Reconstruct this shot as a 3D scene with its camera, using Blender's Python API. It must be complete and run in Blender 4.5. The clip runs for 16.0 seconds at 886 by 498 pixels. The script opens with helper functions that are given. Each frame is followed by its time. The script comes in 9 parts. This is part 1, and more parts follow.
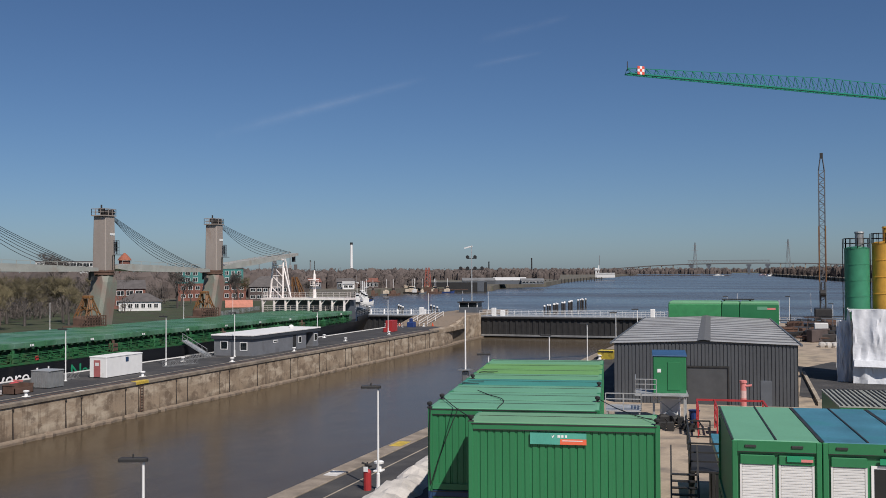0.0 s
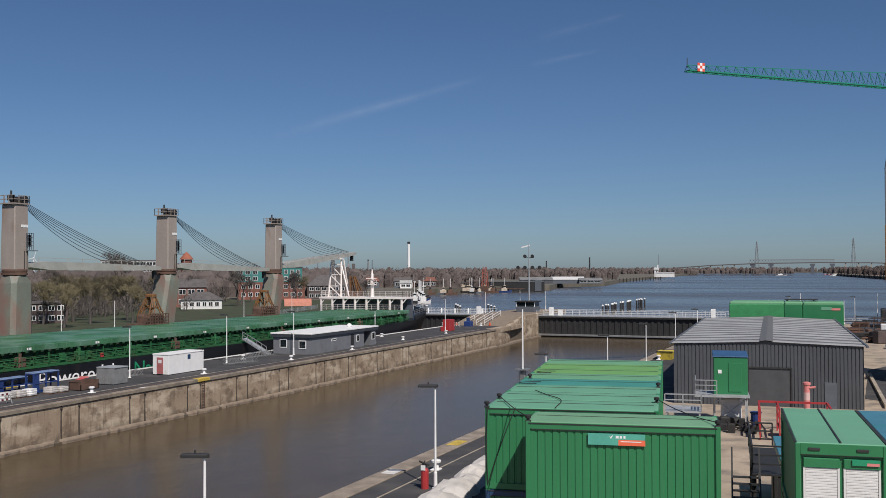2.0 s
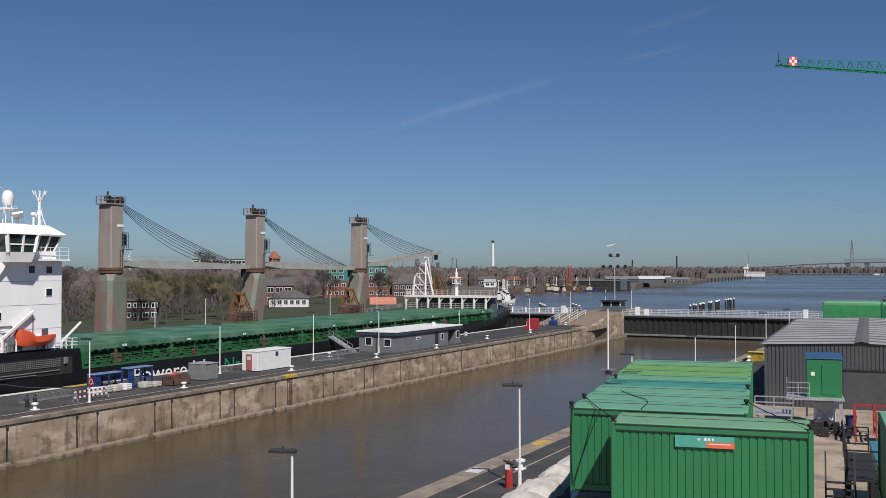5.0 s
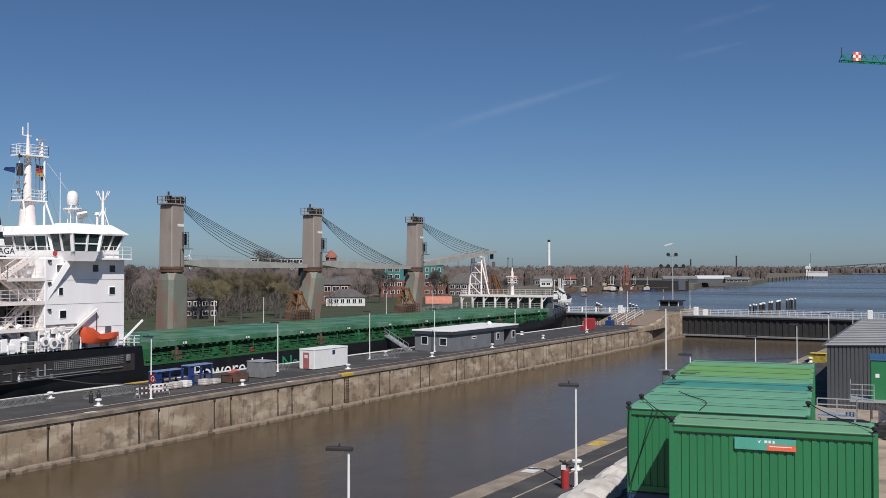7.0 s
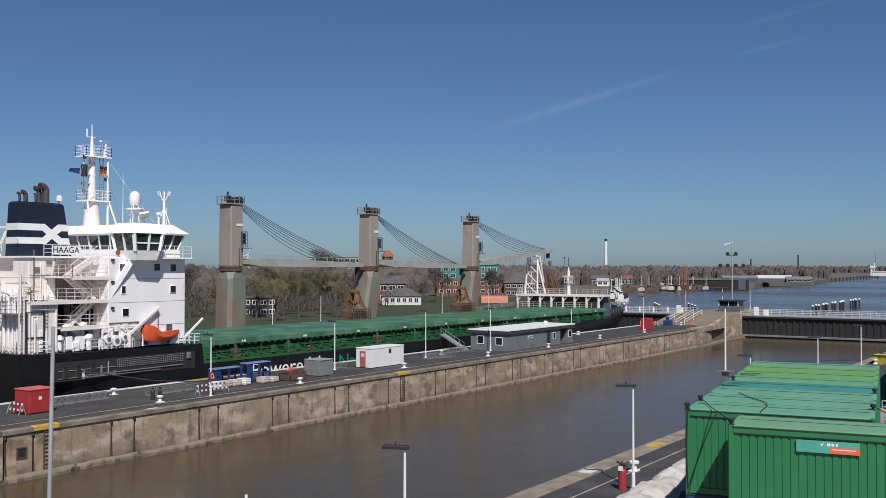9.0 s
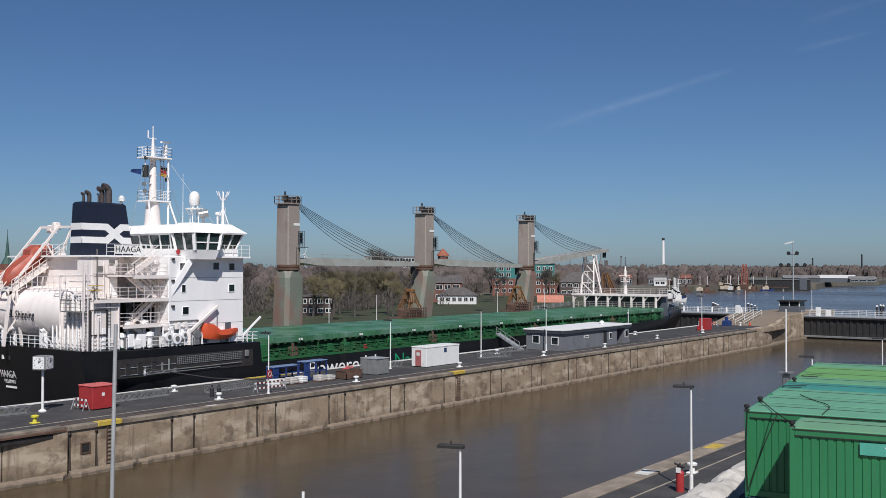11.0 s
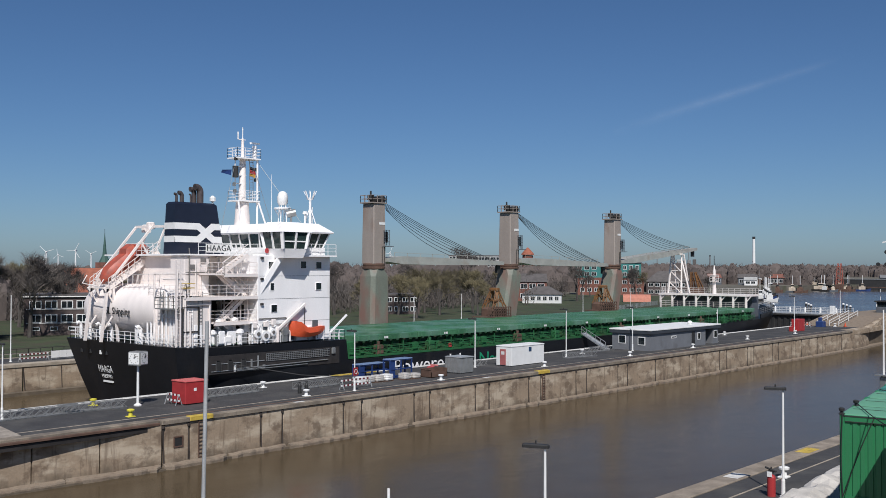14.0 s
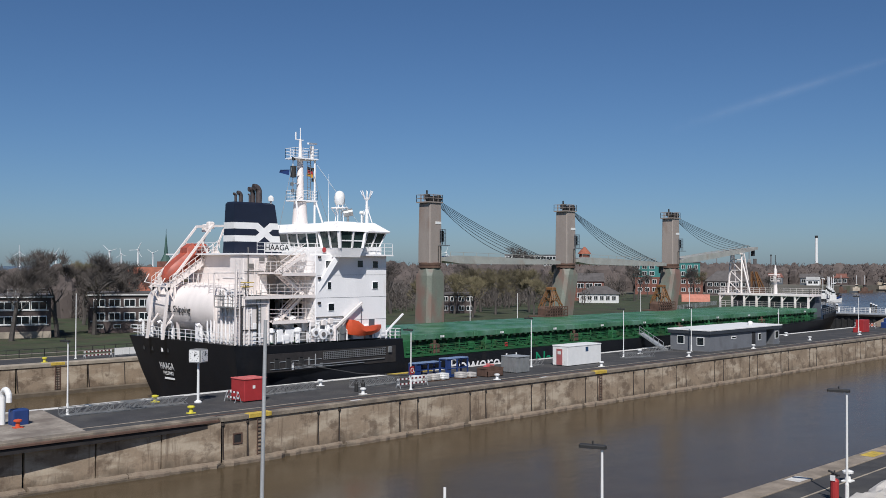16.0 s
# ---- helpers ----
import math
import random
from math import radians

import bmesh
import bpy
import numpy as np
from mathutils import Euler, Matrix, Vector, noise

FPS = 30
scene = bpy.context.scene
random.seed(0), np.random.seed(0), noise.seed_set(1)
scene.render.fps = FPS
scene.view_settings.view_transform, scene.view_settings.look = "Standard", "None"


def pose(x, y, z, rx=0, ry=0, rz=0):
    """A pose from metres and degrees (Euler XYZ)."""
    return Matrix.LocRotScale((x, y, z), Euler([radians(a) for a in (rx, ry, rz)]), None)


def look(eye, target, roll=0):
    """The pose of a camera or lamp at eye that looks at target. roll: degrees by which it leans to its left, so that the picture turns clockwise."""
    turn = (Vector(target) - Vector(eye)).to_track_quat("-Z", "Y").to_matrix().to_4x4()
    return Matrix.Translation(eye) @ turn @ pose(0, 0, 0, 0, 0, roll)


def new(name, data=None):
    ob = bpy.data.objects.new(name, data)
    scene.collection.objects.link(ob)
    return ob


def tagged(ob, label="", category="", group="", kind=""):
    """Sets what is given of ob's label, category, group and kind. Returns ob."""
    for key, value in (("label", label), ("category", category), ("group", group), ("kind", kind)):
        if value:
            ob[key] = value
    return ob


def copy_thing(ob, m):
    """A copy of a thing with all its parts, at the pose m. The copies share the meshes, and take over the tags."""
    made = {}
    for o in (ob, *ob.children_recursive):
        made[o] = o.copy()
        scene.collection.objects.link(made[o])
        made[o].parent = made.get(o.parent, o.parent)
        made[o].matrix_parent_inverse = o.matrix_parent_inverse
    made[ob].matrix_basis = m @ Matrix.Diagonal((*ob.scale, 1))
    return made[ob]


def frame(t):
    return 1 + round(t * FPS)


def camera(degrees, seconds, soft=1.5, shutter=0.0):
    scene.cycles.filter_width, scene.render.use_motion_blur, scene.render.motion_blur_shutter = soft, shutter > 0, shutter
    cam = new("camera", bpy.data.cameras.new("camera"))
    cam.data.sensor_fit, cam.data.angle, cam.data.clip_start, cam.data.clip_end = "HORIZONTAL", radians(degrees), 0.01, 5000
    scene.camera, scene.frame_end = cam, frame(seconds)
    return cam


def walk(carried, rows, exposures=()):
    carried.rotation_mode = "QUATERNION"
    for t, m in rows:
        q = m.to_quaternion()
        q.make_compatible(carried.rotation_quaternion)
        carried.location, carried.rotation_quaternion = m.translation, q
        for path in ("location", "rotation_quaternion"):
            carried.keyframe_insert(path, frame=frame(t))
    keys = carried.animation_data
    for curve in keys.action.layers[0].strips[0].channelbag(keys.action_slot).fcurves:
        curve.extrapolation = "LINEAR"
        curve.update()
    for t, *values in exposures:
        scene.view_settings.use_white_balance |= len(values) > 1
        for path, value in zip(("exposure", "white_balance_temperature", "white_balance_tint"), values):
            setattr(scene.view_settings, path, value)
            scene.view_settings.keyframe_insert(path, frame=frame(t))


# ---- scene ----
cam = camera(47.85, 16.0, soft=0.85)
EYE = (0.0, 0.0, 11.0)
# seconds, yaw, pitch, roll: the camera pans on its mast
ROWS = [
    (0.0, 18.998, 1.248, -0.252),
    (0.5, 19.761, 1.241, -0.236),
    (1.0, 20.677, 1.232, -0.217),
    (1.5, 21.435, 1.225, -0.202),
    (2.0, 22.277, 1.216, -0.185),
    (2.5, 23.048, 1.208, -0.169),
    (3.0, 23.889, 1.199, -0.153),
    (3.5, 24.652, 1.191, -0.137),
    (4.0, 25.493, 1.182, -0.121),
    (6.5, 29.469, 1.134, -0.045),
    (7.0, 30.301, 1.124, -0.029),
    (7.5, 31.077, 1.113, -0.015),
    (8.0, 31.907, 1.102, 0.000),
    (8.5, 32.670, 1.092, 0.014),
    (9.0, 33.507, 1.081, 0.029),
    (11.5, 37.499, 1.023, 0.098),
    (12.0, 38.331, 1.010, 0.112),
    (12.5, 39.105, 0.998, 0.124),
    (13.0, 39.928, 0.985, 0.138),
    (13.5, 40.701, 0.973, 0.150),
    (14.0, 41.535, 0.959, 0.163),
    (14.5, 42.309, 0.947, 0.175),
    (15.0, 43.144, 0.933, 0.188),
    (15.5, 43.920, 0.920, 0.200),
    (16.0, 44.750, 0.906, 0.212),
]
walk(cam, [(t, pose(*EYE, 90, 0, yaw) @ pose(0, 0, 0, pitch, 0, 0) @ pose(0, 0, 0, 0, 0, roll)) for t, yaw, pitch, roll in ROWS],
     exposures=[(0.0, -0.02, 5330, 13.5), (5.0, -0.02, 5270, 13), (16.0, -0.03, 5090, 11)])
# ---- light ----
world = bpy.data.worlds.new("world")
scene.world = world
world.use_nodes = True
wn = world.node_tree
sky = wn.nodes.new("ShaderNodeTexSky")
sky.sky_type = "NISHITA"
sky.sun_disc = False
sky.sun_elevation, sky.sun_rotation = radians(47), radians(135)
sky.altitude, sky.air_density, sky.dust_density, sky.ozone_density = 0, 0.80, 0.5, 1.2
tone = wn.nodes.new("ShaderNodeMix")
tone.data_type, tone.blend_type = "RGBA", "MULTIPLY"
tone.inputs[0].default_value, tone.inputs[7].default_value = 1.0, (0.92, 0.99, 1.02, 1)
wn.links.new(sky.outputs[0], tone.inputs[6])
wn.links.new(tone.outputs[2], wn.nodes["Background"].inputs[0])
wn.nodes["Background"].inputs[1].default_value = 0.0503
sun_data = bpy.data.lights.new("sun", "SUN")
sun_data.energy, sun_data.angle, sun_data.color = 5.0, radians(0.53), (1.0, 0.835, 0.62)
sun = new("sun", sun_data)
sun.matrix_world = look((60, -60, 92), (0, 0, 0))
# ---- mesh tools ----
class Geo:
    """Collects vertices and faces of one mesh."""

    def __init__(self):
        self.v, self.f = [], []

    def add(self, vs, fs):
        n = len(self.v)
        self.v += [tuple(p) for p in vs]
        self.f += [tuple(n + i for i in f) for f in fs]
        return self

    def box(self, x0, x1, y0, y1, z0, z1):
        return self.add([(x0, y0, z0), (x1, y0, z0), (x1, y1, z0), (x0, y1, z0), (x0, y0, z1), (x1, y0, z1), (x1, y1, z1), (x0, y1, z1)],
                        [(3, 2, 1, 0), (4, 5, 6, 7), (0, 1, 5, 4), (1, 2, 6, 5), (2, 3, 7, 6), (3, 0, 4, 7)])

    def bbox(self, x0, x1, y0, y1, z0, z1, c=0.03):
        """A box with chamfered upright and top edges."""
        pts = [(x0 + c, y0), (x1 - c, y0), (x1, y0 + c), (x1, y1 - c), (x1 - c, y1), (x0 + c, y1), (x0, y1 - c), (x0, y0 + c)]
        cx, cy = (x0 + x1) / 2, (y0 + y1) / 2
        top = [(p[0] + (c if p[0] < cx else -c), p[1] + (c if p[1] < cy else -c)) for p in pts]
        rings = [[(*p, z0) for p in pts], [(*p, z1 - c) for p in pts], [(*p, z1) for p in top]]
        return self.rings(rings)

    def rings(self, rings, caps=True):
        n = len(rings[0])
        vs = [p for r in rings for p in r]
        fs = [(k * n + i, k * n + (i + 1) % n, (k + 1) * n + (i + 1) % n, (k + 1) * n + i) for k in range(len(rings) - 1) for i in range(n)]
        if caps:
            fs += [tuple(range(n - 1, -1, -1)), tuple(range((len(rings) - 1) * n, len(rings) * n))]
        return self.add(vs, fs)

    def tube(self, p, q, r0, r1=None, n=8, caps=True):
        p, q = Vector(p), Vector(q)
        r1 = r0 if r1 is None else r1
        d = (q - p).normalized()
        a = d.orthogonal().normalized()
        b = d.cross(a)
        ring = lambda c, r: [c + (a * math.cos(2 * math.pi * i / n) + b * math.sin(2 * math.pi * i / n)) * r for i in range(n)]
        return self.rings([ring(p, r0), ring(q, r1)], caps)

    def beam(self, p, q, w, h=None):
        """A bar of square section from p to q."""
        p, q = Vector(p), Vector(q)
        h = w if h is None else h
        d = (q - p).normalized()
        s = d.cross(Vector((0, 0, 1)))
        s = Vector((1, 0, 0)) if s.length < 1e-3 else s.normalized()
        u = s.cross(d)
        ring = lambda c: [c + s * w / 2 * i + u * h / 2 * j for i, j in ((-1, -1), (1, -1), (1, 1), (-1, 1))]
        return self.rings([ring(p), ring(q)])

    def path(self, pts, r, n=6):
        """One bent pipe through all the points."""
        ps = [Vector(p) for p in pts]
        up = (ps[1] - ps[0]).normalized().orthogonal().normalized()
        rings = []
        for i, p in enumerate(ps):
            d = (ps[min(i + 1, len(ps) - 1)] - ps[max(i - 1, 0)]).normalized()
            a = up - d * up.dot(d)
            a = d.orthogonal().normalized() if a.length < 1e-3 else a.normalized()
            b, up = d.cross(a), a
            rings.append([p + (a * math.cos(2 * math.pi * k / n) + b * math.sin(2 * math.pi * k / n)) * r for k in range(n)])
        return self.rings(rings)

    def lathe(self, profile, n=16, at=(0, 0, 0)):
        """Turns (radius, height) pairs round the upright axis."""
        rings = [[(at[0] + r * math.cos(2 * math.pi * i / n), at[1] + r * math.sin(2 * math.pi * i / n), at[2] + z) for i in range(n)] for r, z in profile]
        return self.rings(rings)

    def prism(self, pts, z0, z1):
        return self.rings([[(x, y, z0) for x, y in pts], [(x, y, z1) for x, y in pts]])

    def rail(self, pts, height=1.05, bars=3, gap=1.5, r=0.025, base=0.0):
        """Posts and bars of a railing along a line of points."""
        for a, b in zip(pts, pts[1:]):
            a, b = Vector(a), Vector(b)
            n = max(1, round((b - a).length / gap))
            for i in range(n + 1):
                c = a + (b - a) * i / n
                self.beam(c, c + Vector((0, 0, height)), r * 2)
            for k in range(bars):
                z = Vector((0, 0, height * (k + 1) / bars))
                self.beam(a + z, b + z, r * 2)
        return self

    def moved(self, m):
        self.v = [tuple(m @ Vector(p)) for p in self.v]
        return self


def thing(name, label, category, at=(0, 0, 0), turn=0.0, group="", kind=""):
    ob = tagged(new(name), label, category, group, kind)
    ob.matrix_basis = pose(*at, 0, 0, turn)
    return ob


def meshed(name, g, material, smooth=False):
    me = bpy.data.meshes.new(name)
    me.from_pydata(g.v, [], g.f)
    bm = bmesh.new()
    bm.from_mesh(me)
    bmesh.ops.recalc_face_normals(bm, faces=bm.faces)
    bm.to_mesh(me)
    bm.free()
    me.materials.append(material)
    if smooth:
        me.polygons.foreach_set("use_smooth", [True] * len(me.polygons))
        me.set_sharp_from_angle(angle=radians(40))
    return me


def part(name, g, material, parent, label="", at=None, turn=0.0, smooth=False, kind=""):
    ob = new(name, meshed(name, g, material, smooth))
    ob.parent = parent
    if at:
        ob.matrix_basis = pose(*at, 0, 0, turn)
    return tagged(ob, label, kind=kind)


def solid(name, g, material, label, category, group="", kind="", smooth=False, at=None, turn=0.0):
    """A thing of one mesh."""
    ob = tagged(new(name, meshed(name, g, material, smooth)), label, category, group, kind)
    if at:
        ob.matrix_basis = pose(*at, 0, 0, turn)
    return ob


def twin(ob, at, turn=0.0):
    return copy_thing(ob, pose(*at, 0, 0, turn))


def lettering(words, size, material, parent, m, label="", name="lettering"):
    """Raised letters; the text runs along x of m and faces its z."""
    curve = bpy.data.curves.new(name, "FONT")
    curve.body, curve.size, curve.extrude, curve.align_x, curve.align_y = words, size, 0.01, "CENTER", "CENTER"
    curve.resolution_u = 3
    tmp = bpy.data.objects.new("tmp", curve)
    me = bpy.data.meshes.new_from_object(tmp)
    bpy.data.objects.remove(tmp)
    bpy.data.curves.remove(curve)
    me.materials.clear()
    me.materials.append(material)
    ob = new(name, me)
    ob.parent = parent
    ob.matrix_basis = m
    return tagged(ob, label)


# ---- materials ----
def paint(name, colour, rough=0.5, metal=0.0, vary=0.12, scale=1.5, bump=0.0, bump_scale=20.0, dirt=None, dirt_at=0.6, streak=1.0, spec=0.5, each=0.0, runs=None):
    """Colour varied by broad and fine noise, with dirt in patches (drawn out downwards where streak is below 1) and fine relief."""
    m = bpy.data.materials.new(name)
    m.use_nodes = True
    n, l = m.node_tree.nodes, m.node_tree.links
    b = n["Principled BSDF"]
    b.inputs["Roughness"].default_value, b.inputs["Metallic"].default_value = rough, metal
    b.inputs["Specular IOR Level"].default_value = spec
    geo = n.new("ShaderNodeNewGeometry")
    def noised(sc, detail, stretch=1.0):
        mp = n.new("ShaderNodeMapping")
        mp.inputs["Scale"].default_value = (1, 1, stretch)
        l.new(geo.outputs["Position"], mp.inputs["Vector"])
        t = n.new("ShaderNodeTexNoise")
        t.inputs["Scale"].default_value, t.inputs["Detail"].default_value = sc, detail
        l.new(mp.outputs[0], t.inputs["Vector"])
        return t.outputs["Fac"]
    def mapped(sock, a, b_, c, d):
        r = n.new("ShaderNodeMapRange")
        r.inputs[1].default_value, r.inputs[2].default_value, r.inputs[3].default_value, r.inputs[4].default_value = a, b_, c, d
        l.new(sock, r.inputs[0])
        return r.outputs[0]
    def scaled(col, fac):
        x = n.new("ShaderNodeVectorMath")
        x.operation = "SCALE"
        l.new(col, x.inputs[0])
        l.new(fac, x.inputs["Scale"])
        return x.outputs[0]
    rgb = n.new("ShaderNodeRGB")
    rgb.outputs[0].default_value = (*colour, 1)
    col = scaled(rgb.outputs[0], mapped(noised(scale, 4, streak), 0.3, 0.7, 1 - vary, 1 + vary))
    col = scaled(col, mapped(noised(scale * 14, 3), 0.3, 0.7, 1 - vary * 0.5, 1 + vary * 0.5))
    if each:
        info = n.new("ShaderNodeObjectInfo")
        col = scaled(col, mapped(info.outputs["Random"], 0, 1, 1 - each, 1 + each))
    if dirt:
        mix = n.new("ShaderNodeMix")
        mix.data_type = "RGBA"
        l.new(mapped(noised(scale * 0.9 + 0.13, 6, streak), dirt_at - 0.1, dirt_at + 0.1, 0, 0.85), mix.inputs[0])
        l.new(col, mix.inputs[6])
        mix.inputs[7].default_value = (*dirt, 1)
        col = mix.outputs[2]
    if runs:
        mix = n.new("ShaderNodeMix")
        mix.data_type = "RGBA"
        l.new(mapped(noised(1.6, 6, 0.1), 0.54, 0.7, 0, 0.45), mix.inputs[0])
        l.new(col, mix.inputs[6])
        mix.inputs[7].default_value = (*runs, 1)
        col = mix.outputs[2]
    l.new(col, b.inputs["Base Color"])
    if bump:
        bp = n.new("ShaderNodeBump")
        bp.inputs["Strength"].default_value, bp.inputs["Distance"].default_value = bump, 0.05
        l.new(noised(bump_scale, 4), bp.inputs["Height"])
        l.new(bp.outputs[0], b.inputs["Normal"])
    return m


def water_material(name, colour, rough, waves, spec):
    m = paint(name, colour, rough, vary=0.15, scale=0.03, spec=spec)
    n, l = m.node_tree.nodes, m.node_tree.links
    geo = n.new("ShaderNodeNewGeometry")
    last = None
    for sc, dist, strength in waves:
        t = n.new("ShaderNodeTexNoise")
        t.inputs["Scale"].default_value, t.inputs["Detail"].default_value = sc, 5
        mp = n.new("ShaderNodeMapping")
        mp.inputs["Scale"].default_value, mp.inputs["Rotation"].default_value = (1, 0.45, 1), (0, 0, 0.5)
        l.new(geo.outputs["Position"], mp.inputs["Vector"])
        l.new(mp.outputs[0], t.inputs["Vector"])
        bp = n.new("ShaderNodeBump")
        bp.inputs["Strength"].default_value, bp.inputs["Distance"].default_value = strength, dist
        l.new(t.outputs["Fac"], bp.inputs["Height"])
        if last:
            l.new(last, bp.inputs["Normal"])
        last = bp.outputs[0]
    l.new(last, n["Principled BSDF"].inputs["Normal"])
    return m


WATER = water_material("water", (0.085, 0.078, 0.068), 0.2, ((0.12, 1.0, 0.9), (0.7, 0.35, 0.8)), 0.3)
wnode, wlink = WATER.node_tree.nodes, WATER.node_tree.links
wpos, wmap, wtex, wrng = (wnode.new("ShaderNode" + k) for k in ("NewGeometry", "Mapping", "TexNoise", "MapRange"))
wmap.inputs["Scale"].default_value = (0.35, 1, 1)
wtex.inputs["Scale"].default_value, wtex.inputs["Detail"].default_value = 0.012, 5
wrng.inputs[1].default_value, wrng.inputs[2].default_value, wrng.inputs[3].default_value, wrng.inputs[4].default_value = 0.35, 0.65, 0.16, 0.3
wlink.new(wpos.outputs["Position"], wmap.inputs["Vector"])
wlink.new(wmap.outputs[0], wtex.inputs["Vector"])
wlink.new(wtex.outputs["Fac"], wrng.inputs[0])
wlink.new(wrng.outputs[0], wnode["Principled BSDF"].inputs["Roughness"])
LOCK_WATER = water_material("lock_water", (0.082, 0.061, 0.034), 0.2, ((0.35, 0.10, 0.4), (2.2, 0.03, 0.35)), 0.10)
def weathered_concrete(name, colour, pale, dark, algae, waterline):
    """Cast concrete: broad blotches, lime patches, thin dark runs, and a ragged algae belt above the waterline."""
    m = paint(name, colour, 0.9, vary=0.13, scale=0.5, bump=0.4, bump_scale=6)
    n, l = m.node_tree.nodes, m.node_tree.links
    b = n["Principled BSDF"]
    geo = n.new("ShaderNodeNewGeometry")
    col = b.inputs["Base Color"].links[0].from_socket

    def field(scale, detail, stretch):
        mp = n.new("ShaderNodeMapping")
        mp.inputs["Scale"].default_value = stretch
        l.new(geo.outputs["Position"], mp.inputs["Vector"])
        t = n.new("ShaderNodeTexNoise")
        t.inputs["Scale"].default_value, t.inputs["Detail"].default_value, t.inputs["Roughness"].default_value = scale, detail, 0.62
        l.new(mp.outputs[0], t.inputs["Vector"])
        return t.outputs["Fac"]

    def ramp(sock, lo, hi, top):
        r = n.new("ShaderNodeMapRange")
        r.inputs[1].default_value, r.inputs[2].default_value, r.inputs[3].default_value, r.inputs[4].default_value = lo, hi, 0, top
        l.new(sock, r.inputs[0])
        return r.outputs[0]

    def over(base, shade, fac):
        x = n.new("ShaderNodeMix")
        x.data_type = "RGBA"
        l.new(fac, x.inputs[0])
        l.new(base, x.inputs[6])
        x.inputs[7].default_value = (*shade, 1)
        return x.outputs[2]

    col = over(col, pale, ramp(field(0.5, 8, (1, 0.55, 1.7)), 0.48, 0.62, 0.85))
    col = over(col, dark, ramp(field(0.8, 9, (1, 0.8, 1.0)), 0.52, 0.62, 0.75))
    col = over(col, dark, ramp(field(2.6, 5, (1, 1, 0.09)), 0.56, 0.66, 0.6))
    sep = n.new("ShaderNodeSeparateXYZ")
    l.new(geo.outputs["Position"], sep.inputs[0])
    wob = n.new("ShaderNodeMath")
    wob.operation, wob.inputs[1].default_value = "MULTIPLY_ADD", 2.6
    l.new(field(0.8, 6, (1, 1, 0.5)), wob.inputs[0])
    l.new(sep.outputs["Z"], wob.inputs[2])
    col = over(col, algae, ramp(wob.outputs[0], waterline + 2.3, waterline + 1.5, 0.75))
    l.new(col, b.inputs["Base Color"])
    return m


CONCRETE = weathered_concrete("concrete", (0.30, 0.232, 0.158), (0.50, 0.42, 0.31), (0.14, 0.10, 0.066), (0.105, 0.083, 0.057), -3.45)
CONCRETE_LIGHT = paint("concrete_light", (0.35, 0.30, 0.23), 0.9, vary=0.2, scale=0.8, bump=0.3, bump_scale=8, dirt=(0.22, 0.19, 0.15))
LEDGE = paint("ledge_concrete", (0.25, 0.20, 0.145), 0.9, vary=0.3, scale=1.3, bump=0.6, bump_scale=5, dirt=(0.16, 0.12, 0.085), dirt_at=0.55)
COPING = paint("coping_concrete", (0.24, 0.20, 0.15), 0.9, vary=0.3, scale=0.6, bump=0.4, bump_scale=8, dirt=(0.13, 0.11, 0.09), dirt_at=0.55)
JOINT = paint("dark_joint", (0.045, 0.035, 0.028), 0.85, vary=0.3)
# Near-black for dark gear, and for shade painted into the ship's openings.
BLACK_AND_SHADE = paint("black_gear_and_shade", (0.03, 0.026, 0.024), 0.6, vary=0.3)
EXHAUST = paint("exhaust_steel", (0.065, 0.052, 0.05), 0.55, vary=0.35, scale=2.0)
TRUSS = paint("weathered_aluminium", (0.24, 0.24, 0.235), 0.5, metal=0.3, vary=0.2)
WET = paint("wet_concrete", (0.13, 0.105, 0.075), 0.5, vary=0.25, scale=1.2, bump=0.4, bump_scale=5)
ASPHALT = paint("asphalt", (0.047, 0.045, 0.045), 0.85, vary=0.22, scale=0.25, bump=0.3, bump_scale=30, dirt=(0.085, 0.08, 0.073), dirt_at=0.58)
YARD = paint("yard_ground", (0.36, 0.29, 0.21), 0.95, vary=0.2, scale=0.4, bump=0.4, bump_scale=10, dirt=(0.17, 0.145, 0.12))
GRASS = paint("grass", (0.042, 0.056, 0.02), 0.95, vary=0.4, scale=0.2, bump=0.6, bump_scale=8, dirt=(0.06, 0.05, 0.03), dirt_at=0.54)
GREEN = paint("green_paint", (0.036, 0.178, 0.067), 0.42, vary=0.06, scale=0.8, streak=0.3)
GREEN_ROOF = paint("faded_green_roof", (0.15, 0.33, 0.17), 0.55, vary=0.07, scale=0.5, bump=0.1)
LIME_ROOF = paint("lime_green_roof", (0.16, 0.335, 0.09), 0.55, vary=0.07, scale=0.5, bump=0.1)
TEAL_ROOF = paint("teal_roof", (0.15, 0.34, 0.205), 0.55, vary=0.07, scale=0.5, bump=0.1)
FRONT_ROOF = paint("pale_green_roof", (0.175, 0.34, 0.185), 0.55, vary=0.07, scale=0.5, bump=0.1)
CYAN_ROOF = paint("blue_green_roof", (0.065, 0.245, 0.195), 0.55, vary=0.09, scale=0.5, bump=0.1)
BLUE_ROOF = paint("blue_roof", (0.065, 0.185, 0.25), 0.5, vary=0.2, scale=0.7, dirt=(0.05, 0.2, 0.22), dirt_at=0.62)
DARK_BLUE = paint("dark_blue_frame", (0.02, 0.05, 0.12), 0.5)
# The dirt colour here paints the covers' sheen and pale streaks.
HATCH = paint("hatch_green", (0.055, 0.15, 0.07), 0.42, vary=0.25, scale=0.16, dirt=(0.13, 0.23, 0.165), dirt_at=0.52)
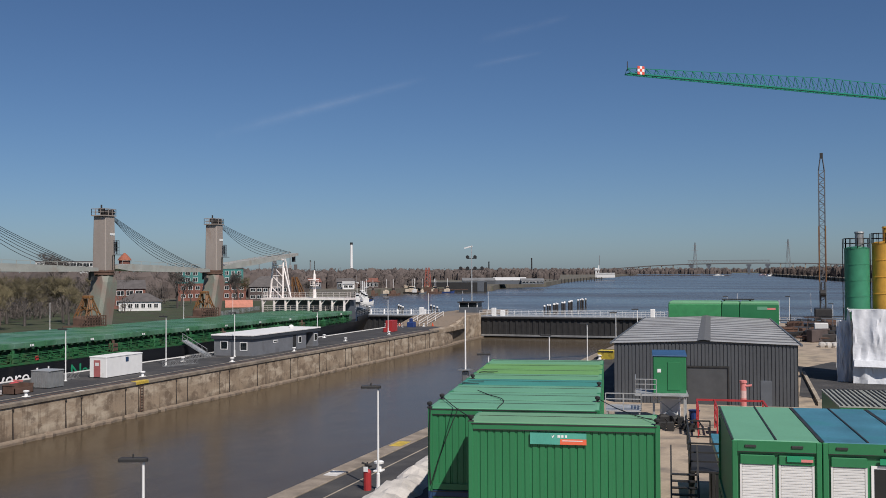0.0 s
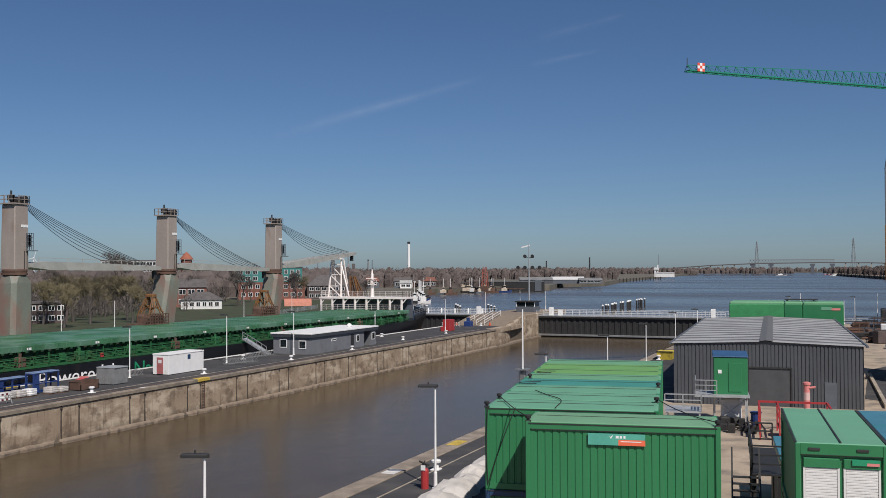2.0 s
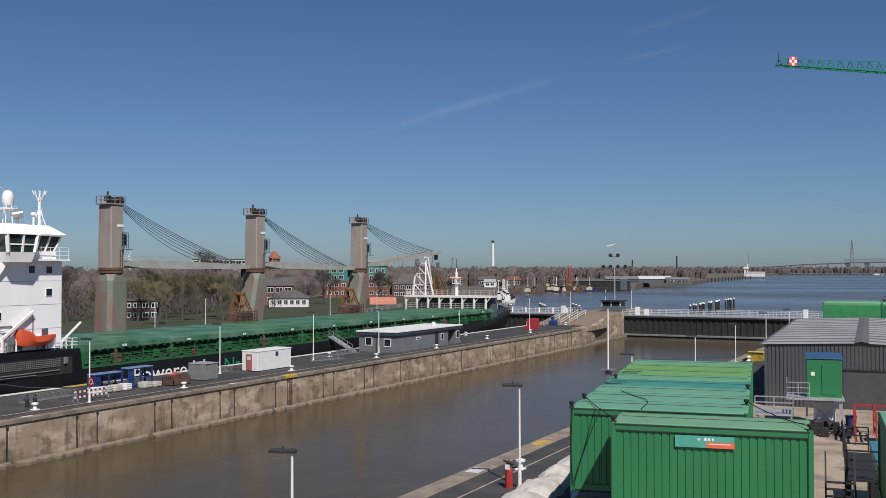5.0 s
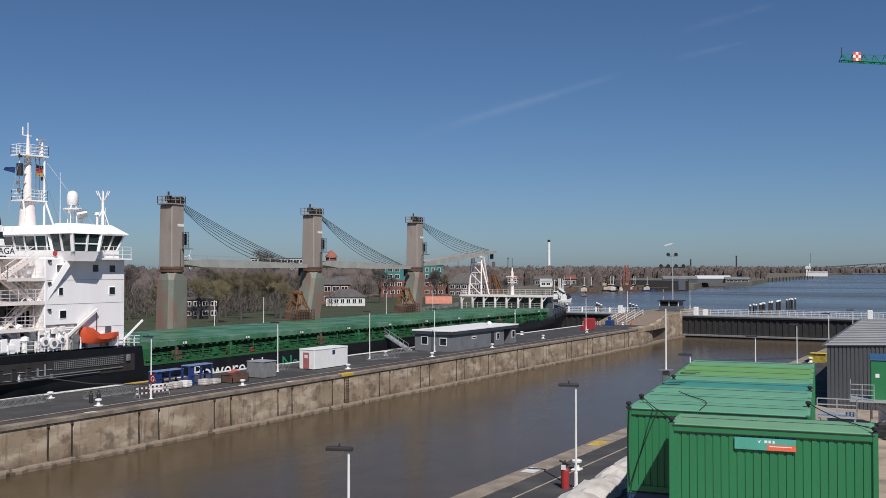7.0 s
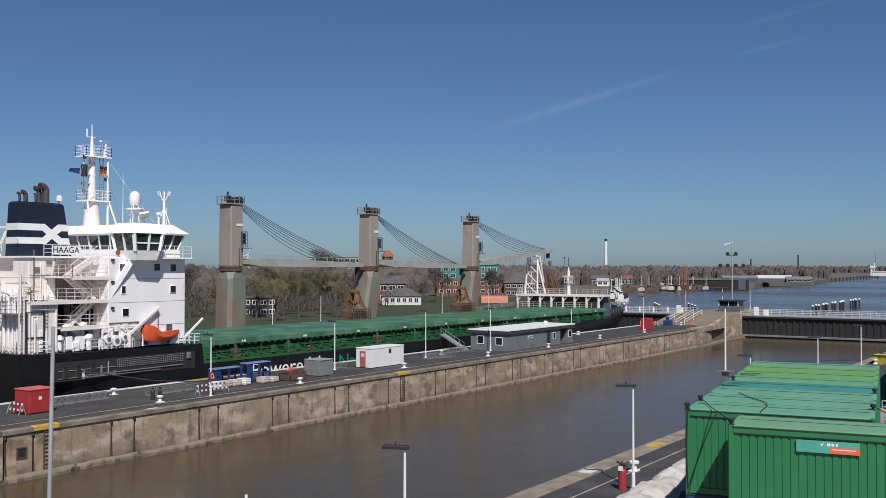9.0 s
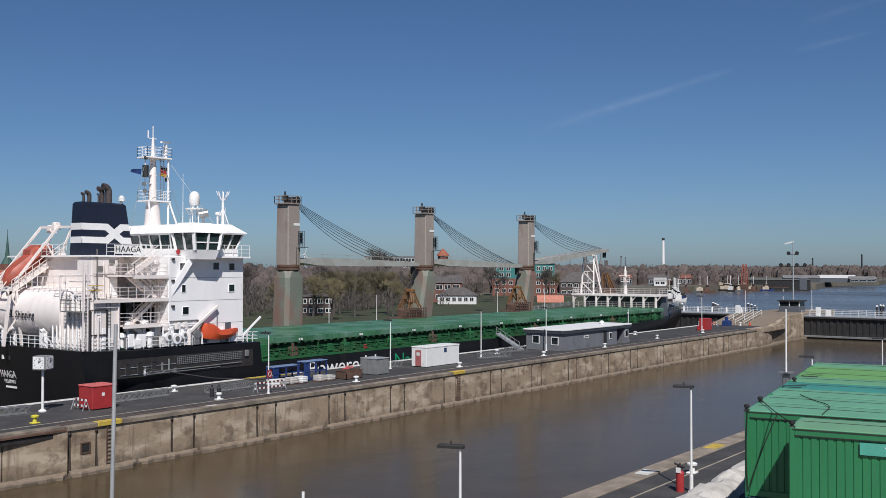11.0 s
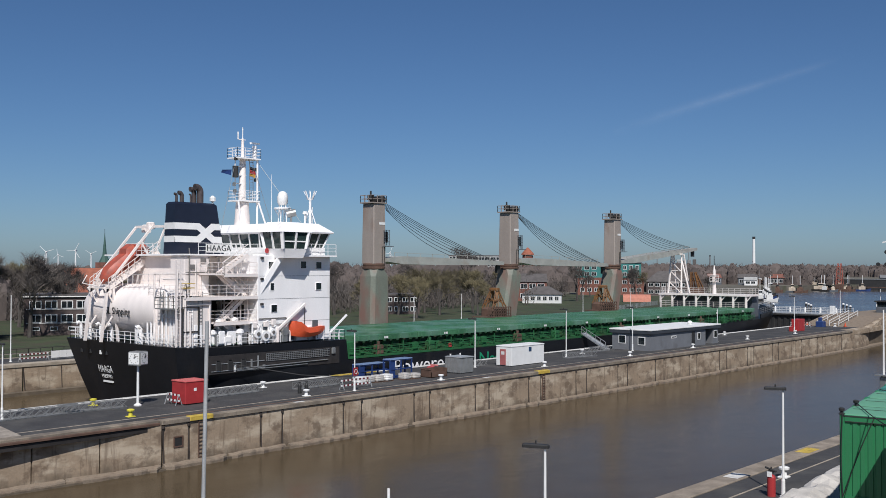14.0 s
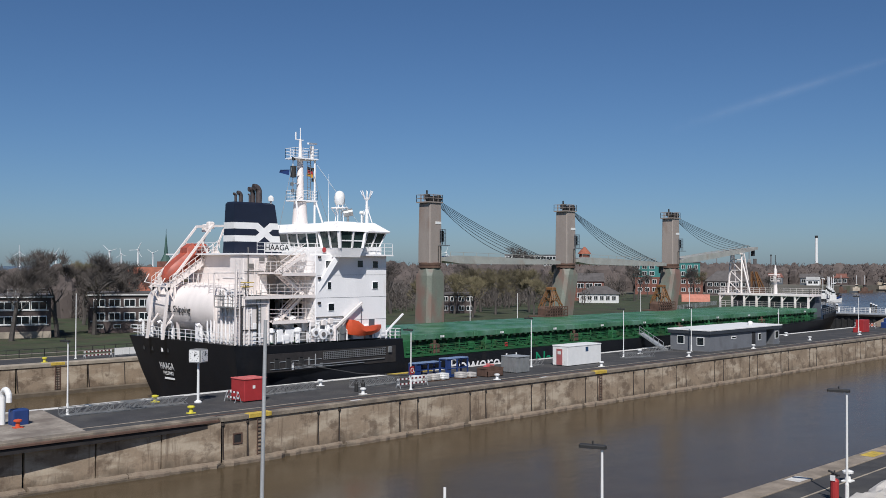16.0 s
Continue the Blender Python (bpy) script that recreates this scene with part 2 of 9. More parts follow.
# Hatch green darkened: shade under the covers put into the colour, plus rust.
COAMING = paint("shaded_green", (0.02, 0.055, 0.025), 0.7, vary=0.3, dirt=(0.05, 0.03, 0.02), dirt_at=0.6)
DECK_GREEN = paint("deck_green", (0.03, 0.12, 0.04), 0.55, vary=0.2, scale=0.5, dirt=(0.06, 0.07, 0.03), dirt_at=0.62)
HULL = paint("hull_black", (0.010, 0.011, 0.014), 0.42, vary=0.3, scale=0.3, dirt=(0.024, 0.021, 0.02), dirt_at=0.66, streak=0.3, spec=0.25)
WHITE = paint("ship_white", (0.90, 0.88, 0.86), 0.45, vary=0.05, scale=0.5, dirt=(0.55, 0.46, 0.38), dirt_at=0.74, streak=0.25)
CRANE = paint("crane_grey_brown", (0.30, 0.255, 0.22), 0.6, vary=0.1, scale=0.4, dirt=(0.22, 0.15, 0.11), dirt_at=0.66, streak=0.3)
CRANE_LOW = paint("crane_pedestal", (0.165, 0.175, 0.14), 0.65, vary=0.16, scale=0.35, dirt=(0.21, 0.115, 0.09), dirt_at=0.52, streak=0.4)
BOOM = paint("boom_grey", (0.36, 0.355, 0.32), 0.55, vary=0.12, scale=0.5, dirt=(0.3, 0.25, 0.2), dirt_at=0.66)
YELLOW = paint("grab_yellow", (0.18, 0.085, 0.022), 0.6, vary=0.25, scale=1.5, dirt=(0.14, 0.07, 0.03), dirt_at=0.52)
ORANGE = paint("lifeboat_orange", (0.55, 0.085, 0.025), 0.4, vary=0.1)
RED = paint("red_paint", (0.34, 0.03, 0.03), 0.5, vary=0.12)
RED_LIGHT = paint("red_white", (0.62, 0.22, 0.2), 0.5, vary=0.1)
DARK = paint("dark_steel", (0.026, 0.025, 0.024), 0.6, vary=0.25)
STEEL = paint("grey_steel", (0.32, 0.32, 0.31), 0.5, metal=0.6, vary=0.2)
GALV = paint("galvanised", (0.42, 0.43, 0.43), 0.45, metal=0.3, vary=0.15)
CLAD = paint("grey_cladding", (0.075, 0.08, 0.087), 0.5, vary=0.12, scale=0.3)
CLAD_ROOF = paint("roof_sheet", (0.40, 0.395, 0.375), 0.5, vary=0.12, scale=0.2, dirt=(0.24, 0.22, 0.2), dirt_at=0.62)
BUILDING_GREY = paint("building_grey", (0.17, 0.175, 0.187), 0.6, vary=0.1, scale=0.5, dirt=(0.12, 0.12, 0.125), dirt_at=0.62)
HUT_GREY = paint("hut_grey", (0.10, 0.11, 0.125), 0.6, vary=0.1)
PLAIN_WHITE = paint("white_paint", (0.78, 0.77, 0.74), 0.5, vary=0.04, dirt=(0.62, 0.59, 0.54), dirt_at=0.78)
SHUTTER = paint("shutter", (0.66, 0.65, 0.62), 0.5, vary=0.05)
BRIDGE_GLASS = paint("bridge_glass", (0.03, 0.048, 0.045), 0.05, vary=0.35, scale=0.7, spec=0.7)
GLASS = paint("window_glass", (0.012, 0.017, 0.02), 0.06, vary=0.1, spec=0.8)
BRICK = paint("brick_red", (0.175, 0.075, 0.053), 0.85, vary=0.2, scale=0.8, bump=0.2)
BRICK_DARK = paint("brick_dark", (0.082, 0.062, 0.056), 0.85, vary=0.2, scale=0.8, bump=0.2)
TILE = paint("roof_tile_red", (0.29, 0.10, 0.055), 0.8, vary=0.2, scale=1.0)
SLATE = paint("slate", (0.10, 0.09, 0.085), 0.8, vary=0.2, scale=0.8)
TURQUOISE = paint("turquoise_panel", (0.055, 0.19, 0.175), 0.5, vary=0.1)
FILM = paint("white_film", (0.68, 0.69, 0.71), 0.35, vary=0.08, scale=1.0, bump=0.9, bump_scale=2.5)
BARK = paint("bark", (0.075, 0.066, 0.058), 0.95, vary=0.25, scale=2)
TWIG = paint("twigs", (0.10, 0.086, 0.075), 0.95, vary=0.3, scale=0.3, each=0.25)
TWIG_GREEN = paint("budding_twigs", (0.15, 0.128, 0.07), 0.95, vary=0.3, scale=0.3, each=0.25)
WOOD_FAR = paint("far_wood", (0.108, 0.088, 0.078), 1.0, vary=0.22, scale=0.03)
WOOD_EAST = paint("dense_wood", (0.085, 0.066, 0.056), 1.0, vary=0.2, scale=0.03)
SCRUB = paint("scrub_ground", (0.13, 0.115, 0.09), 0.95, vary=0.3, scale=0.04, dirt=(0.085, 0.09, 0.05), dirt_at=0.58)
JIB = paint("jib_green", (0.02, 0.20, 0.13), 0.5, vary=0.15)
SILO_GREEN = paint("silo_green", (0.045, 0.20, 0.105), 0.45, vary=0.12)
SILO_YELLOW = paint("silo_yellow", (0.52, 0.28, 0.03), 0.5, vary=0.12)
YELLOW_SIGNAL = paint("signal_yellow", (0.62, 0.55, 0.04), 0.5)
YELLOW_MARK = paint("yellow_marking", (0.50, 0.36, 0.05), 0.7, vary=0.25, scale=3)
WHITE_MARK = paint("white_marking", (0.62, 0.60, 0.56), 0.7, vary=0.2, scale=3)
TARP = paint("tarpaulin", (0.50, 0.47, 0.43), 0.7, vary=0.15, bump=0.6, bump_scale=3)
BLUE = paint("blue_paint", (0.022, 0.045, 0.16), 0.5, vary=0.12)
RUBBER = paint("rubber", (0.02, 0.02, 0.02), 0.85, vary=0.2)
NET = paint("name_green", (0.03, 0.26, 0.12), 0.5)
CREAM = paint("warm_white", (0.82, 0.75, 0.70), 0.5, vary=0.06, scale=0.9, dirt=(0.6, 0.48, 0.39), dirt_at=0.78, streak=0.25)
BARRIER_RED = paint("barrier_red", (0.13, 0.018, 0.022), 0.5)
RUST = paint("rust", (0.105, 0.062, 0.043), 0.9, vary=0.3, scale=1.0)
# ---- water, land and lock walls ----
WL = -3.45
NEAR, FAR_WALL, ISLE, LEFT_BANK = -23.7, -61.8, -74.4, -108.0
solid("water", Geo().add([(-4800, -400, WL), (4800, -400, WL), (4800, 4990, WL), (-4800, 4990, WL)], [(0, 1, 2, 3)]), WATER, "rippled blue-grey harbour water reflecting the sky", "water", kind="structure")

solid("water_lock", Geo().box(FAR_WALL - 3, NEAR + 0.2, -120, 209, WL - 0.3, WL + 0.02), LOCK_WATER, "calm silty brown water in the lock chamber", "water", kind="structure")
solid("water_lock_far", Geo().box(LEFT_BANK, ISLE + 0.5, -120, 209, WL - 0.3, WL + 0.02), LOCK_WATER, "silty brown water round the moored ship", "water", kind="structure")


def bank(name, pts, material, label, z=0.0):
    return solid(name, Geo().prism(pts, -9, z), material, label, "ground", kind="structure")


bank("ground", [(NEAR, -60), (260, -60), (260, 216), (NEAR, 216)], YARD, "pale sandy building-site yard beside the lock")
bank("ground_west", [(-1500, -200), (LEFT_BANK, -200), (LEFT_BANK, 232), (-150, 330), (-1500, 330)], GRASS, "grass lawn and brown woodland ground on the far bank")
bank("ground_northwest", [(-1500, 330), (-150, 330), (-232, 520), (-232, 600), (-200, 690), (-222, 790), (-205, 880), (-250, 1170), (-330, 2000), (-420, 3000), (-1500, 3000)], SCRUB, "brown scrubby shore beyond the lock")
bank("ground_north", [(-640, 4300), (1300, 4300), (1300, 4800), (-1500, 4800)], SCRUB, "distant low shore at the end of the river")
bank("ground_east", [(68, 1230), (20, 1700), (-34, 2300), (-20, 3300), (900, 3300), (900, 1230)], SCRUB, "distant low wooded shore across the river")

# the island between both chambers
bank("quay_island", [(FAR_WALL - 1.1, -60), (FAR_WALL - 1.1, 26), (FAR_WALL + 0.02, 39.6), (FAR_WALL + 0.02, 176), (FAR_WALL - 1.5, 186), (FAR_WALL - 1.5, 232), (ISLE, 232), (ISLE, -60)], ASPHALT, "dark asphalt lock island with pale concrete edges", 0.0)

# quay wall facing: cast panels with recessed joints
wall = thing("wall_far", "weathered streaked concrete lock wall with dark joints", "lock wall", kind="structure")
JOINTS = []
y = 39.8
while y < 176:
    JOINTS += [y, y + 2.1]
    y += 8.6
JOINTS = [j for j in JOINTS if j < 176] + [176]
panel_cache = {}
for a, b in zip(JOINTS, JOINTS[1:]):
    w = round(b - a - 0.16, 2)
    if w not in panel_cache:
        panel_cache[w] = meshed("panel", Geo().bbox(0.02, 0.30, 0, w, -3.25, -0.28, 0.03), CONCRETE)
    ob = new("panel", panel_cache[w])
    ob.parent = wall
    ob.location = (FAR_WALL, a + 0.08, 0)
part("coping", Geo().bbox(FAR_WALL - 0.35, FAR_WALL + 0.42, 39.6, 176, -0.26, 0.05, 0.04), COPING, wall, "worn concrete coping")
part("coping", Geo().bbox(FAR_WALL - 0.75, FAR_WALL + 0.12, -60, 39.55, -0.1, 0.06, 0.03), COPING, wall, "worn overhanging coping")
part("fender_beam", Geo().bbox(FAR_WALL - 1.0, FAR_WALL + 0.36, -60, 39.5, -0.26, -0.1, 0.03), RUST, wall, "rusty steel fender beam below the coping")
part("fender_beam", Geo().bbox(FAR_WALL - 1.0, FAR_WALL + 0.24, -60, 39.5, -0.66, -0.3, 0.04), BLACK_AND_SHADE, wall, "dark timber fender beam")
part("plinth", Geo().bbox(FAR_WALL + 0.02, FAR_WALL + 0.5, 39.7, 176, -9, -3.22, 0.05), WET, wall, "wet dark concrete foot at the waterline")


def ledge_stone(a, b, x0, x1, slope=0.0):
    """A broken length of the footing ledge from a to b, its face at x1, with chipped ends and a ragged edge."""
    n = max(3, int((b - a) / 0.55))
    rings = []
    for i in range(n + 1):
        y = a + (b - a) * i / n
        o = slope * (y - a)
        xf = x1 + o + random.uniform(-0.15, 0.1) - (0.22 if i in (0, n) else 0)
        zt = -3.09 + random.uniform(-0.035, 0.035)
        rings.append([(x0 + o, y, -3.7), (xf - 0.05, y, -3.7), (xf, y, zt - 0.13), (xf - 0.04, y, zt - 0.02), (x0 + o, y, zt + 0.08)])
    part("ledge_stone", Geo().rings(rings), LEDGE, wall, "worn pale length of the footing ledge")


random.seed(17)
y = 39.75
while y < 175:
    step = random.uniform(3.6, 7.4)
    ledge_stone(y, min(176, y + step - random.uniform(0.05, 0.3)), FAR_WALL + 0.25, FAR_WALL + random.uniform(0.62, 0.86))
    y += step
for ya, yb, xa, sl in ((26.2, 32.6, -0.8, 0.077), (32.7, 39.5, -0.3, 0.077), (14, 26.0, -0.8, 0.0)):
    ledge_stone(ya, yb, FAR_WALL + xa, FAR_WALL + xa + 0.62, sl)
for yj in JOINTS[:-1]:
    part("joint_pipe", Geo().tube((FAR_WALL + 0.27, yj + 0.05, -3.05), (FAR_WALL + 0.27, yj - 0.05, -0.4), 0.06, n=6).tube((FAR_WALL + 0.29, yj - 0.05, -0.55), (FAR_WALL + 0.29, yj - 0.05, -0.36), 0.13, n=7), JOINT, wall)

# the wall draws back below the overhanging coping before the lower gate
for k in range(3):
    ya, yb = 39.6 - k * 4.55, 39.6 - (k + 1) * 4.55 + 0.12
    xa, xb = FAR_WALL + 0.32 - (39.6 - ya) * 0.077, FAR_WALL + 0.32 - (39.6 - yb) * 0.077
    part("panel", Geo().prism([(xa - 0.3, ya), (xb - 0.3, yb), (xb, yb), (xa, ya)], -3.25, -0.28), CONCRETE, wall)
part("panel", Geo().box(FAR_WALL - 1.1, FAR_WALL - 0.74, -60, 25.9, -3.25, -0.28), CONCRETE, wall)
part("plinth", Geo().prism([(FAR_WALL - 1.1, -60), (FAR_WALL - 0.05, -60), (FAR_WALL - 0.05, 26), (FAR_WALL + 0.75, 39.7), (FAR_WALL, 39.7), (FAR_WALL - 1.1, 26)], -9, -3.3), WET, wall)

solid("trim_line", Geo().box(FAR_WALL - 2.3, FAR_WALL - 2.15, -60, 174, -0.1, 0.012), CONCRETE_LIGHT, "narrow pale line set into the asphalt", "line", kind="structure")
solid("trim_track", Geo().box(FAR_WALL - 1.25, FAR_WALL - 0.95, 39.6, 174, -0.1, 0.008), RUST, "rusty crane rail sunk along the quay edge", "rail", kind="structure")
solid("trim_ship_side", Geo().bbox(ISLE - 0.05, ISLE + 0.55, -60, 228, -0.6, 0.06, 0.03), WHITE_MARK, "white painted kerb along the ship's side", "kerb", kind="structure")
solid("trim_yellow", Geo().box(ISLE + 0.1, ISLE + 0.58, 67, 73, 0, 0.075), YELLOW_MARK, "yellow painted stretch of kerb", "marking", kind="structure")
for y0 in (52.5, 76.5):
    solid("wall_marking", Geo().box(FAR_WALL - 0.3, FAR_WALL + 0.1, y0 - 0.5, y0 + 0.5, -0.1, 0.056), WHITE_MARK, "pale painted patch on the coping", "marking", kind="structure")

# far chamber's western wall
wall_w = thing("wall_west", "weathered concrete wall of the second lock chamber", "lock wall", kind="structure")
y = -60
while y < 228:
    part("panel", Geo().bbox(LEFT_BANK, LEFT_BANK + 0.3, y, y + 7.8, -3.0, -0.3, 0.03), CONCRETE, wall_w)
    y += 8.0
part("coping", Geo().bbox(LEFT_BANK - 1.2, LEFT_BANK + 0.4, -60, 230, -0.3, 0.06, 0.04), CONCRETE_LIGHT, wall_w)
part("plinth", Geo().bbox(LEFT_BANK + 0.05, LEFT_BANK + 0.8, -60, 230, -9, -2.95, 0.1), WET, wall_w)
solid("pavement_west", Geo().box(LEFT_BANK - 7, LEFT_BANK - 1.2, -60, 230, -0.5, 0.04), ASPHALT, "asphalt path along the far chamber", "path", kind="structure")

for k in range(36):
    part("joint_pipe", Geo().tube((LEFT_BANK + 0.27, -59.9 + k * 8.0, -2.9), (LEFT_BANK + 0.27, -60.1 + k * 8.0, -0.4), 0.07, n=6), JOINT, wall_w)
    part("joint_pipe", Geo().tube((LEFT_BANK + 0.31, -55.6 + k * 8.0, -2.9), (LEFT_BANK + 0.31, -55.7 + k * 8.0, -0.4), 0.05, n=6), JOINT, wall_w)
lw = thing("wall_ladder", "recessed rusty ladder with a yellow top bracket in the far wall", "ladder", (LEFT_BANK + 0.3, 48.4, 0))
part("stile", Geo().beam((0.06, -0.28, -2.9), (0.06, -0.28, -0.2), 0.08), RUST, lw)
part("stile", Geo().beam((0.06, 0.28, -2.9), (0.06, 0.28, -0.2), 0.08), RUST, lw)
for k in range(10):
    part("rung", Geo().beam((0.06, -0.28, -2.8 + k * 0.27), (0.06, 0.28, -2.8 + k * 0.27), 0.05), RUST, lw)
part("bracket", Geo().bbox(-0.4, 0.14, -0.8, 0.8, -0.2, 0.09, 0.03), YELLOW_MARK, lw, "yellow painted bracket")
solid("pavement_path", Geo().box(-122.0, -120.4, -60, 215, -0.3, 0.03), paint("path_gravel", (0.19, 0.165, 0.13), 0.95, vary=0.2, scale=0.6), "pale gravel path across the lawn", "path", kind="structure")
solid("kerb_west", Geo().box(-115.3, -115.0, -60, 230, -0.3, 0.09), CONCRETE_LIGHT, "pale kerb between asphalt and lawn", "kerb", kind="structure")
lf = thing("lawn_fence", "low dark rail fence on the lawn edge", "fence", (-117.0, 0, 0))
for k in range(24):
    part("fence_bay", Geo().rail([(0, 36 + k * 3, 0), (0, 38.96 + k * 3, 0)], 0.9, 2, 1.5, 0.025), DARK, lf)

KERB_STONE = paint("kerb_stone", (0.27, 0.225, 0.175), 0.9, vary=0.25, scale=0.8, bump=0.3, bump_scale=8, dirt=(0.18, 0.15, 0.115), dirt_at=0.55)
# near quay: kerb, road strip and markings
kerb = thing("kerb_near", "broad pale concrete coping on the near quay edge", "kerb", kind="structure")
y = -30
while y < 205:
    part("coping_stone", Geo().bbox(NEAR - 0.15, NEAR + 1.05, y, y + 4.97, -0.35, 0.1, 0.03), KERB_STONE, kerb)
    y += 5.0
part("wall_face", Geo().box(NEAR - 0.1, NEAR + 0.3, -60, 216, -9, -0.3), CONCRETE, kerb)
solid("road", Geo().box(NEAR + 1.05, -15.0, -60, 205, -0.3, 0.03), ASPHALT, "worn dark asphalt service road on the near quay", "road", kind="structure")
solid("road_line", Geo().box(NEAR + 2.35, NEAR + 2.45, -60, 205, 0, 0.045), CONCRETE_LIGHT, "thin pale line along the service road", "line", kind="structure")
solid("coping_marking", Geo().box(NEAR + 0.1, NEAR + 0.9, 48.6, 49.9, 0, 0.108), WHITE_MARK, "white painted patch on the quay edge", "marking", kind="structure")
solid("coping_marking", Geo().box(NEAR + 0.1, NEAR + 0.9, 58.0, 59.8, 0, 0.108), YELLOW_MARK, "yellow painted patch on the quay edge", "marking", kind="structure")


def lock_gate(name, x0, x1, y, label):
    g = thing(name, label, "lock gate")
    part("gate_leaf", Geo().box(x0, x1, y, y + 5.5, -9, 1.0), DARK, g, "black steel skin plate")
    n = int((x1 - x0) / 1.25)
    for i in range(n):
        x = x0 + (i + 0.5) * (x1 - x0) / n
        part("rib", Geo().bbox(x - 0.3, x + 0.3, y - 0.16, y + 0.02, -3.0, 0.75, 0.05), DARK, g)
    part("fender_beam", Geo().bbox(x0, x1, y - 0.55, y, 0.7, 1.05, 0.05), DARK, g)
    part("fender_foot", Geo().bbox(x0, x1, y - 0.6, y, -3.1, -2.75, 0.05), STEEL, g)
    part("walkway", Geo().box(x0, x1, y - 0.5, y + 5.8, 1.05, 1.2), GALV, g)
    part("railing", Geo().rail([(x0, y - 0.45, 1.2), (x1, y - 0.45, 1.2)], 1.1, 3, 1.6, 0.022), PLAIN_WHITE, g, "white painted railing")
    part("railing", Geo().rail([(x0, y + 5.7, 1.2), (x1, y + 5.7, 1.2)], 1.1, 3, 1.6, 0.022), PLAIN_WHITE, g, "white painted railing")
    for i, x in enumerate((x0 + 2.5, x0 + 4.5, x1 - 3)):
        part("control_box", Geo().bbox(x, x + 0.9, y + 0.3, y + 1.2, 1.2, 2.9 - 0.5 * (i == 1), 0.06), PLAIN_WHITE, g)
    return g


lock_gate("lock_gate", FAR_WALL - 1.4, NEAR, 208.0, "black ribbed steel sliding lock gate with white railings")
lock_gate("lock_gate", LEFT_BANK, ISLE, 208.0, "black steel gate of the far lock chamber with white railings")
# ---- site offices of stacked containers ----
def trapezoid_wall(g, x0, x1, y, z0, z1, pitch=0.28, depth=0.04):
    """Corrugated sheet along x, facing -y."""
    n = max(1, round((x1 - x0) / pitch))
    s = (x1 - x0) / n
    xs = []
    for i in range(n):
        a = x0 + i * s
        xs += [(a, y), (a + s * 0.62, y), (a + s * 0.72, y + depth), (a + s * 0.9, y + depth)]
    xs += [(x1, y)]
    vs = [(x, yy, z) for z in (z0, z1) for x, yy in xs]
    k = len(xs)
    return g.add(vs, [(i, i + 1, k + i + 1, k + i) for i in range(k - 1)])


def site_container(label, roof, roof_label, storey_z, at, turn, corrugated=True, blue_low=False, back=True):
    """A 20-foot unit, 6.06 by 2.44 m, its long side along x and its front at y = 0."""
    L, D, Hc = 6.06, 2.40, 2.86
    c = thing("office_container", label, "container", (*at, storey_z), turn, group="stacked site containers")
    frame_mat = GREEN
    fg = Geo()
    for x in (0, L - 0.16):
        for yy in (0, D - 0.16):
            fg.bbox(x, x + 0.16, yy, yy + 0.16, 0, Hc, 0.02)
    for z in (0, Hc - 0.2):
        for yy in (0, D - 0.14):
            fg.box(0.16, L - 0.16, yy + 0.003, yy + 0.137, z, z + 0.197)
        for x in (0, L - 0.14):
            fg.box(x + 0.003, x + 0.137, 0.16, D - 0.16, z, z + 0.197)
    part("frame", fg, DARK_BLUE if blue_low else frame_mat, c, "dark blue steel frame" if blue_low else "green steel corner frame")
    g = Geo()
    if corrugated:
        trapezoid_wall(g, 0.16, L - 0.16, 0.05, 0.19, Hc - 0.2, 0.235, 0.028)
        part("front_panel", g, GREEN, c, "corrugated green sheet")
    side = Geo()
    trapezoid_wall(side, 0.16, D - 0.16, 0.05, 0.19, Hc - 0.2, 0.24)
    side.moved(Matrix(((0, 1, 0, 0), (-1, 0, 0, D), (0, 0, 1, 0), (0, 0, 0, 1))))
    part("side_panel", side, GREEN, c)
    part("side_panel", Geo().box(L - 0.09, L - 0.05, 0.16, D - 0.16, 0.19, Hc - 0.2), GREEN, c)
    part("back_panel", Geo().box(0.16, L - 0.16, D - 0.1, D - 0.05, 0.19, Hc - 0.2), GREEN, c)
    part("floor_panel", Geo().box(0.1, L - 0.1, 0.1, D - 0.1, 0.02, 0.12), DARK, c)
    rg = Geo()
    vs = []
    for yy, zz in ((0.03, Hc - 0.01), (0.12, Hc + 0.02), (D / 2, Hc + 0.04), (D - 0.12, Hc + 0.02), (D - 0.03, Hc - 0.01)):
        vs += [(0.03, yy, zz - 0.02), (0.12, yy, zz), (L - 0.12, yy, zz), (L - 0.03, yy, zz - 0.02)]
    rg.add(vs, [(r * 4 + i, r * 4 + i + 1, r * 4 + 5 + i, r * 4 + 4 + i) for r in range(4) for i in range(3)])
    part("roof", rg, roof, c, roof_label)
    for x in (0.08, L - 0.08):
        for yy in (0.08, D - 0.08):
            part("corner_casting", Geo().bbox(x - 0.08, x + 0.08, yy - 0.08, yy + 0.08, Hc - 0.02, Hc + 0.03, 0.015), GREEN, c)
    part("roof_joint", Geo().box(0.2, L - 0.2, D * 0.56, D * 0.56 + 0.025, Hc + 0.03, Hc + 0.05), DARK, c)
    part("front_drip_edge", Geo().box(0.1, L - 0.1, -0.012, 0.02, Hc - 0.05, Hc - 0.015).box(0.16, L - 0.16, 0.0, 0.03, Hc - 0.225, Hc - 0.2), DARK, c)
    part("roof_seam", Geo().box(0.1, L - 0.1, D - 0.02, D + 0.035, Hc - 0.15, Hc + 0.01), DARK, c)
    return c


TURN = 9.5
BASE, STOREY = 0.35, 2.9
ux, uy = math.cos(radians(TURN)), math.sin(radians(TURN))


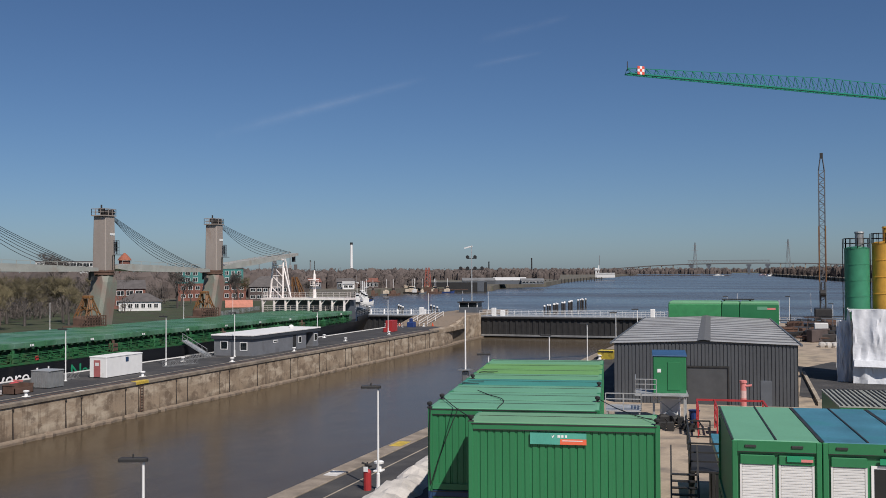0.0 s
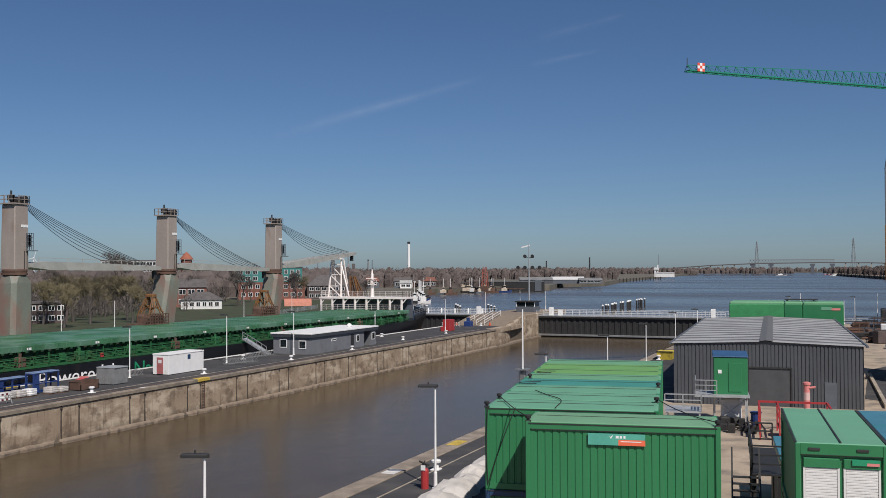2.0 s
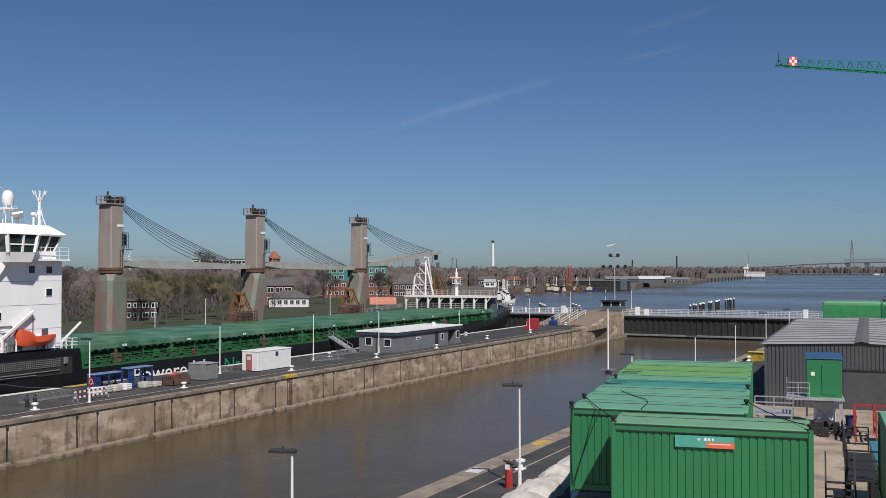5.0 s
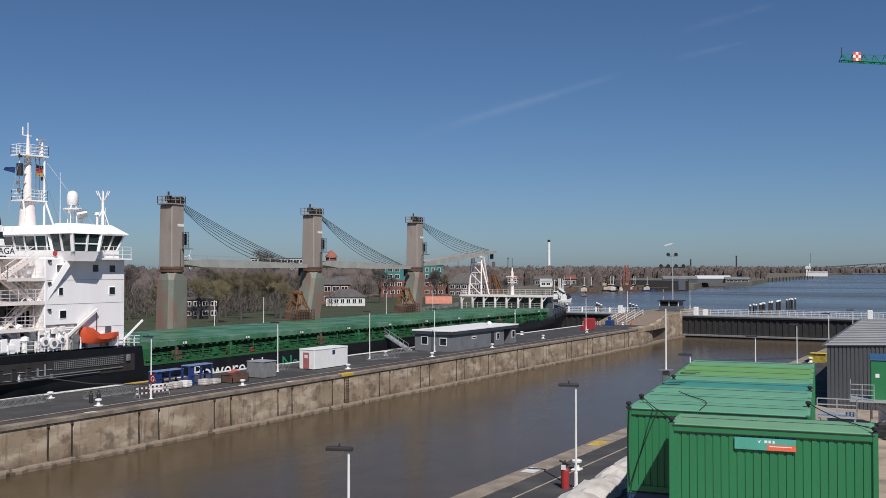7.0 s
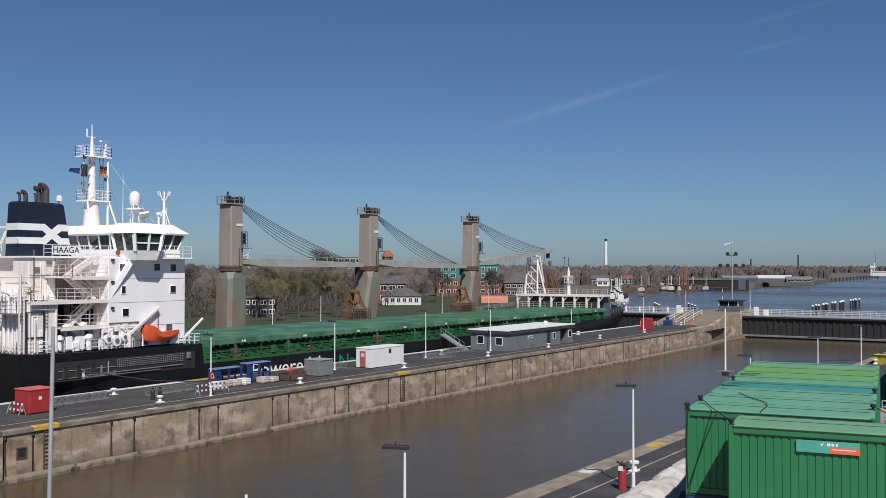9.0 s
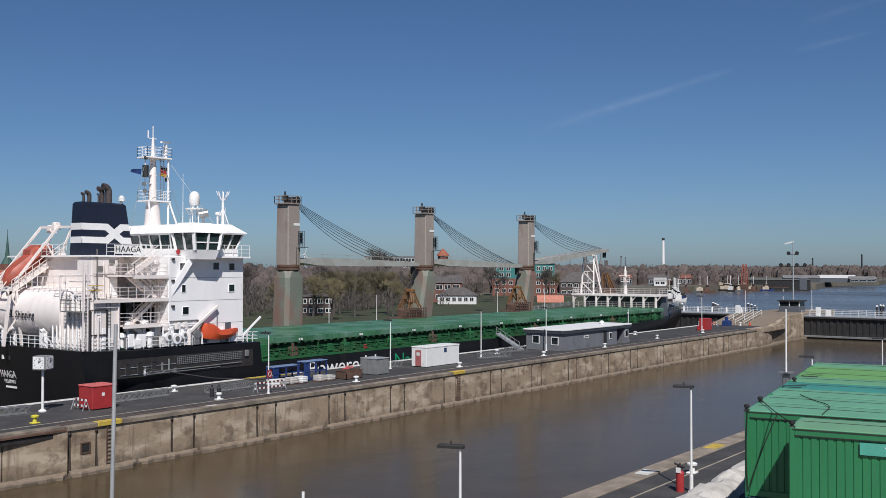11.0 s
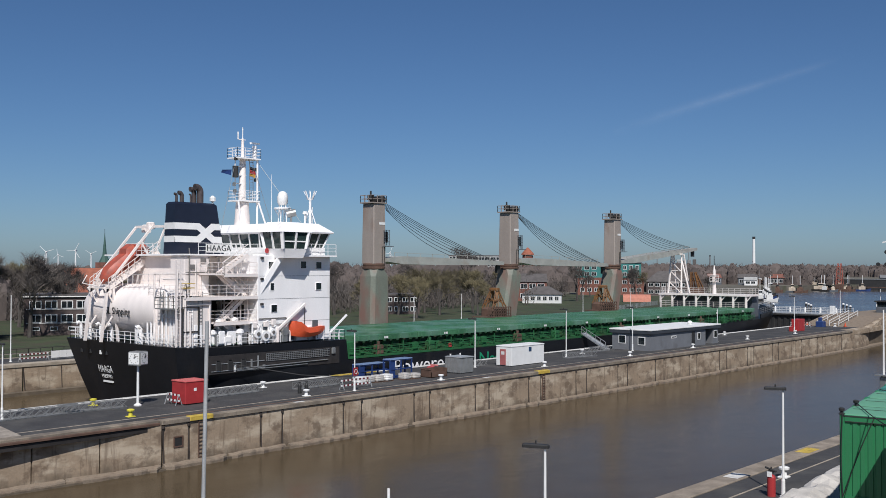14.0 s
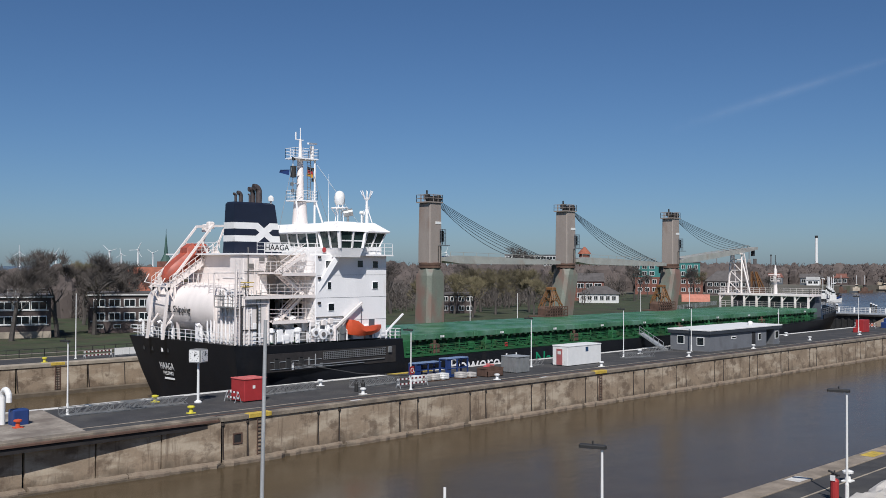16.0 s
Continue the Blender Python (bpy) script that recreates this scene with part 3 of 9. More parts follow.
def local(x, y, ox, oy):
    return (ox + x * ux - y * uy, oy + x * uy + y * ux)


def footing(ox, oy, n):
    f = thing("footing", "grey concrete blocks under the containers", "footing", (ox, oy, 0), TURN)
    for i in range(n + 1):
        for x in (0.4, 3.0, 5.6):
            part("block", Geo().bbox(x - 0.3, x + 0.3, i * 2.44 - 0.15, i * 2.44 + 0.25, -0.2, BASE, 0.02), CONCRETE_LIGHT, f)


C1 = (-9.78, 30.8)
C2 = (-12.15, 33.55)
footing(*C1, 1)
footing(*C2, 8)
roofs = [(TEAL_ROOF, "pale green weathered roof"), (TEAL_ROOF, "pale green weathered roof"), (TEAL_ROOF, "teal weathered roof"), (CYAN_ROOF, "blue-green weathered roof"), (GREEN_ROOF, "green weathered roof"), (LIME_ROOF, "lime green roof"), (LIME_ROOF, "lime green roof"), (GREEN_ROOF, "green weathered roof")]
for level in (0, 1):
    z = BASE + level * STOREY
    site_container("green corrugated site container, upper of a stack" if level else "green site container carrying another on top", FRONT_ROOF, "pale green weathered roof", z, C1, TURN, blue_low=not level)
    for i, (rm, rl) in enumerate(roofs):
        site_container("green site container in a two-storey row" if level else "lower green site container with a dark blue frame", rm, rl, z, local(0, i * 2.44, *C2), TURN, corrugated=(i == 0), blue_low=not level)

# company board on the front container
board = thing("sign_board", "teal and orange company board on the green container", "sign", (*local(2.0, -0.02, *C1), BASE + STOREY + 2.22), TURN)
part("board_left", Geo().box(0, 0.95, -0.012, 0.02, 0, 0.36).box(0.95, 1.78, -0.012, 0.02, 0.18, 0.36), paint("board_teal", (0.10, 0.36, 0.27), 0.5), board)
part("board_right", Geo().box(0.95, 1.78, -0.012, 0.02, 0, 0.178), paint("board_orange", (0.72, 0.14, 0.06), 0.5), board, "orange strip")
mk = Geo().add([(0.66, -0.016, 0.30), (0.72, -0.016, 0.20), (0.79, -0.016, 0.32), (0.70, -0.016, 0.26)], [(0, 1, 2, 3)])
for i, w in enumerate((0.09, 0.07, 0.06)):
    x = 0.87 + i * 0.12
    mk.box(x, x + w, -0.016, -0.011, 0.22, 0.30)
part("emblem", mk, PLAIN_WHITE, board, "plain white emblem")
part("lettering_bars", Geo().box(1.02, 1.66, -0.016, -0.011, 0.11, 0.135), PLAIN_WHITE, board)

# cables slung over the roofs
def cable(pts, r=0.016, label="thin black cable lying over the container roofs"):
    curve = bpy.data.curves.new("cable", "CURVE")
    curve.dimensions, curve.bevel_depth, curve.bevel_resolution = "3D", r, 1
    s = curve.splines.new("BEZIER")
    s.bezier_points.add(len(pts) - 1)
    for p, co in zip(s.bezier_points, pts):
        p.co, p.handle_left_type, p.handle_right_type = co, "AUTO", "AUTO"
    tmp = bpy.data.objects.new("tmp", curve)
    me = bpy.data.meshes.new_from_object(tmp)
    bpy.data.objects.remove(tmp)
    me.materials.clear()
    me.materials.append(RUBBER)
    return tagged(new("cable", me), label, "cable")


TOP = BASE + STOREY + 2.86
KNOBS = {"a": (*local(0.12, 2.35, *C2), TOP), "b": (*local(0.08, 0.1, *C1), TOP), "c": (*local(5.95, 2.35, *C2), TOP), "d": (*local(5.98, 0.1, *C1), TOP), "e": (*local(0.06, 0.06, *C2), TOP), "f": (*local(5.95, 7.2, *C2), TOP), "g": (*local(0.3, 9.6, *C2), TOP)}
for k in KNOBS.values():
    kb = thing("lashing_post", "short black lashing post on a container corner", "post", k, TURN, group="roof lashing posts")
    part("stem", Geo().lathe([(0.05, 0.0), (0.05, 0.1), (0.09, 0.12), (0.1, 0.2), (0.05, 0.23)], 10), RUBBER, kb)
    part("foot", Geo().bbox(-0.09, 0.09, -0.09, 0.09, 0.0, 0.06, 0.02), DARK, kb)


def slack(p, q, sag):
    p, q = Vector(p) + Vector((0, 0, 0.15)), Vector(q) + Vector((0, 0, 0.15))
    return [tuple(p + (q - p) * f - Vector((0, 0, sag * 4 * f * (1 - f)))) for f in (0, 0.25, 0.5, 0.75, 1)]


cable(slack(KNOBS["a"], KNOBS["b"], 0.06))
cable(slack(KNOBS["c"], KNOBS["d"], 0.1))
cable([(*local(1.15, 4.9, *C2), TOP + 0.07), (*local(1.75, 3.6, *C2), TOP + 0.07), (*local(2.45, 2.2, *C2), TOP + 0.07), (*local(2.5, 0.05, *C2), TOP + 0.05)])
cable([(*local(1.1, -0.02, *C2), TOP + 0.03), (*local(0.65, -0.06, *C2), TOP - 1.1), (*local(0.1, -0.03, *C2), TOP - 2.7)], label="thin black cable hanging down a container front")
cable([(*local(0.1, -0.04, *C2), TOP + 0.1), (*local(0.06, -0.06, *C2), TOP - 1.4), (*local(0.1, -0.04, *C2), TOP - 2.7)], label="thin black cable hanging down a container corner")
cable([(*local(1.0, 8.0, *C2), TOP + 0.07), (*local(0.4, 7.7, *C2), TOP + 0.08), (*local(0.15, 7.35, *C2), TOP + 0.07), (*local(0.9, 7.2, *C2), TOP + 0.07)])
cable([(*local(1.1, 12.6, *C2), TOP + 0.07), (*local(0.5, 12.2, *C2), TOP + 0.09), (*local(0.3, 11.9, *C2), TOP + 0.07), (*local(1.0, 11.8, *C2), TOP + 0.07)])

# ---- office row with roller shutters ----
C3 = (-1.55, 29.85)
T3 = 6.5


def shutter_unit(i, level, roof, rl):
    z = BASE + level * STOREY
    a = radians(T3)
    L, W, Hc = 7.3, 2.44, 2.86
    at = (C3[0] + i * (W + 0.02) * math.cos(a), C3[1] + i * (W + 0.02) * math.sin(a))
    c = thing("shutter_container", "green site office unit with white roller shutters" if level else "lower green site office unit", "container", (*at, z), T3, group="site office row")
    part("body", Geo().box(0.06, W - 0.06, 0.10, L - 0.05, 0.02, Hc - 0.05), GREEN, c, "green steel walls")
    f = Geo()
    for x in (0, W - 0.15):
        for yy in (0, L - 0.15):
            f.bbox(x, x + 0.15, yy, yy + 0.15, 0, Hc, 0.02)
    for z2 in (0, Hc - 0.3):
        f.box(0.15, W - 0.15, 0.003, 0.15, z2, z2 + 0.297).box(0.15, W - 0.15, L - 0.15, L - 0.003, z2, z2 + 0.297)
        f.box(0.003, 0.13, 0.15, L - 0.15, z2, z2 + 0.297).box(W - 0.13, W - 0.003, 0.15, L - 0.15, z2, z2 + 0.297)
    part("frame", f, GREEN, c, "green steel frame")
    for k in (0, 1):
        x0 = 0.22 + k * 1.06
        if i == 1 and k == 1:
            w = part("window", Geo().box(x0, x0 + 0.96, 0.05, 0.098, 0.72, 2.25), PLAIN_WHITE, c, "white window frame")
            part("pane", Geo().box(x0 + 0.08, x0 + 0.88, 0.04, 0.049, 0.82, 2.17), GLASS, w)
        else:
            s = part("shutter", Geo().bbox(x0, x0 + 0.96, 0.02, 0.098, 2.20, 2.46, 0.02), GREEN, c, "roller shutter, closed")
            sl = Geo()
            for j in range(19):
                zz = 0.75 + j * 0.076
                sl.bbox(x0 + 0.06, x0 + 0.9, 0.055, 0.097, zz, zz + 0.068, 0.012)
            part("slats", sl, SHUTTER, s, "white shutter slats", kind="stuff")
            for gx in (x0, x0 + 0.9):
                part("guide", Geo().box(gx, gx + 0.06, 0.04, 0.098, 0.7, 2.2), SHUTTER, s)
    part("plate", Geo().box(1.5, 1.88, -0.03, 0.018, 2.30, 2.46).box(1.88, 2.2, -0.03, 0.018, 2.38, 2.46), NET, c, "small teal company plate")
    part("plate_strip", Geo().box(1.88, 2.2, -0.03, 0.018, 2.30, 2.378), RED_LIGHT, c, "orange-red strip")
    part("roof", Geo().rings([[(0.03, 0.03, Hc - 0.02), (W - 0.03, 0.03, Hc - 0.02), (W - 0.03, L - 0.03, Hc - 0.02), (0.03, L - 0.03, Hc - 0.02)],
                              [(0.07, 0.08, Hc + 0.02), (W - 0.07, 0.08, Hc + 0.02), (W - 0.07, L - 0.08, Hc + 0.02), (0.07, L - 0.08, Hc + 0.02)]]), roof, c, rl)
    part("seam", Geo().beam((W / 2, 0.1, Hc + 0.03), (W / 2, L - 0.1, Hc + 0.03), 0.05, 0.03), DARK, c)
    for x in (0.015, W - 0.015):
        part("edge_seal", Geo().beam((x, 0.1, Hc + 0.012), (x, L - 0.1, Hc + 0.012), 0.05, 0.03), DARK, c)
    part("drip_edge", Geo().box(0.16, W - 0.16, -0.006, 0.002, Hc - 0.315, Hc - 0.3), DARK, c)
    for x in (0.35, 1.62):
        part("socket", Geo().bbox(x, x + 0.32, -0.03, 0.0, 2.68, 2.75, 0.01), DARK, c)
    return c


for level in (0, 1):
    for i, (rm, rl) in enumerate([(TEAL_ROOF, "pale green roof"), (BLUE_ROOF, "blue roof"), (BLUE_ROOF, "blue roof"), (TEAL_ROOF, "pale green roof")]):
        shutter_unit(i, level, rm, rl)
fg3 = thing("footing", "grey concrete blocks under the office row", "footing", (*C3, 0), T3)
for i in range(5):
    for yy in (0.3, 3.6, 6.8):
        part("block", Geo().bbox(i * 2.46 - 0.25, i * 2.46 + 0.25, yy - 0.25, yy + 0.25, -0.2, BASE, 0.02), CONCRETE_LIGHT, fg3)

# ---- grey hall ----
hall = thing("hall", "dark grey corrugated steel storage hall with a low gable roof", "hall", (-13.7, 83.6, 0), 4.0)
HW, HL, HE, HR = 14.5, 45.0, 4.92, 5.2
gf = Geo()
trapezoid_wall(gf, 0, 5.9, 0, 0, HE, 0.29, 0.06)
trapezoid_wall(gf, 9.1, HW, 0, 0, HE, 0.29, 0.06)
trapezoid_wall(gf, 5.9, 9.1, 0, 3.05, HE, 0.29, 0.06)
part("front_wall", gf, CLAD, hall, "dark grey trapezoidal sheet")
part("gable", Geo().add([(0, 0.02, HE), (HW, 0.02, HE), (HW / 2, 0.02, HR)], [(0, 1, 2)]), CLAD, hall)
part("side_wall", Geo().box(0, 0.1, 0.06, HL, 0, HE), CLAD, hall)
part("side_wall", Geo().box(HW - 0.1, HW, 0.06, HL, 0, HE), CLAD, hall)
part("back_wall", Geo().box(0.1, HW - 0.1, HL - 0.1, HL, 0, HE), CLAD, hall)
part("roller_door", Geo().box(5.9, 9.1, 0.06, 0.12, 0, 3.05), paint("door_grey", (0.07, 0.072, 0.075), 0.5), hall, "closed dark grey roller door")
part("door_frame", Geo().box(5.78, 5.9, -0.03, 0.12, 0, 3.15).box(9.1, 9.22, -0.03, 0.12, 0, 3.15).box(5.9, 9.1, -0.03, 0.05, 3.03, 3.15), DARK, hall)
part("door", Geo().bbox(11.6, 12.5, -0.06, 0.06, 0, 2.05, 0.02), HUT_GREY, hall, "grey personnel door")
ROOF_VALLEY = paint("roof_valley", (0.13, 0.13, 0.13), 0.7, vary=0.2)
for side in (0, 1):
    n = 13
    for i in range(n):
        y0, y1 = -0.15 + i * (HL + 0.3) / n, -0.15 + (i + 1) * (HL + 0.3) / n - 0.42 * (HL + 0.3) / n
        x0, x1, za, zb = (-0.2, HW / 2 - 0.5, HE + 0.006, HR - 0.03) if side == 0 else (HW / 2 + 0.5, HW + 0.2, HR - 0.03, HE + 0.006)
        slope = Geo()
        slope.add([(x0, y0, za), (x1, y0, zb), (x1, y1, zb), (x0, y1, za), (x0, y0, za + 0.012), (x1, y0, zb + 0.012), (x1, y1, zb + 0.012), (x0, y1, za + 0.012)],
                  [(3, 2, 1, 0), (4, 5, 6, 7), (0, 1, 5, 4), (1, 2, 6, 5), (2, 3, 7, 6), (3, 0, 4, 7)])
        part("roof_sheet", slope, CLAD_ROOF, hall, "light grey roof sheet")
    x0, x1, za, zb = (-0.2, HW / 2, HE, HR) if side == 0 else (HW / 2, HW + 0.2, HR, HE)
    part("roof_deck", Geo().add([(x0, -0.15, za), (x1, -0.15, zb), (x1, HL + 0.15, zb), (x0, HL + 0.15, za)], [(0, 1, 2, 3)]), ROOF_VALLEY, hall)
part("ridge_strip", Geo().add([(HW / 2 - 0.52, -0.15, HR + 0.02), (HW / 2, -0.15, HR + 0.10), (HW / 2, HL, HR + 0.10), (HW / 2 - 0.52, HL, HR + 0.02), (HW / 2 + 0.52, -0.15, HR + 0.02), (HW / 2 + 0.52, HL, HR + 0.02)], [(0, 1, 2, 3), (1, 4, 5, 2)]), paint("ridge_sheet", (0.13, 0.128, 0.122), 0.6, vary=0.15), hall, "darker translucent ridge strip")
for x in (-0.28, HW + 0.28):
    part("gutter", Geo().beam((x, -0.15, HE), (x, HL, HE), 0.16), HUT_GREY, hall)

# ---- green cabin on its steel frame ----
cab = thing("raised_cabin", "small green container cabin on a galvanised steel frame", "cabin", (-9.1, 72.3, 0), 8.0)
part("cabin_body", Geo().bbox(0, 2.3, 0, 2.4, 2.25, 4.85, 0.05), GREEN, cab, "green steel cabin")
part("cabin_roof", Geo().rings([[(-0.06, -0.06, 4.85), (2.36, -0.06, 4.85), (2.36, 2.46, 4.85), (-0.06, 2.46, 4.85)], [(-0.04, -0.04, 4.93), (2.34, -0.04, 4.93), (2.34, 2.44, 5.12), (-0.04, 2.44, 5.12)]]), paint("cabin_roof_blue", (0.04, 0.095, 0.2), 0.5, vary=0.15), cab, "dark blue roof")
part("cabin_door", Geo().bbox(1.0, 1.9, -0.05, 0.02, 2.45, 4.45, 0.02), GREEN, cab)
part("notice", Geo().box(0.3, 0.55, -0.03, 0.0, 3.7, 3.95), PLAIN_WHITE, cab)
fr = Geo()
for x in (0.05, 2.25):
    for yy in (0.05, 2.35):
        fr.beam((x, yy, 0), (x, yy, 2.2), 0.12)
fr.beam((0.05, 0.05, 0.2), (2.25, 0.05, 2.0), 0.07).beam((2.25, 0.05, 0.2), (0.05, 0.05, 2.0), 0.07)
fr.box(-1.3, 2.4, -0.9, 2.4, 2.12, 2.24)
part("support_frame", fr, GALV, cab, "galvanised steel frame")
part("railing", Geo().rail([(-1.25, 2.3, 2.24), (-1.25, -0.85, 2.24), (0.2, -0.85, 2.24)], 1.05, 3, 0.8, 0.025), GALV, cab)
part("tank", Geo().bbox(0.5, 1.9, 0.6, 1.9, 0.5, 1.9, 0.12), PLAIN_WHITE, cab, "white plastic tank")
part("motor", Geo().bbox(0.35, 1.1, -0.6, 0.2, 0.0, 0.75, 0.1).tube((1.2, -0.5, 0.4), (1.7, -0.1, 0.4), 0.32, n=12), DARK, cab)
# ---- the cargo ship ----
SX, SY = -86.0, 50.5
ship = thing("cargo_ship", "black-hulled green-hatched bulk carrier with three deck cranes, moored in the lock", "ship", (SX, SY, 0))
# stations: y at the deck, y at the waterline, half width at deck and waterline, deck height
STATIONS = [(0, 2.0, 9.6, 7.5, 3.65), (1.2, 3.2, 10.3, 8.4, 3.6), (5, 7, 10.5, 9.4, 3.5), (12, 13, 10.5, 10.5, 3.45), (19.8, 19.8, 10.5, 10.5, 3.4), (20.1, 20.1, 10.5, 10.5, 1.25), (60, 60, 10.5, 10.5, 1.3),
            (108, 108, 10.5, 10.5, 1.5), (120, 119, 10.2, 9.0, 1.7), (131, 129, 8.0, 5.6, 2.0), (138, 135, 4.6, 2.4, 2.2), (143, 138.5, 0.25, 0.12, 2.5)]
hg = Geo()
rings = []
for yd, yw, hd, hw, zd in STATIONS:
    mid = ((yd + yw) / 2, hd * 0.62 + hw * 0.38)
    rings.append([(-hw * 0.9, yw, -8), (hw * 0.9, yw, -8), (hw, yw, -3.4), (mid[1], mid[0], (zd - 3.4) / 2), (hd, yd, zd), (-hd, yd, zd), (-mid[1], mid[0], (zd - 3.4) / 2), (-hw, yw, -3.4)])
hg.rings(rings)
part("hull", hg, HULL, ship, "black painted steel hull", smooth=True)
part("deck", Geo().box(-10.2, 10.2, 20.4, 110, 1.32, 1.5).box(-9.6, 9.6, 2.0, 19.4, 3.66, 3.72), DECK_GREEN, ship, "green painted deck")
# mooring gallery in the stern quarter: a dark slab stands for its shaded inside
gal = part("mooring_gallery", Geo().box(10.3, 10.54, 3.0, 18.8, 1.1, 2.75), BLACK_AND_SHADE, ship, "dark slab for the shaded inside of the mooring gallery, with a galvanised grating")
gg = Geo()
for i in range(34):
    gg.box(10.55, 10.60, 9.4 + i * 0.235, 9.44 + i * 0.235, 1.9, 2.6)
for k in range(5):
    gg.box(10.55, 10.61, 9.4, 17.4, 1.9 + k * 0.17, 1.94 + k * 0.17)
part("grating", gg, STEEL, gal, "galvanised grating")
part("gallery_pipe", Geo().tube((10.62, 6.0, 1.45), (10.62, 17.2, 1.55), 0.05), STEEL, gal)
part("gallery_pipe", Geo().tube((10.62, 6.0, 1.25), (10.62, 14.5, 1.3), 0.04), STEEL, gal)
part("gallery_box", Geo().bbox(10.5, 10.7, 17.7, 18.2, 2.1, 2.7, 0.06), STEEL, gal)
for y0 in (3.6, 4.9, 6.4):
    part("fairlead", Geo().bbox(10.5, 10.66, y0, y0 + 0.7, 1.4, 2.3, 0.12), DARK, gal)

# names and marks
M_SIDE = lambda y, z: Matrix(((0, 0, 1, 10.53), (1, 0, 0, y), (0, 1, 0, z), (0, 0, 0, 1)))
lettering("Powered", 2.3, WHITE, ship, M_SIDE(31.5, 0.0) @ Matrix.Diagonal((1.15, 1, 1, 1)), "large white slogan letters on the hull")
lettering("by", 2.3, WHITE, ship, M_SIDE(38.6, 0.0), "large white slogan letters on the hull")
lettering("Nature", 2.3, NET, ship, M_SIDE(45.0, -0.15) @ Matrix.Diagonal((1.15, 1, 1, 1)), "large green slogan letters on the hull")
M_STERN = lambda x, y, z: Matrix(((1, 0, 0, x), (0, -0.273, -0.962, y), (0, 0.962, -0.273, z), (0, 0, 0, 1)))
lettering("HAAGA", 1.05, PLAIN_WHITE, ship, M_STERN(-3.4, 0.78, 0.8) @ Matrix.Diagonal((0.72, 1, 1, 1)), "white ship's name on the stern")
lettering("HELSINKI", 0.55, PLAIN_WHITE, ship, M_STERN(-3.4, 0.98, 0.1) @ Matrix.Diagonal((0.85, 1, 1, 1)), "white home port on the stern")
part("registry_bars", Geo().box(-4.3, -2.5, 1.09, 1.35, -0.5, -0.32), PLAIN_WHITE, ship, "small white registry mark")
for x in (-7.3, -5.6, -3.7, -2.6):
    part("stern_fairlead", Geo().bbox(x, x + 0.32, 0.26, 0.6, 2.3, 2.72, 0.05), PLAIN_WHITE if x == -3.7 else DARK, ship)

# hatch covers
cov = Geo().bbox(-5.2, 9.0, 0, 9.72, 2.95, 3.55, 0.06)
for i in range(10):
    y0 = 22.4 + i * 9.85
    hc = part("hatch_cover", cov, HATCH, ship, "green steel folding hatch cover", at=(0, y0, 0))
    for k in range(7):
        part("seam_strip", Geo().box(-5.0, 8.9, 0.5 + k * 1.35, 0.56 + k * 1.35, 3.55, 3.585), HATCH, hc)
    for k in range(6):
        part("bracket", Geo().bbox(8.98, 9.12, 0.4 + k * 1.6, 0.62 + k * 1.6, 3.0, 3.4, 0.02), HATCH, hc)
    part("mark_bars", Geo().box(9.125, 9.13, 4.3, 4.5, 3.08, 3.32).box(9.125, 9.13, 4.6, 4.9, 3.08, 3.32), PLAIN_WHITE, hc)
# coaming colour carries the shade below the cover edge
part("coaming", Geo().box(-4.8, 8.25, 22.2, 121, 1.4, 2.95), COAMING, ship, "hatch coaming, its green darkened for shade")
st = Geo()
for i in range(66):
    y0 = 22.6 + i * 1.5
    st.beam((7.75, y0, 1.5), (8.7, y0, 2.95), 0.09, 0.2)
part("coaming_rib_row", st, DECK_GREEN, ship, kind="stuff")
br2 = Geo()
random.seed(4)
for i in range(120):
    y0 = 21.5 + i * 0.81
    k = i % 5
    if k == 0:
        br2.beam((9.2, y0, 1.5), (9.2, y0, 2.7), 0.1)
    elif k == 2:
        br2.bbox(9.0, 9.3, y0, y0 + random.uniform(0.3, 0.7), 1.5, random.uniform(1.9, 2.6), 0.03)
    elif k == 3:
        br2.beam((8.5, y0, 2.4), (9.9, y0 + random.uniform(-0.3, 0.3), 1.6), 0.08)
    else:
        br2.beam((9.9, y0, 1.5), (9.9, y0, 2.45), 0.05)
part("coaming_framing", br2, DECK_GREEN, ship, "green stays and brackets along the coaming", kind="stuff")
lash = Geo()
for i in range(95):
    y0 = 22.5 + i * 1.03
    lash.bbox(8.99, 9.16, y0, y0 + 0.28, 2.8, 2.97, 0.02)
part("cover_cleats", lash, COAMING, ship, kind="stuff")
part("deck_rail", Geo().rail([(10.2, 20.5, 1.45), (10.2, 118, 1.6)], 1.05, 2, 1.5, 0.022), DECK_GREEN, ship, "green painted deck railing")
for x, z in ((9.5, 1.75), (9.6, 2.05), (9.7, 2.3)):
    part("deck_pipe", Geo().tube((x, 21, z), (x, 119, z + 0.1), 0.05, n=6), DECK_GREEN, ship)
for i in range(12):
    y0 = 25 + i * 8.2
    part("deck_fitting", Geo().bbox(9.1, 9.9, y0, y0 + 0.9, 1.5, 2.5, 0.08).tube((9.5, y0 + 0.45, 2.5), (9.5, y0 + 0.45, 2.85), 0.16), DECK_GREEN if i % 3 else RUST, ship)
part("fire_box", Geo().bbox(9.95, 10.15, 36.3, 36.75, 1.65, 2.1, 0.05), RED, ship)
part("service_step", Geo().bbox(-3, 9.2, 20.2, 22.2, 1.4, 3.0, 0.08).tube((7.4, 21.6, 3.2), (5.0, 21.6, 3.2), 0.45, n=10), DECK_GREEN, ship)
part("cover_stack", Geo().bbox(2, 9.2, 86, 91.5, 1.5, 1.9, 0.05), RUST, ship)


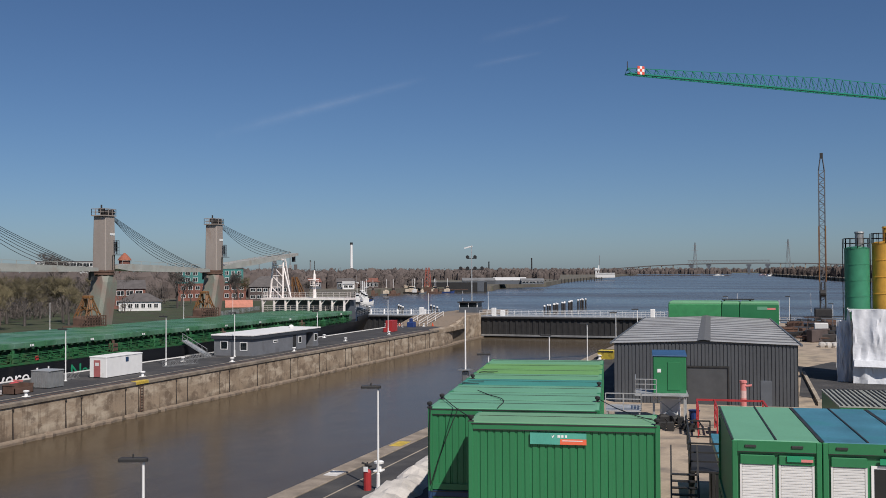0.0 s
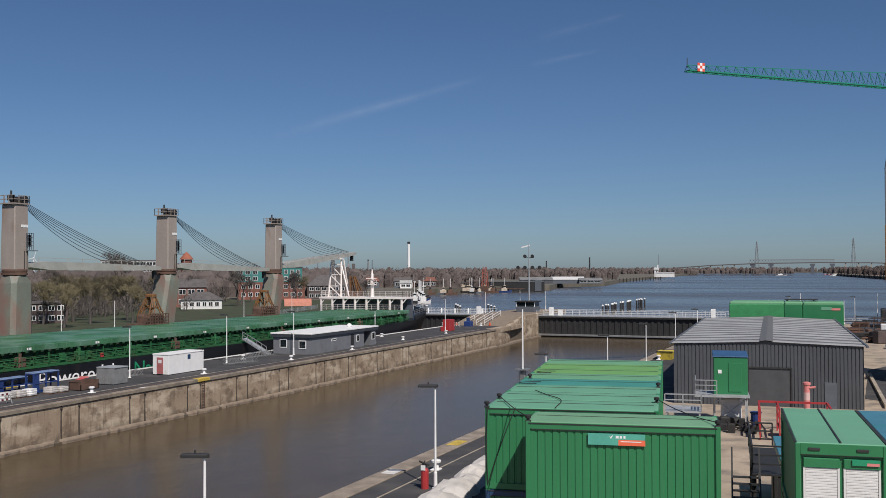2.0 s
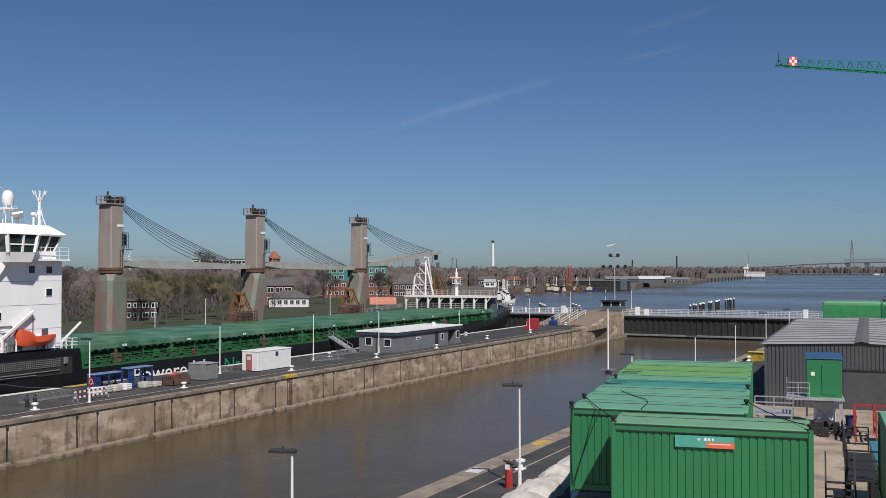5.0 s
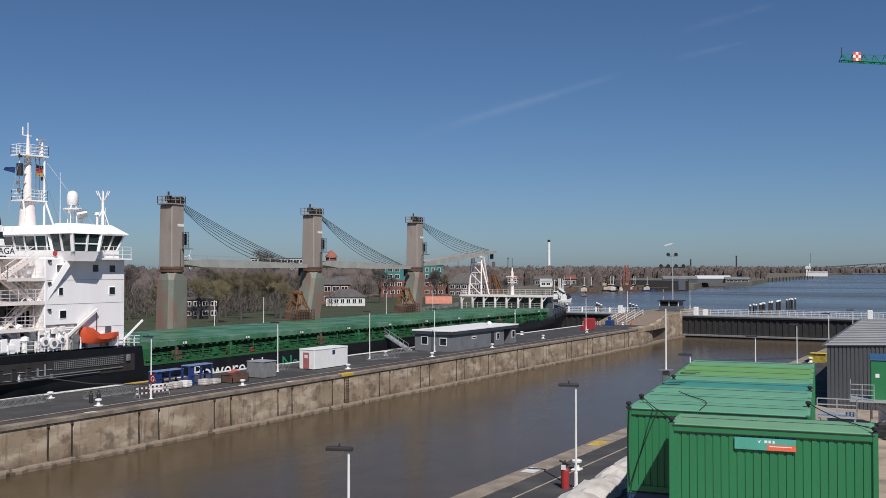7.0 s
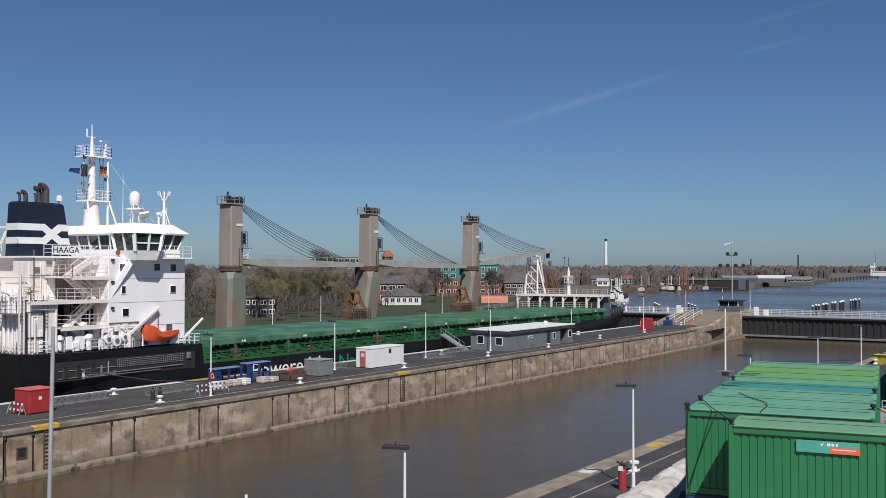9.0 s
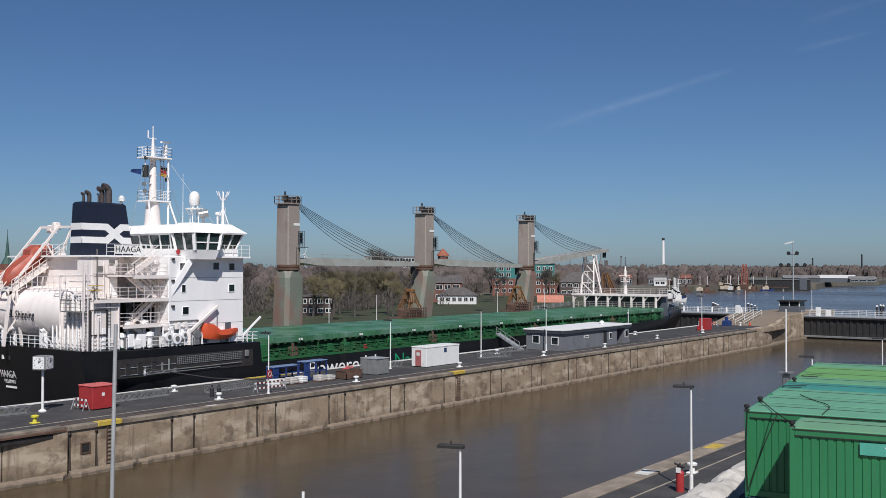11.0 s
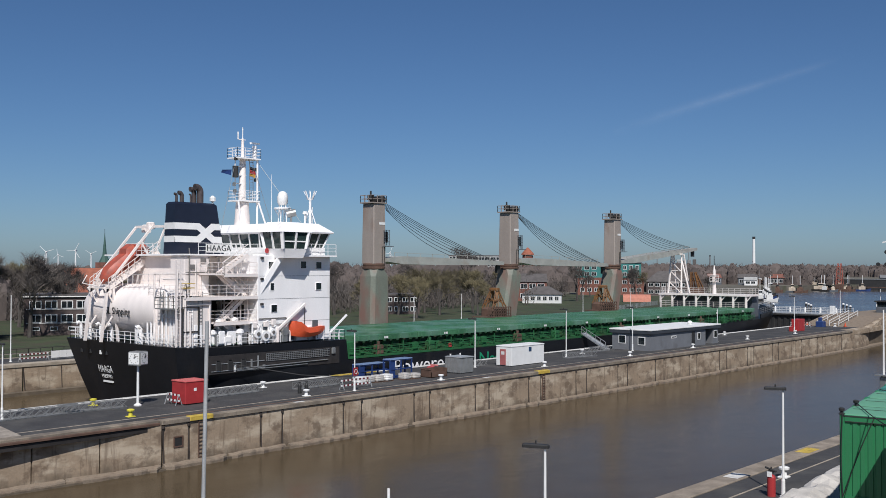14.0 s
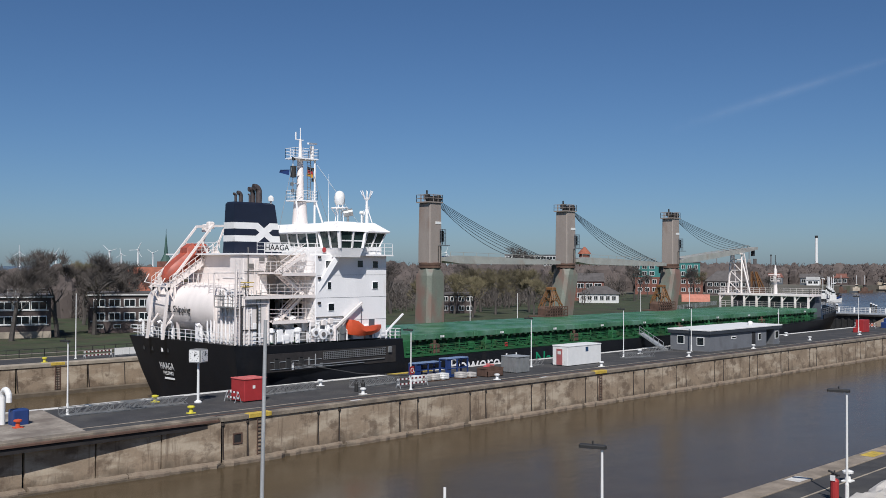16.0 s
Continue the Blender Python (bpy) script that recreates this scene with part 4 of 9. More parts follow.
# deck cranes
def deck_crane(y, lean, boom_end, label):
    x = -7.0
    c = part("deck_crane", Geo().rings([[(x + sx * a, y - lean + sy * b, 1.4) for sx, sy in ((-1, -0.7), (-0.7, -1), (0.7, -1), (1, -0.7), (1, 0.7), (0.7, 1), (-0.7, 1), (-1, 0.7))] for a, b in ((1.45, 1.75),)] +
                                       [[(x + sx * 1.45, y - lean + sy * 1.7, 3.4) for sx, sy in ((-1, -0.7), (-0.7, -1), (0.7, -1), (1, -0.7), (1, 0.7), (0.7, 1), (-0.7, 1), (-1, 0.7))],
                                        [(x + sx * 1.4, y + 0.1 + sy * 1.6, 9.6) for sx, sy in ((-1, -0.7), (-0.7, -1), (0.7, -1), (1, -0.7), (1, 0.7), (0.7, 1), (-0.7, 1), (-1, 0.7))],
                                        [(x + sx * 1.3, y + sy * 1.3, 10.5) for sx, sy in ((-1, -0.45), (-0.45, -1), (0.45, -1), (1, -0.45), (1, 0.45), (0.45, 1), (-0.45, 1), (-1, 0.45))]]), CRANE_LOW, ship, label)
    part("slewing_ring", Geo().lathe([(1.25, 10.5), (1.5, 10.6), (1.5, 10.85), (1.35, 10.9), (1.45, 11.0), (1.45, 11.25), (1.2, 11.3)], 24, (x, y, 0)), RUST, c)
    col = part("tower", Geo().rings([[(x + sx * h, y + sy * h, z) for sx, sy in ((-1, -0.9), (-0.9, -1), (0.9, -1), (1, -0.9), (1, 0.9), (0.9, 1), (-0.9, 1), (-1, 0.9))] for h, z in ((1.12, 11.25), (1.12, 14), (1.05, 18.9), (1.0, 19.05))]), CRANE, c, "grey-brown crane tower")
    part("name_plate", Geo().box(x + 1.07, x + 1.13, y - 0.1, y + 0.95, 16.3, 16.62), PLAIN_WHITE, col)
    cb = part("operator_cab", Geo().rail([(x + 1.12, y + 0.7, 13.6), (x + 1.6, y + 0.7, 13.6), (x + 1.6, y + 1.3, 13.6)], 2.0, 4, 0.3, 0.03).box(x + 1.05, x + 1.95, y + 0.6, y + 1.7, 13.45, 13.55), HUT_GREY, col, "dark railed operator platform")
    part("pane", Geo().box(x + 1.12, x + 1.35, y + 0.75, y + 1.2, 14.0, 15.4), GLASS, cb)
    part("access_ladder", Geo().beam((x + 1.25, y + 0.3, 11.3), (x + 1.25, y + 0.3, 13.5), 0.06).beam((x + 1.25, y + 0.7, 11.3), (x + 1.25, y + 0.7, 13.5), 0.06), DARK, col)
    part("top_platform", Geo().box(x - 1.2, x + 1.2, y - 1.4, y + 1.2, 19.05, 19.2).rail([(x - 1.15, y - 1.35, 19.2), (x + 1.15, y - 1.35, 19.2), (x + 1.15, y + 1.15, 19.2), (x - 1.15, y + 1.15, 19.2), (x - 1.15, y - 1.35, 19.2)], 0.9, 2, 0.9, 0.03), CRANE, col)
    for i in range(3):
        part("sheave", Geo().tube((x - 0.9 + i * 0.7, y + 0.9, 19.6), (x - 0.6 + i * 0.7, y + 0.9, 19.6), 0.5, n=14), DARK, col)
    part("lamp_post", Geo().tube((x, y - 0.6, 19.2), (x, y - 0.6, 20.7), 0.12).bbox(x - 0.35, x + 0.35, y - 0.95, y - 0.25, 19.5, 20.2, 0.08), DARK, col)
    ye, ze = boom_end
    b = part("boom", Geo(), BOOM, c, "pale grey box-girder boom laid in its rest")
    bg = Geo()
    d = (ye - y - 1.2)
    bot = []
    for f, w, t in ((0, 1.5, 0.5), (0.12, 1.4, 1.05), (0.45, 1.2, 1.0), (0.8, 0.9, 0.75), (1.0, 0.7, 0.5)):
        yy, z = y + 1.2 + f * d, 11.75 + f * (ze - 11.75)
        bot.append([(x - w, yy, z - t / 2), (x + w, yy, z - t / 2), (x + w, yy, z + t / 2), (x - w, yy, z + t / 2)])
    bg.rings(bot)
    b.data = meshed("boom", bg, BOOM)
    part("boom_walk", Geo().rail([(x + 1.3, y + 2.5, 12.15), (x + 1.0, y + 1.2 + 0.85 * d, 11.75 + 0.85 * (ze - 11.75) + 0.35)], 0.55, 1, 2.4, 0.025), BOOM, b)
    for k in range(7):
        xo = x - 0.9 + k * 0.3
        f = (1.0, 0.97, 0.93, 0.87, 0.8, 0.72, 0.63)[k]
        a, e = Vector((xo, y + 1.3, 20.0 - 0.29 * k)), Vector((xo, y + 1.2 + f * d, 11.75 + f * (ze - 11.75) + 0.35))
        pts = [a + (e - a) * i / 8 - Vector((0, 0, (0.55 + 0.09 * k) * (1 - (2 * i / 8 - 1) ** 2))) for i in range(9)]
        part("luffing_wire", Geo().path([tuple(p) for p in pts], 0.036, 5), DARK, b)
    part("hook_block", Geo().bbox(x - 0.3, x + 0.3, ye - 1.0, ye - 0.4, ze - 1.5, ze - 0.3, 0.1), DARK, b)
    return c


deck_crane(40.9, 0.0, (67.5, 11.4), "weathered pedestal of a deck crane, green-grey below")
deck_crane(69.6, 1.3, (96.5, 11.2), "weathered leaning pedestal of a deck crane, rust-stained")
deck_crane(98.9, 1.6, (128.8, 14.4), "weathered leaning pedestal of the foremost deck crane")


def grab(y, label):
    x = -5.3
    g = part("cargo_grab", Geo().bbox(x - 1.3, x + 1.3, y - 1.8, y + 1.6, 3.6, 5.0, 0.3), RUST, ship, label)
    part("grab_head", Geo().bbox(x - 0.7, x + 0.7, y - 0.5, y + 0.4, 7.4, 7.8, 0.1), YELLOW, g)
    for dx in (-1.0, 1.0):
        for a, b in (((-1.7, 4.8), (-0.3, 7.5)), ((1.5, 4.8), (0.25, 7.5)), ((-1.1, 4.8), (-0.1, 7.3)), ((0.9, 4.8), (0.1, 7.3)), ((-0.4, 4.8), (0.0, 7.3)), ((-1.2, 5.9), (1.0, 5.9)), ((-1.5, 5.2), (0.8, 6.4)), ((1.4, 5.2), (-0.7, 6.4))):
            part("grab_arm", Geo().beam((x + dx, y + a[0], a[1]), (x + dx * 0.5, y + b[0], b[1]), 0.14), YELLOW, g, "rusty yellow grab arm")
    part("rack", Geo().rail([(x + 1.5, y - 3.2, 3.6), (x + 1.5, y + 1.9, 3.6)], 1.4, 3, 0.6, 0.06).box(x - 1.4, x + 1.6, y - 3.4, y + 2.0, 3.56, 3.72), RUST, g)


grab(64.0, "yellow clamshell cargo grab parked on deck")
grab(93.2, "yellow clamshell cargo grab parked beside the crane")

# forecastle
fo = part("forecastle", Geo().box(-9.6, 8.2, 119.5, 124.5, 5.6, 5.95), CREAM, ship, "white steel forecastle platform on posts")
for i in range(8):
    x = -9.3 + i * 2.45
    part("post", Geo().bbox(x - 0.17, x + 0.17, 119.6, 119.95, 1.6, 5.6, 0.03).beam((x, 119.8, 4.6), (x + 0.9, 119.8, 5.6), 0.16), CREAM, fo)
part("forecastle_house", Geo().box(-8.5, 7.4, 123.4, 126, 1.8, 5.6), HUT_GREY, fo, "shaded steel bulkhead")
part("railing", Geo().rail([(-9.5, 124.4, 5.95), (-9.5, 119.6, 5.95), (8.1, 119.6, 5.95), (8.1, 124.4, 5.95)], 1.1, 3, 1.2, 0.02), CREAM, fo)
part("railing", Geo().rail([(-9.2, 119.4, 3.4), (7.8, 119.4, 3.4)], 1.1, 3, 1.2, 0.02), CREAM, fo)
wi = Geo()
for x in (-6, -1.5, 3.2):
    wi.bbox(x, x + 1.8, 120.6, 122.2, 1.8, 3.4, 0.2).tube((x, 121.4, 3.0), (x + 1.8, 121.4, 3.0), 0.8, n=12)
part("windlass", wi, HULL, fo)
rest = Geo()
for x in (-8.4, -5.6):
    rest.beam((x, 121.0, 5.9), (x + 0.25 * (-7 - x), 121.8, 13.3), 0.26)
    rest.beam((x, 124.4, 5.9), (x + 0.25 * (-7 - x), 122.6, 13.3), 0.22)
for z in (8.0, 10.2, 12.2):
    f = (z - 5.9) / 7.4 * 0.25
    xa, xb = -8.4 + 1.4 * f, -5.6 - 1.4 * f
    rest.beam((xa, 121.4, z), (xb, 121.4, z), 0.16).beam((xa, 121.4, z), (xb, 121.2, z - 2.1), 0.14)
rest.beam((-6.1, 121.8, 12.6), (-3.7, 120.6, 6.0), 0.22).beam((-8.4, 121.4, 13.3), (-5.6, 121.4, 13.3), 0.3)
part("boom_rest", rest, CREAM, ship, "white lattice boom rest")
fm = part("foremast", Geo().tube((0.6, 122, 5.9), (0.6, 122, 10.4), 0.34, 0.26, 12), CREAM, ship, "white foremast")
part("foremast_platform", Geo().box(0.0, 1.2, 121.3, 122.7, 8.2, 8.35).rail([(0.05, 121.3, 8.35), (1.15, 121.3, 8.35), (1.15, 122.7, 8.35)], 0.8, 2, 0.6, 0.03).tube((0.6, 122, 10.4), (0.6, 122, 11.2), 0.2, 0.08, 8).tube((-0.5, 121.6, 9.4), (1.7, 121.6, 9.4), 0.08), CREAM, fm)
part("foremast_aerial", Geo().tube((0.6, 122, 11.2), (0.6, 122, 13.0), 0.06), DARK, fm)
part("bulwark", Geo().rings([[(10.1, 121, 1.7), (10.1, 121, 2.5), (9.9, 121, 2.5), (9.9, 121, 1.7)], [(7.9, 131, 1.9), (8.0, 131, 2.8), (7.8, 131, 2.8), (7.7, 131, 1.9)], [(4.5, 138, 2.1), (4.65, 138, 3.1), (4.4, 138, 3.1), (4.3, 138, 2.1)], [(0.2, 143, 2.4), (0.2, 143.3, 3.4), (0.0, 143.1, 3.4), (0, 142.8, 2.4)]]), HULL, ship, "black bow bulwark")
sg = part("spare_grab", Geo().bbox(-5.2, -3.0, 123.2, 125.6, 5.95, 6.9, 0.2), RUST, ship, "rusty yellow grab parked on the forecastle")
for dx in (0.0, 1.6):
    for a, b in (((123.4, 6.8), (122.6, 9.9)), ((125.3, 6.8), (123.1, 9.9)), ((124.2, 6.8), (122.8, 9.7)), ((123.0, 8.3), (124.3, 8.3))):
        part("grab_arm", Geo().beam((-4.9 + dx, *a), (-4.5 + dx * 0.5, *b), 0.2), YELLOW, sg)
part("bow_railing", Geo().rail([(9.9, 121, 2.5), (7.9, 131, 2.8), (4.5, 138, 3.1), (0.1, 143.1, 3.4)], 1.0, 3, 1.5, 0.024), STEEL, ship)

# ---- superstructure ----
acc = part("accommodation_block", Geo().bbox(-10.0, 10.0, 8.8, 18.0, 3.6, 12.0, 0.08), WHITE, ship, "white accommodation block")


def port_window(parent, y, z, w=0.62, h=0.66, x=10.0):
    o = part("window", Geo().bbox(x - 0.02, x + 0.06, y - w / 2 - 0.05, y + w / 2 + 0.05, z - h / 2 - 0.05, z + h / 2 + 0.05, 0.02), WHITE, parent)
    part("pane", Geo().box(x + 0.061, x + 0.07, y - w / 2, y + w / 2, z - h / 2, z + h / 2), GLASS, o)


for y, z in ((16.4, 11.0), (16.4, 8.9), (10.75, 6.85), (10.5, 8.95), (10.4, 11.0), (14.4, 11.05)):
    port_window(acc, y, z, 0.66 if y != 10.5 else 0.4)
for z in (5.5, 7.75, 9.95):
    part("weld_seam", Geo().box(10.0, 10.012, 9, 17.9, z, z + 0.03), STEEL, acc)
# wheelhouse with raked windows
wh = part("wheelhouse", Geo().box(-10.3, 10.3, 12.6, 17.0, 12.0, 12.75), WHITE, ship, "white wheelhouse with raked windows all round")
part("wing_deck", Geo().box(-10.9, 10.9, 11.6, 18.1, 11.85, 12.0), WHITE, wh)
part("window_band", Geo().rings([[(-10.1, 12.7, 12.75), (10.1, 12.7, 12.75), (10.1, 16.8, 12.75), (-10.1, 16.8, 12.75)], [(-10.6, 12.3, 14.2), (10.6, 12.3, 14.2), (10.6, 17.3, 14.2), (-10.6, 17.3, 14.2)]]), BRIDGE_GLASS, wh, "dark raked bridge windows")
for i in range(14):
    x = -10.1 + i * 20.2 / 13
    part("mullion", Geo().beam((x, 12.66, 12.7), (x * 1.05, 12.26, 14.2), 0.14), WHITE, wh)
for i in range(5):
    yy = 12.7 + i * 4.1 / 4
    part("mullion", Geo().beam((10.14, yy, 12.7), (10.64, 12.3 + i * 5.0 / 4, 14.2), 0.14), WHITE, wh)
part("roof", Geo().rings([[(-10.9, 12.0, 14.15), (10.9, 12.0, 14.15), (10.9, 17.55, 14.15), (-10.9, 17.55, 14.15)], [(-10.9, 11.9, 14.3), (10.95, 11.9, 14.3), (10.95, 17.65, 14.3), (-10.9, 17.65, 14.3)], [(-9.6, 12.9, 15.2), (9.6, 12.9, 15.2), (9.6, 16.7, 15.2), (-9.6, 16.7, 15.2)]]), WHITE, wh, "white sloping wheelhouse roof")
# wing console on the corner
part("wing_console", Geo().rings([[(9.0, 10.7, 11.7), (11.3, 10.9, 11.7), (11.4, 13.2, 11.7), (9.0, 13.2, 11.7)], [(8.8, 10.4, 12.6), (11.5, 10.6, 12.6), (11.6, 13.5, 12.6), (8.8, 13.5, 12.6)]]), WHITE, wh)
wc = part("wing_glazing", Geo().rings([[(8.9, 10.5, 12.6), (11.4, 10.7, 12.6), (11.5, 13.4, 12.6), (8.9, 13.4, 12.6)], [(8.7, 10.2, 14.2), (11.6, 10.4, 14.2), (11.7, 13.6, 14.2), (8.7, 13.6, 14.2)]]), BRIDGE_GLASS, wh)
for a, b, w in (((11.45, 10.66, 12.6), (11.65, 10.36, 14.25), 0.3), ((11.5, 12.1, 12.6), (11.72, 12.1, 14.25), 0.16), ((11.55, 13.4, 12.6), (11.75, 13.6, 14.25), 0.25), ((8.9, 10.46, 12.6), (8.7, 10.16, 14.25), 0.25), ((10.2, 10.55, 12.6), (10.2, 10.25, 14.25), 0.16), ((11.5, 10.65, 13.3), (11.6, 13.5, 13.3), 0.12)):
    part("mullion", Geo().beam(a, b, w), WHITE, wc)
part("wing_roof", Geo().rings([[(8.5, 9.9, 14.2), (11.8, 10.1, 14.2), (11.9, 13.9, 14.2), (8.5, 13.9, 14.2)], [(8.6, 11.0, 15.2), (10.4, 11.2, 15.2), (10.4, 13.5, 15.2), (8.6, 13.5, 15.2)]]), WHITE, wh)
part("wing_railing", Geo().rail([(10.8, 13.7, 12.0), (10.85, 18.0, 12.0)], 1.1, 3, 1.0, 0.02).rail([(8.6, 11.7, 12.0), (-10, 11.7, 12.0)], 1.1, 3, 1.2, 0.02), WHITE, wh)
part("life_ring", Geo().tube((9.4, 10.3, 12.4), (9.4, 10.38, 12.4), 0.26, n=14), RED, wh)

# casing, stair tower and aft decks
cas = part("engine_casing", Geo().bbox(-5.0, 3.6, 4.0, 12.0, 3.6, 12.0, 0.08), CREAM, ship, "white engine casing below the funnel")
part("aft_house", Geo().bbox(4.6, 9.6, 0.9, 3.9, 3.6, 8.1, 0.08), CREAM, cas, "cream-white deckhouse at the stern quarter")
part("aft_house", Geo().bbox(-9.5, 3.6, 3.6, 8.8, 3.6, 6.0, 0.08), CREAM, cas)
for z, y0 in ((5.75, 3.9), (8.1, 0.9), (10.2, 5.0)):
    part("gallery_deck", Geo().box(3.6 if z < 9 else 5.9, 10.0, y0, 8.8, z - 0.14, z), CREAM, cas)
    part("gallery_rail", Geo().rail([(3.8 if z < 9 else 6.0, y0 + 0.05, z), (9.95, y0 + 0.05, z), (9.95, 8.75, z)], 1.05, 3, 0.9, 0.02), CREAM, cas)
    part("deck_edge", Geo().box(9.9, 10.05, y0, 8.8, z - 0.3, z), CREAM, cas)
part("casing_wall", Geo().bbox(3.6, 5.9, 3.4, 6.3, 8.1, 11.9, 0.06), CREAM, cas, "cream-white casing side below the funnel")
part("gallery_deck", Geo().box(3.6, 5.9, 6.3, 8.8, 10.06, 10.2), CREAM, cas)
part("top_deck", Geo().box(-8, 6.1, 3.2, 8.8, 11.9, 12.05).box(6.1, 8.1, 7.5, 8.8, 11.9, 12.05).box(-8, 9.2, 8.8, 12.2, 11.9, 12.05), WHITE, cas)
part("top_rail", Geo().rail([(-4, 3.3, 12.05), (1.6, 3.3, 12.05)], 1.05, 3, 0.9, 0.02), WHITE, cas)
part("top_rail", Geo().rail([(6.0, 4.9, 12.05), (6.0, 10.0, 12.05)], 1.05, 3, 0.9, 0.02), WHITE, cas)
for z0, ya, yb in ((3.7, 8.2, 5.2), (5.75, 5.4, 8.3), (8.1, 8.2, 5.4), (10.2, 5.4, 8.4)):
    z1 = {3.7: 5.75, 5.75: 8.1, 8.1: 10.2, 10.2: 12.0}[z0]
    s = Geo().beam((8.2, ya, z0), (8.2, yb, z1), 0.08, 0.3).beam((9.0, ya, z0), (9.0, yb, z1), 0.08, 0.3)
    for i in range(9):
        f = (i + 0.5) / 9
        s.box(8.2, 9.0, ya + (yb - ya) * f - 0.12, ya + (yb - ya) * f + 0.12, z0 + (z1 - z0) * f - 0.02, z0 + (z1 - z0) * f + 0.02)
    s.beam((9.05, ya, z0 + 1), (9.05, yb, z1 + 1), 0.06).beam((9.05, ya, z0 + 0.5), (9.05, yb, z1 + 0.5), 0.05)
    part("stair", s, CREAM, cas)
part("wing_brace", Geo().beam((9.8, 8.9, 8.2), (10.4, 11.2, 11.8), 0.3, 0.5), WHITE, ship)
# flat dark panels on the walls, painted as shade below the decks
part("opening", Geo().box(3.6, 3.7, 4.3, 8.7, 3.75, 5.55).box(3.6, 3.7, 4.3, 8.7, 6.0, 7.85), BLACK_AND_SHADE, cas, "dark panel standing for a shaded machinery recess")
part("opening", Geo().box(4.2, 9.2, 8.68, 8.79, 3.75, 5.5).box(4.6, 8.0, 8.68, 8.79, 6.0, 7.8), BLACK_AND_SHADE, acc, "dark panel standing for a shaded passage")
part("shaded_door", Geo().box(3.6, 3.66, 5.5, 6.4, 5.8, 7.8).box(3.6, 3.66, 5.5, 6.4, 8.15, 10.0), HUT_GREY, cas)
for x, y, z0, z1 in ((9.7, 1.0, 3.7, 9.2), (9.75, 1.5, 3.7, 6.5), (8.9, 0.7, 3.7, 10.5), (6.4, 0.7, 3.7, 7.6), (9.7, 3.6, 3.7, 8.0)):
    part("vent_pipe", Geo().tube((x, y, z0), (x, y, z1), 0.09, n=6), CREAM, cas)
part("vent_pipe", Geo().path([(5.2, 0.7, 3.7), (5.2, 0.7, 10.1), (5.4, 0.7, 10.2), (6.8, 0.9, 10.2), (6.8, 3.2, 10.2)], 0.08), CREAM, cas)
part("vent_pipe", Geo().path([(8.9, 0.7, 6.2), (6.4, 0.7, 6.2)], 0.07), CREAM, cas)
# fittings on the casing side and the stern house
PIPE_GREY = paint("pipe_grey", (0.16, 0.15, 0.14), 0.6, vary=0.2)
for y0, z0, z1, m in ((3.9, 8.1, 12.6, PIPE_GREY), (4.6, 8.1, 11.4, CREAM), (5.15, 8.2, 10.4, CREAM), (6.15, 8.1, 11.8, PIPE_GREY)):
    part("casing_pipe", Geo().path([(6.0, y0, z0), (6.0, y0, z1 - 0.3), (5.95, y0, z1)], 0.06), m, cas)
part("casing_pipe", Geo().path([(6.02, 3.5, 10.3), (6.02, 5.9, 10.3), (6.02, 6.0, 11.1)], 0.05), PIPE_GREY, cas)
part("casing_pipe", Geo().path([(9.72, 3.7, 7.4), (9.72, 1.2, 7.4), (9.72, 1.0, 9.6), (9.5, 1.0, 9.7), (6.2, 1.0, 9.7)], 0.08), CREAM, cas)
for y0, z0 in ((5.35, 8.15), (2.0, 3.75)):
    d = part("casing_door", Geo().bbox(5.9 if z0 > 8 else 9.6, (5.9 if z0 > 8 else 9.6) + 0.06, y0, y0 + 0.8, z0, z0 + 1.85, 0.02), WHITE, cas, "white steel door")
    part("door_seal", Geo().box((5.96 if z0 > 8 else 9.66), (5.97 if z0 > 8 else 9.67), y0 + 0.08, y0 + 0.72, z0 + 0.1, z0 + 0.13), PIPE_GREY, d)
for y0, z0 in ((4.0, 10.6), (5.2, 11.2)):
    part("vent_louvre", Geo().bbox(5.88, 6.0, y0, y0 + 0.6, z0, z0 + 0.45, 0.02), PIPE_GREY, cas, "grey vent louvre")
yl = part("valve_ladder", Geo().beam((9.75, 0.45, 3.7), (9.75, 0.45, 11.4), 0.09).beam((9.75, 0.0, 3.7), (9.75, 0.0, 11.4), 0.09), CREAM, cas, "tall caged ladder at the stern corner")
for k in range(24):
    part("rung", Geo().beam((9.75, 0.0, 3.9 + k * 0.31), (9.75, 0.45, 3.9 + k * 0.31), 0.04), CREAM, yl)
part("yellow_step", Geo().box(9.2, 9.9, 0.7, 1.9, 8.9, 8.98).box(9.2, 9.9, 0.7, 1.9, 9.3, 9.36), YELLOW_MARK, cas, "yellow grating step")
part("tank_top_rail", Geo().rail([(5.2, 1.2, 9.0), (-6.5, 1.2, 9.0)], 1.1, 2, 0.9, 0.025), CREAM, ship)
# gear in the open mooring deck
for y0, x0, w, z0, z1, m in ((7.6, 10.56, 0.18, 1.3, 2.2, STEEL), (8.4, 10.56, 0.1, 1.2, 2.5, GALV), (9.0, 10.56, 0.3, 1.25, 1.6, STEEL), (5.7, 10.5, 0.25, 1.2, 1.9, PLAIN_WHITE)):
    part("mooring_gear", Geo().bbox(x0 - 0.05, x0 + 0.06, y0, y0 + w, z0, z1, 0.02), m, ship)
for z0 in (1.35, 2.0):
    part("gallery_rail", Geo().path([(10.6, 3.2, z0), (10.6, 9.2, z0)], 0.025), GALV, ship)
part("mushroom_vent", Geo().lathe([(0.35, 3.6), (0.35, 5.3), (0.75, 5.35), (0.7, 5.8), (0.3, 6.0)], 14, (3.4, 1.6, 0)), WHITE, cas)
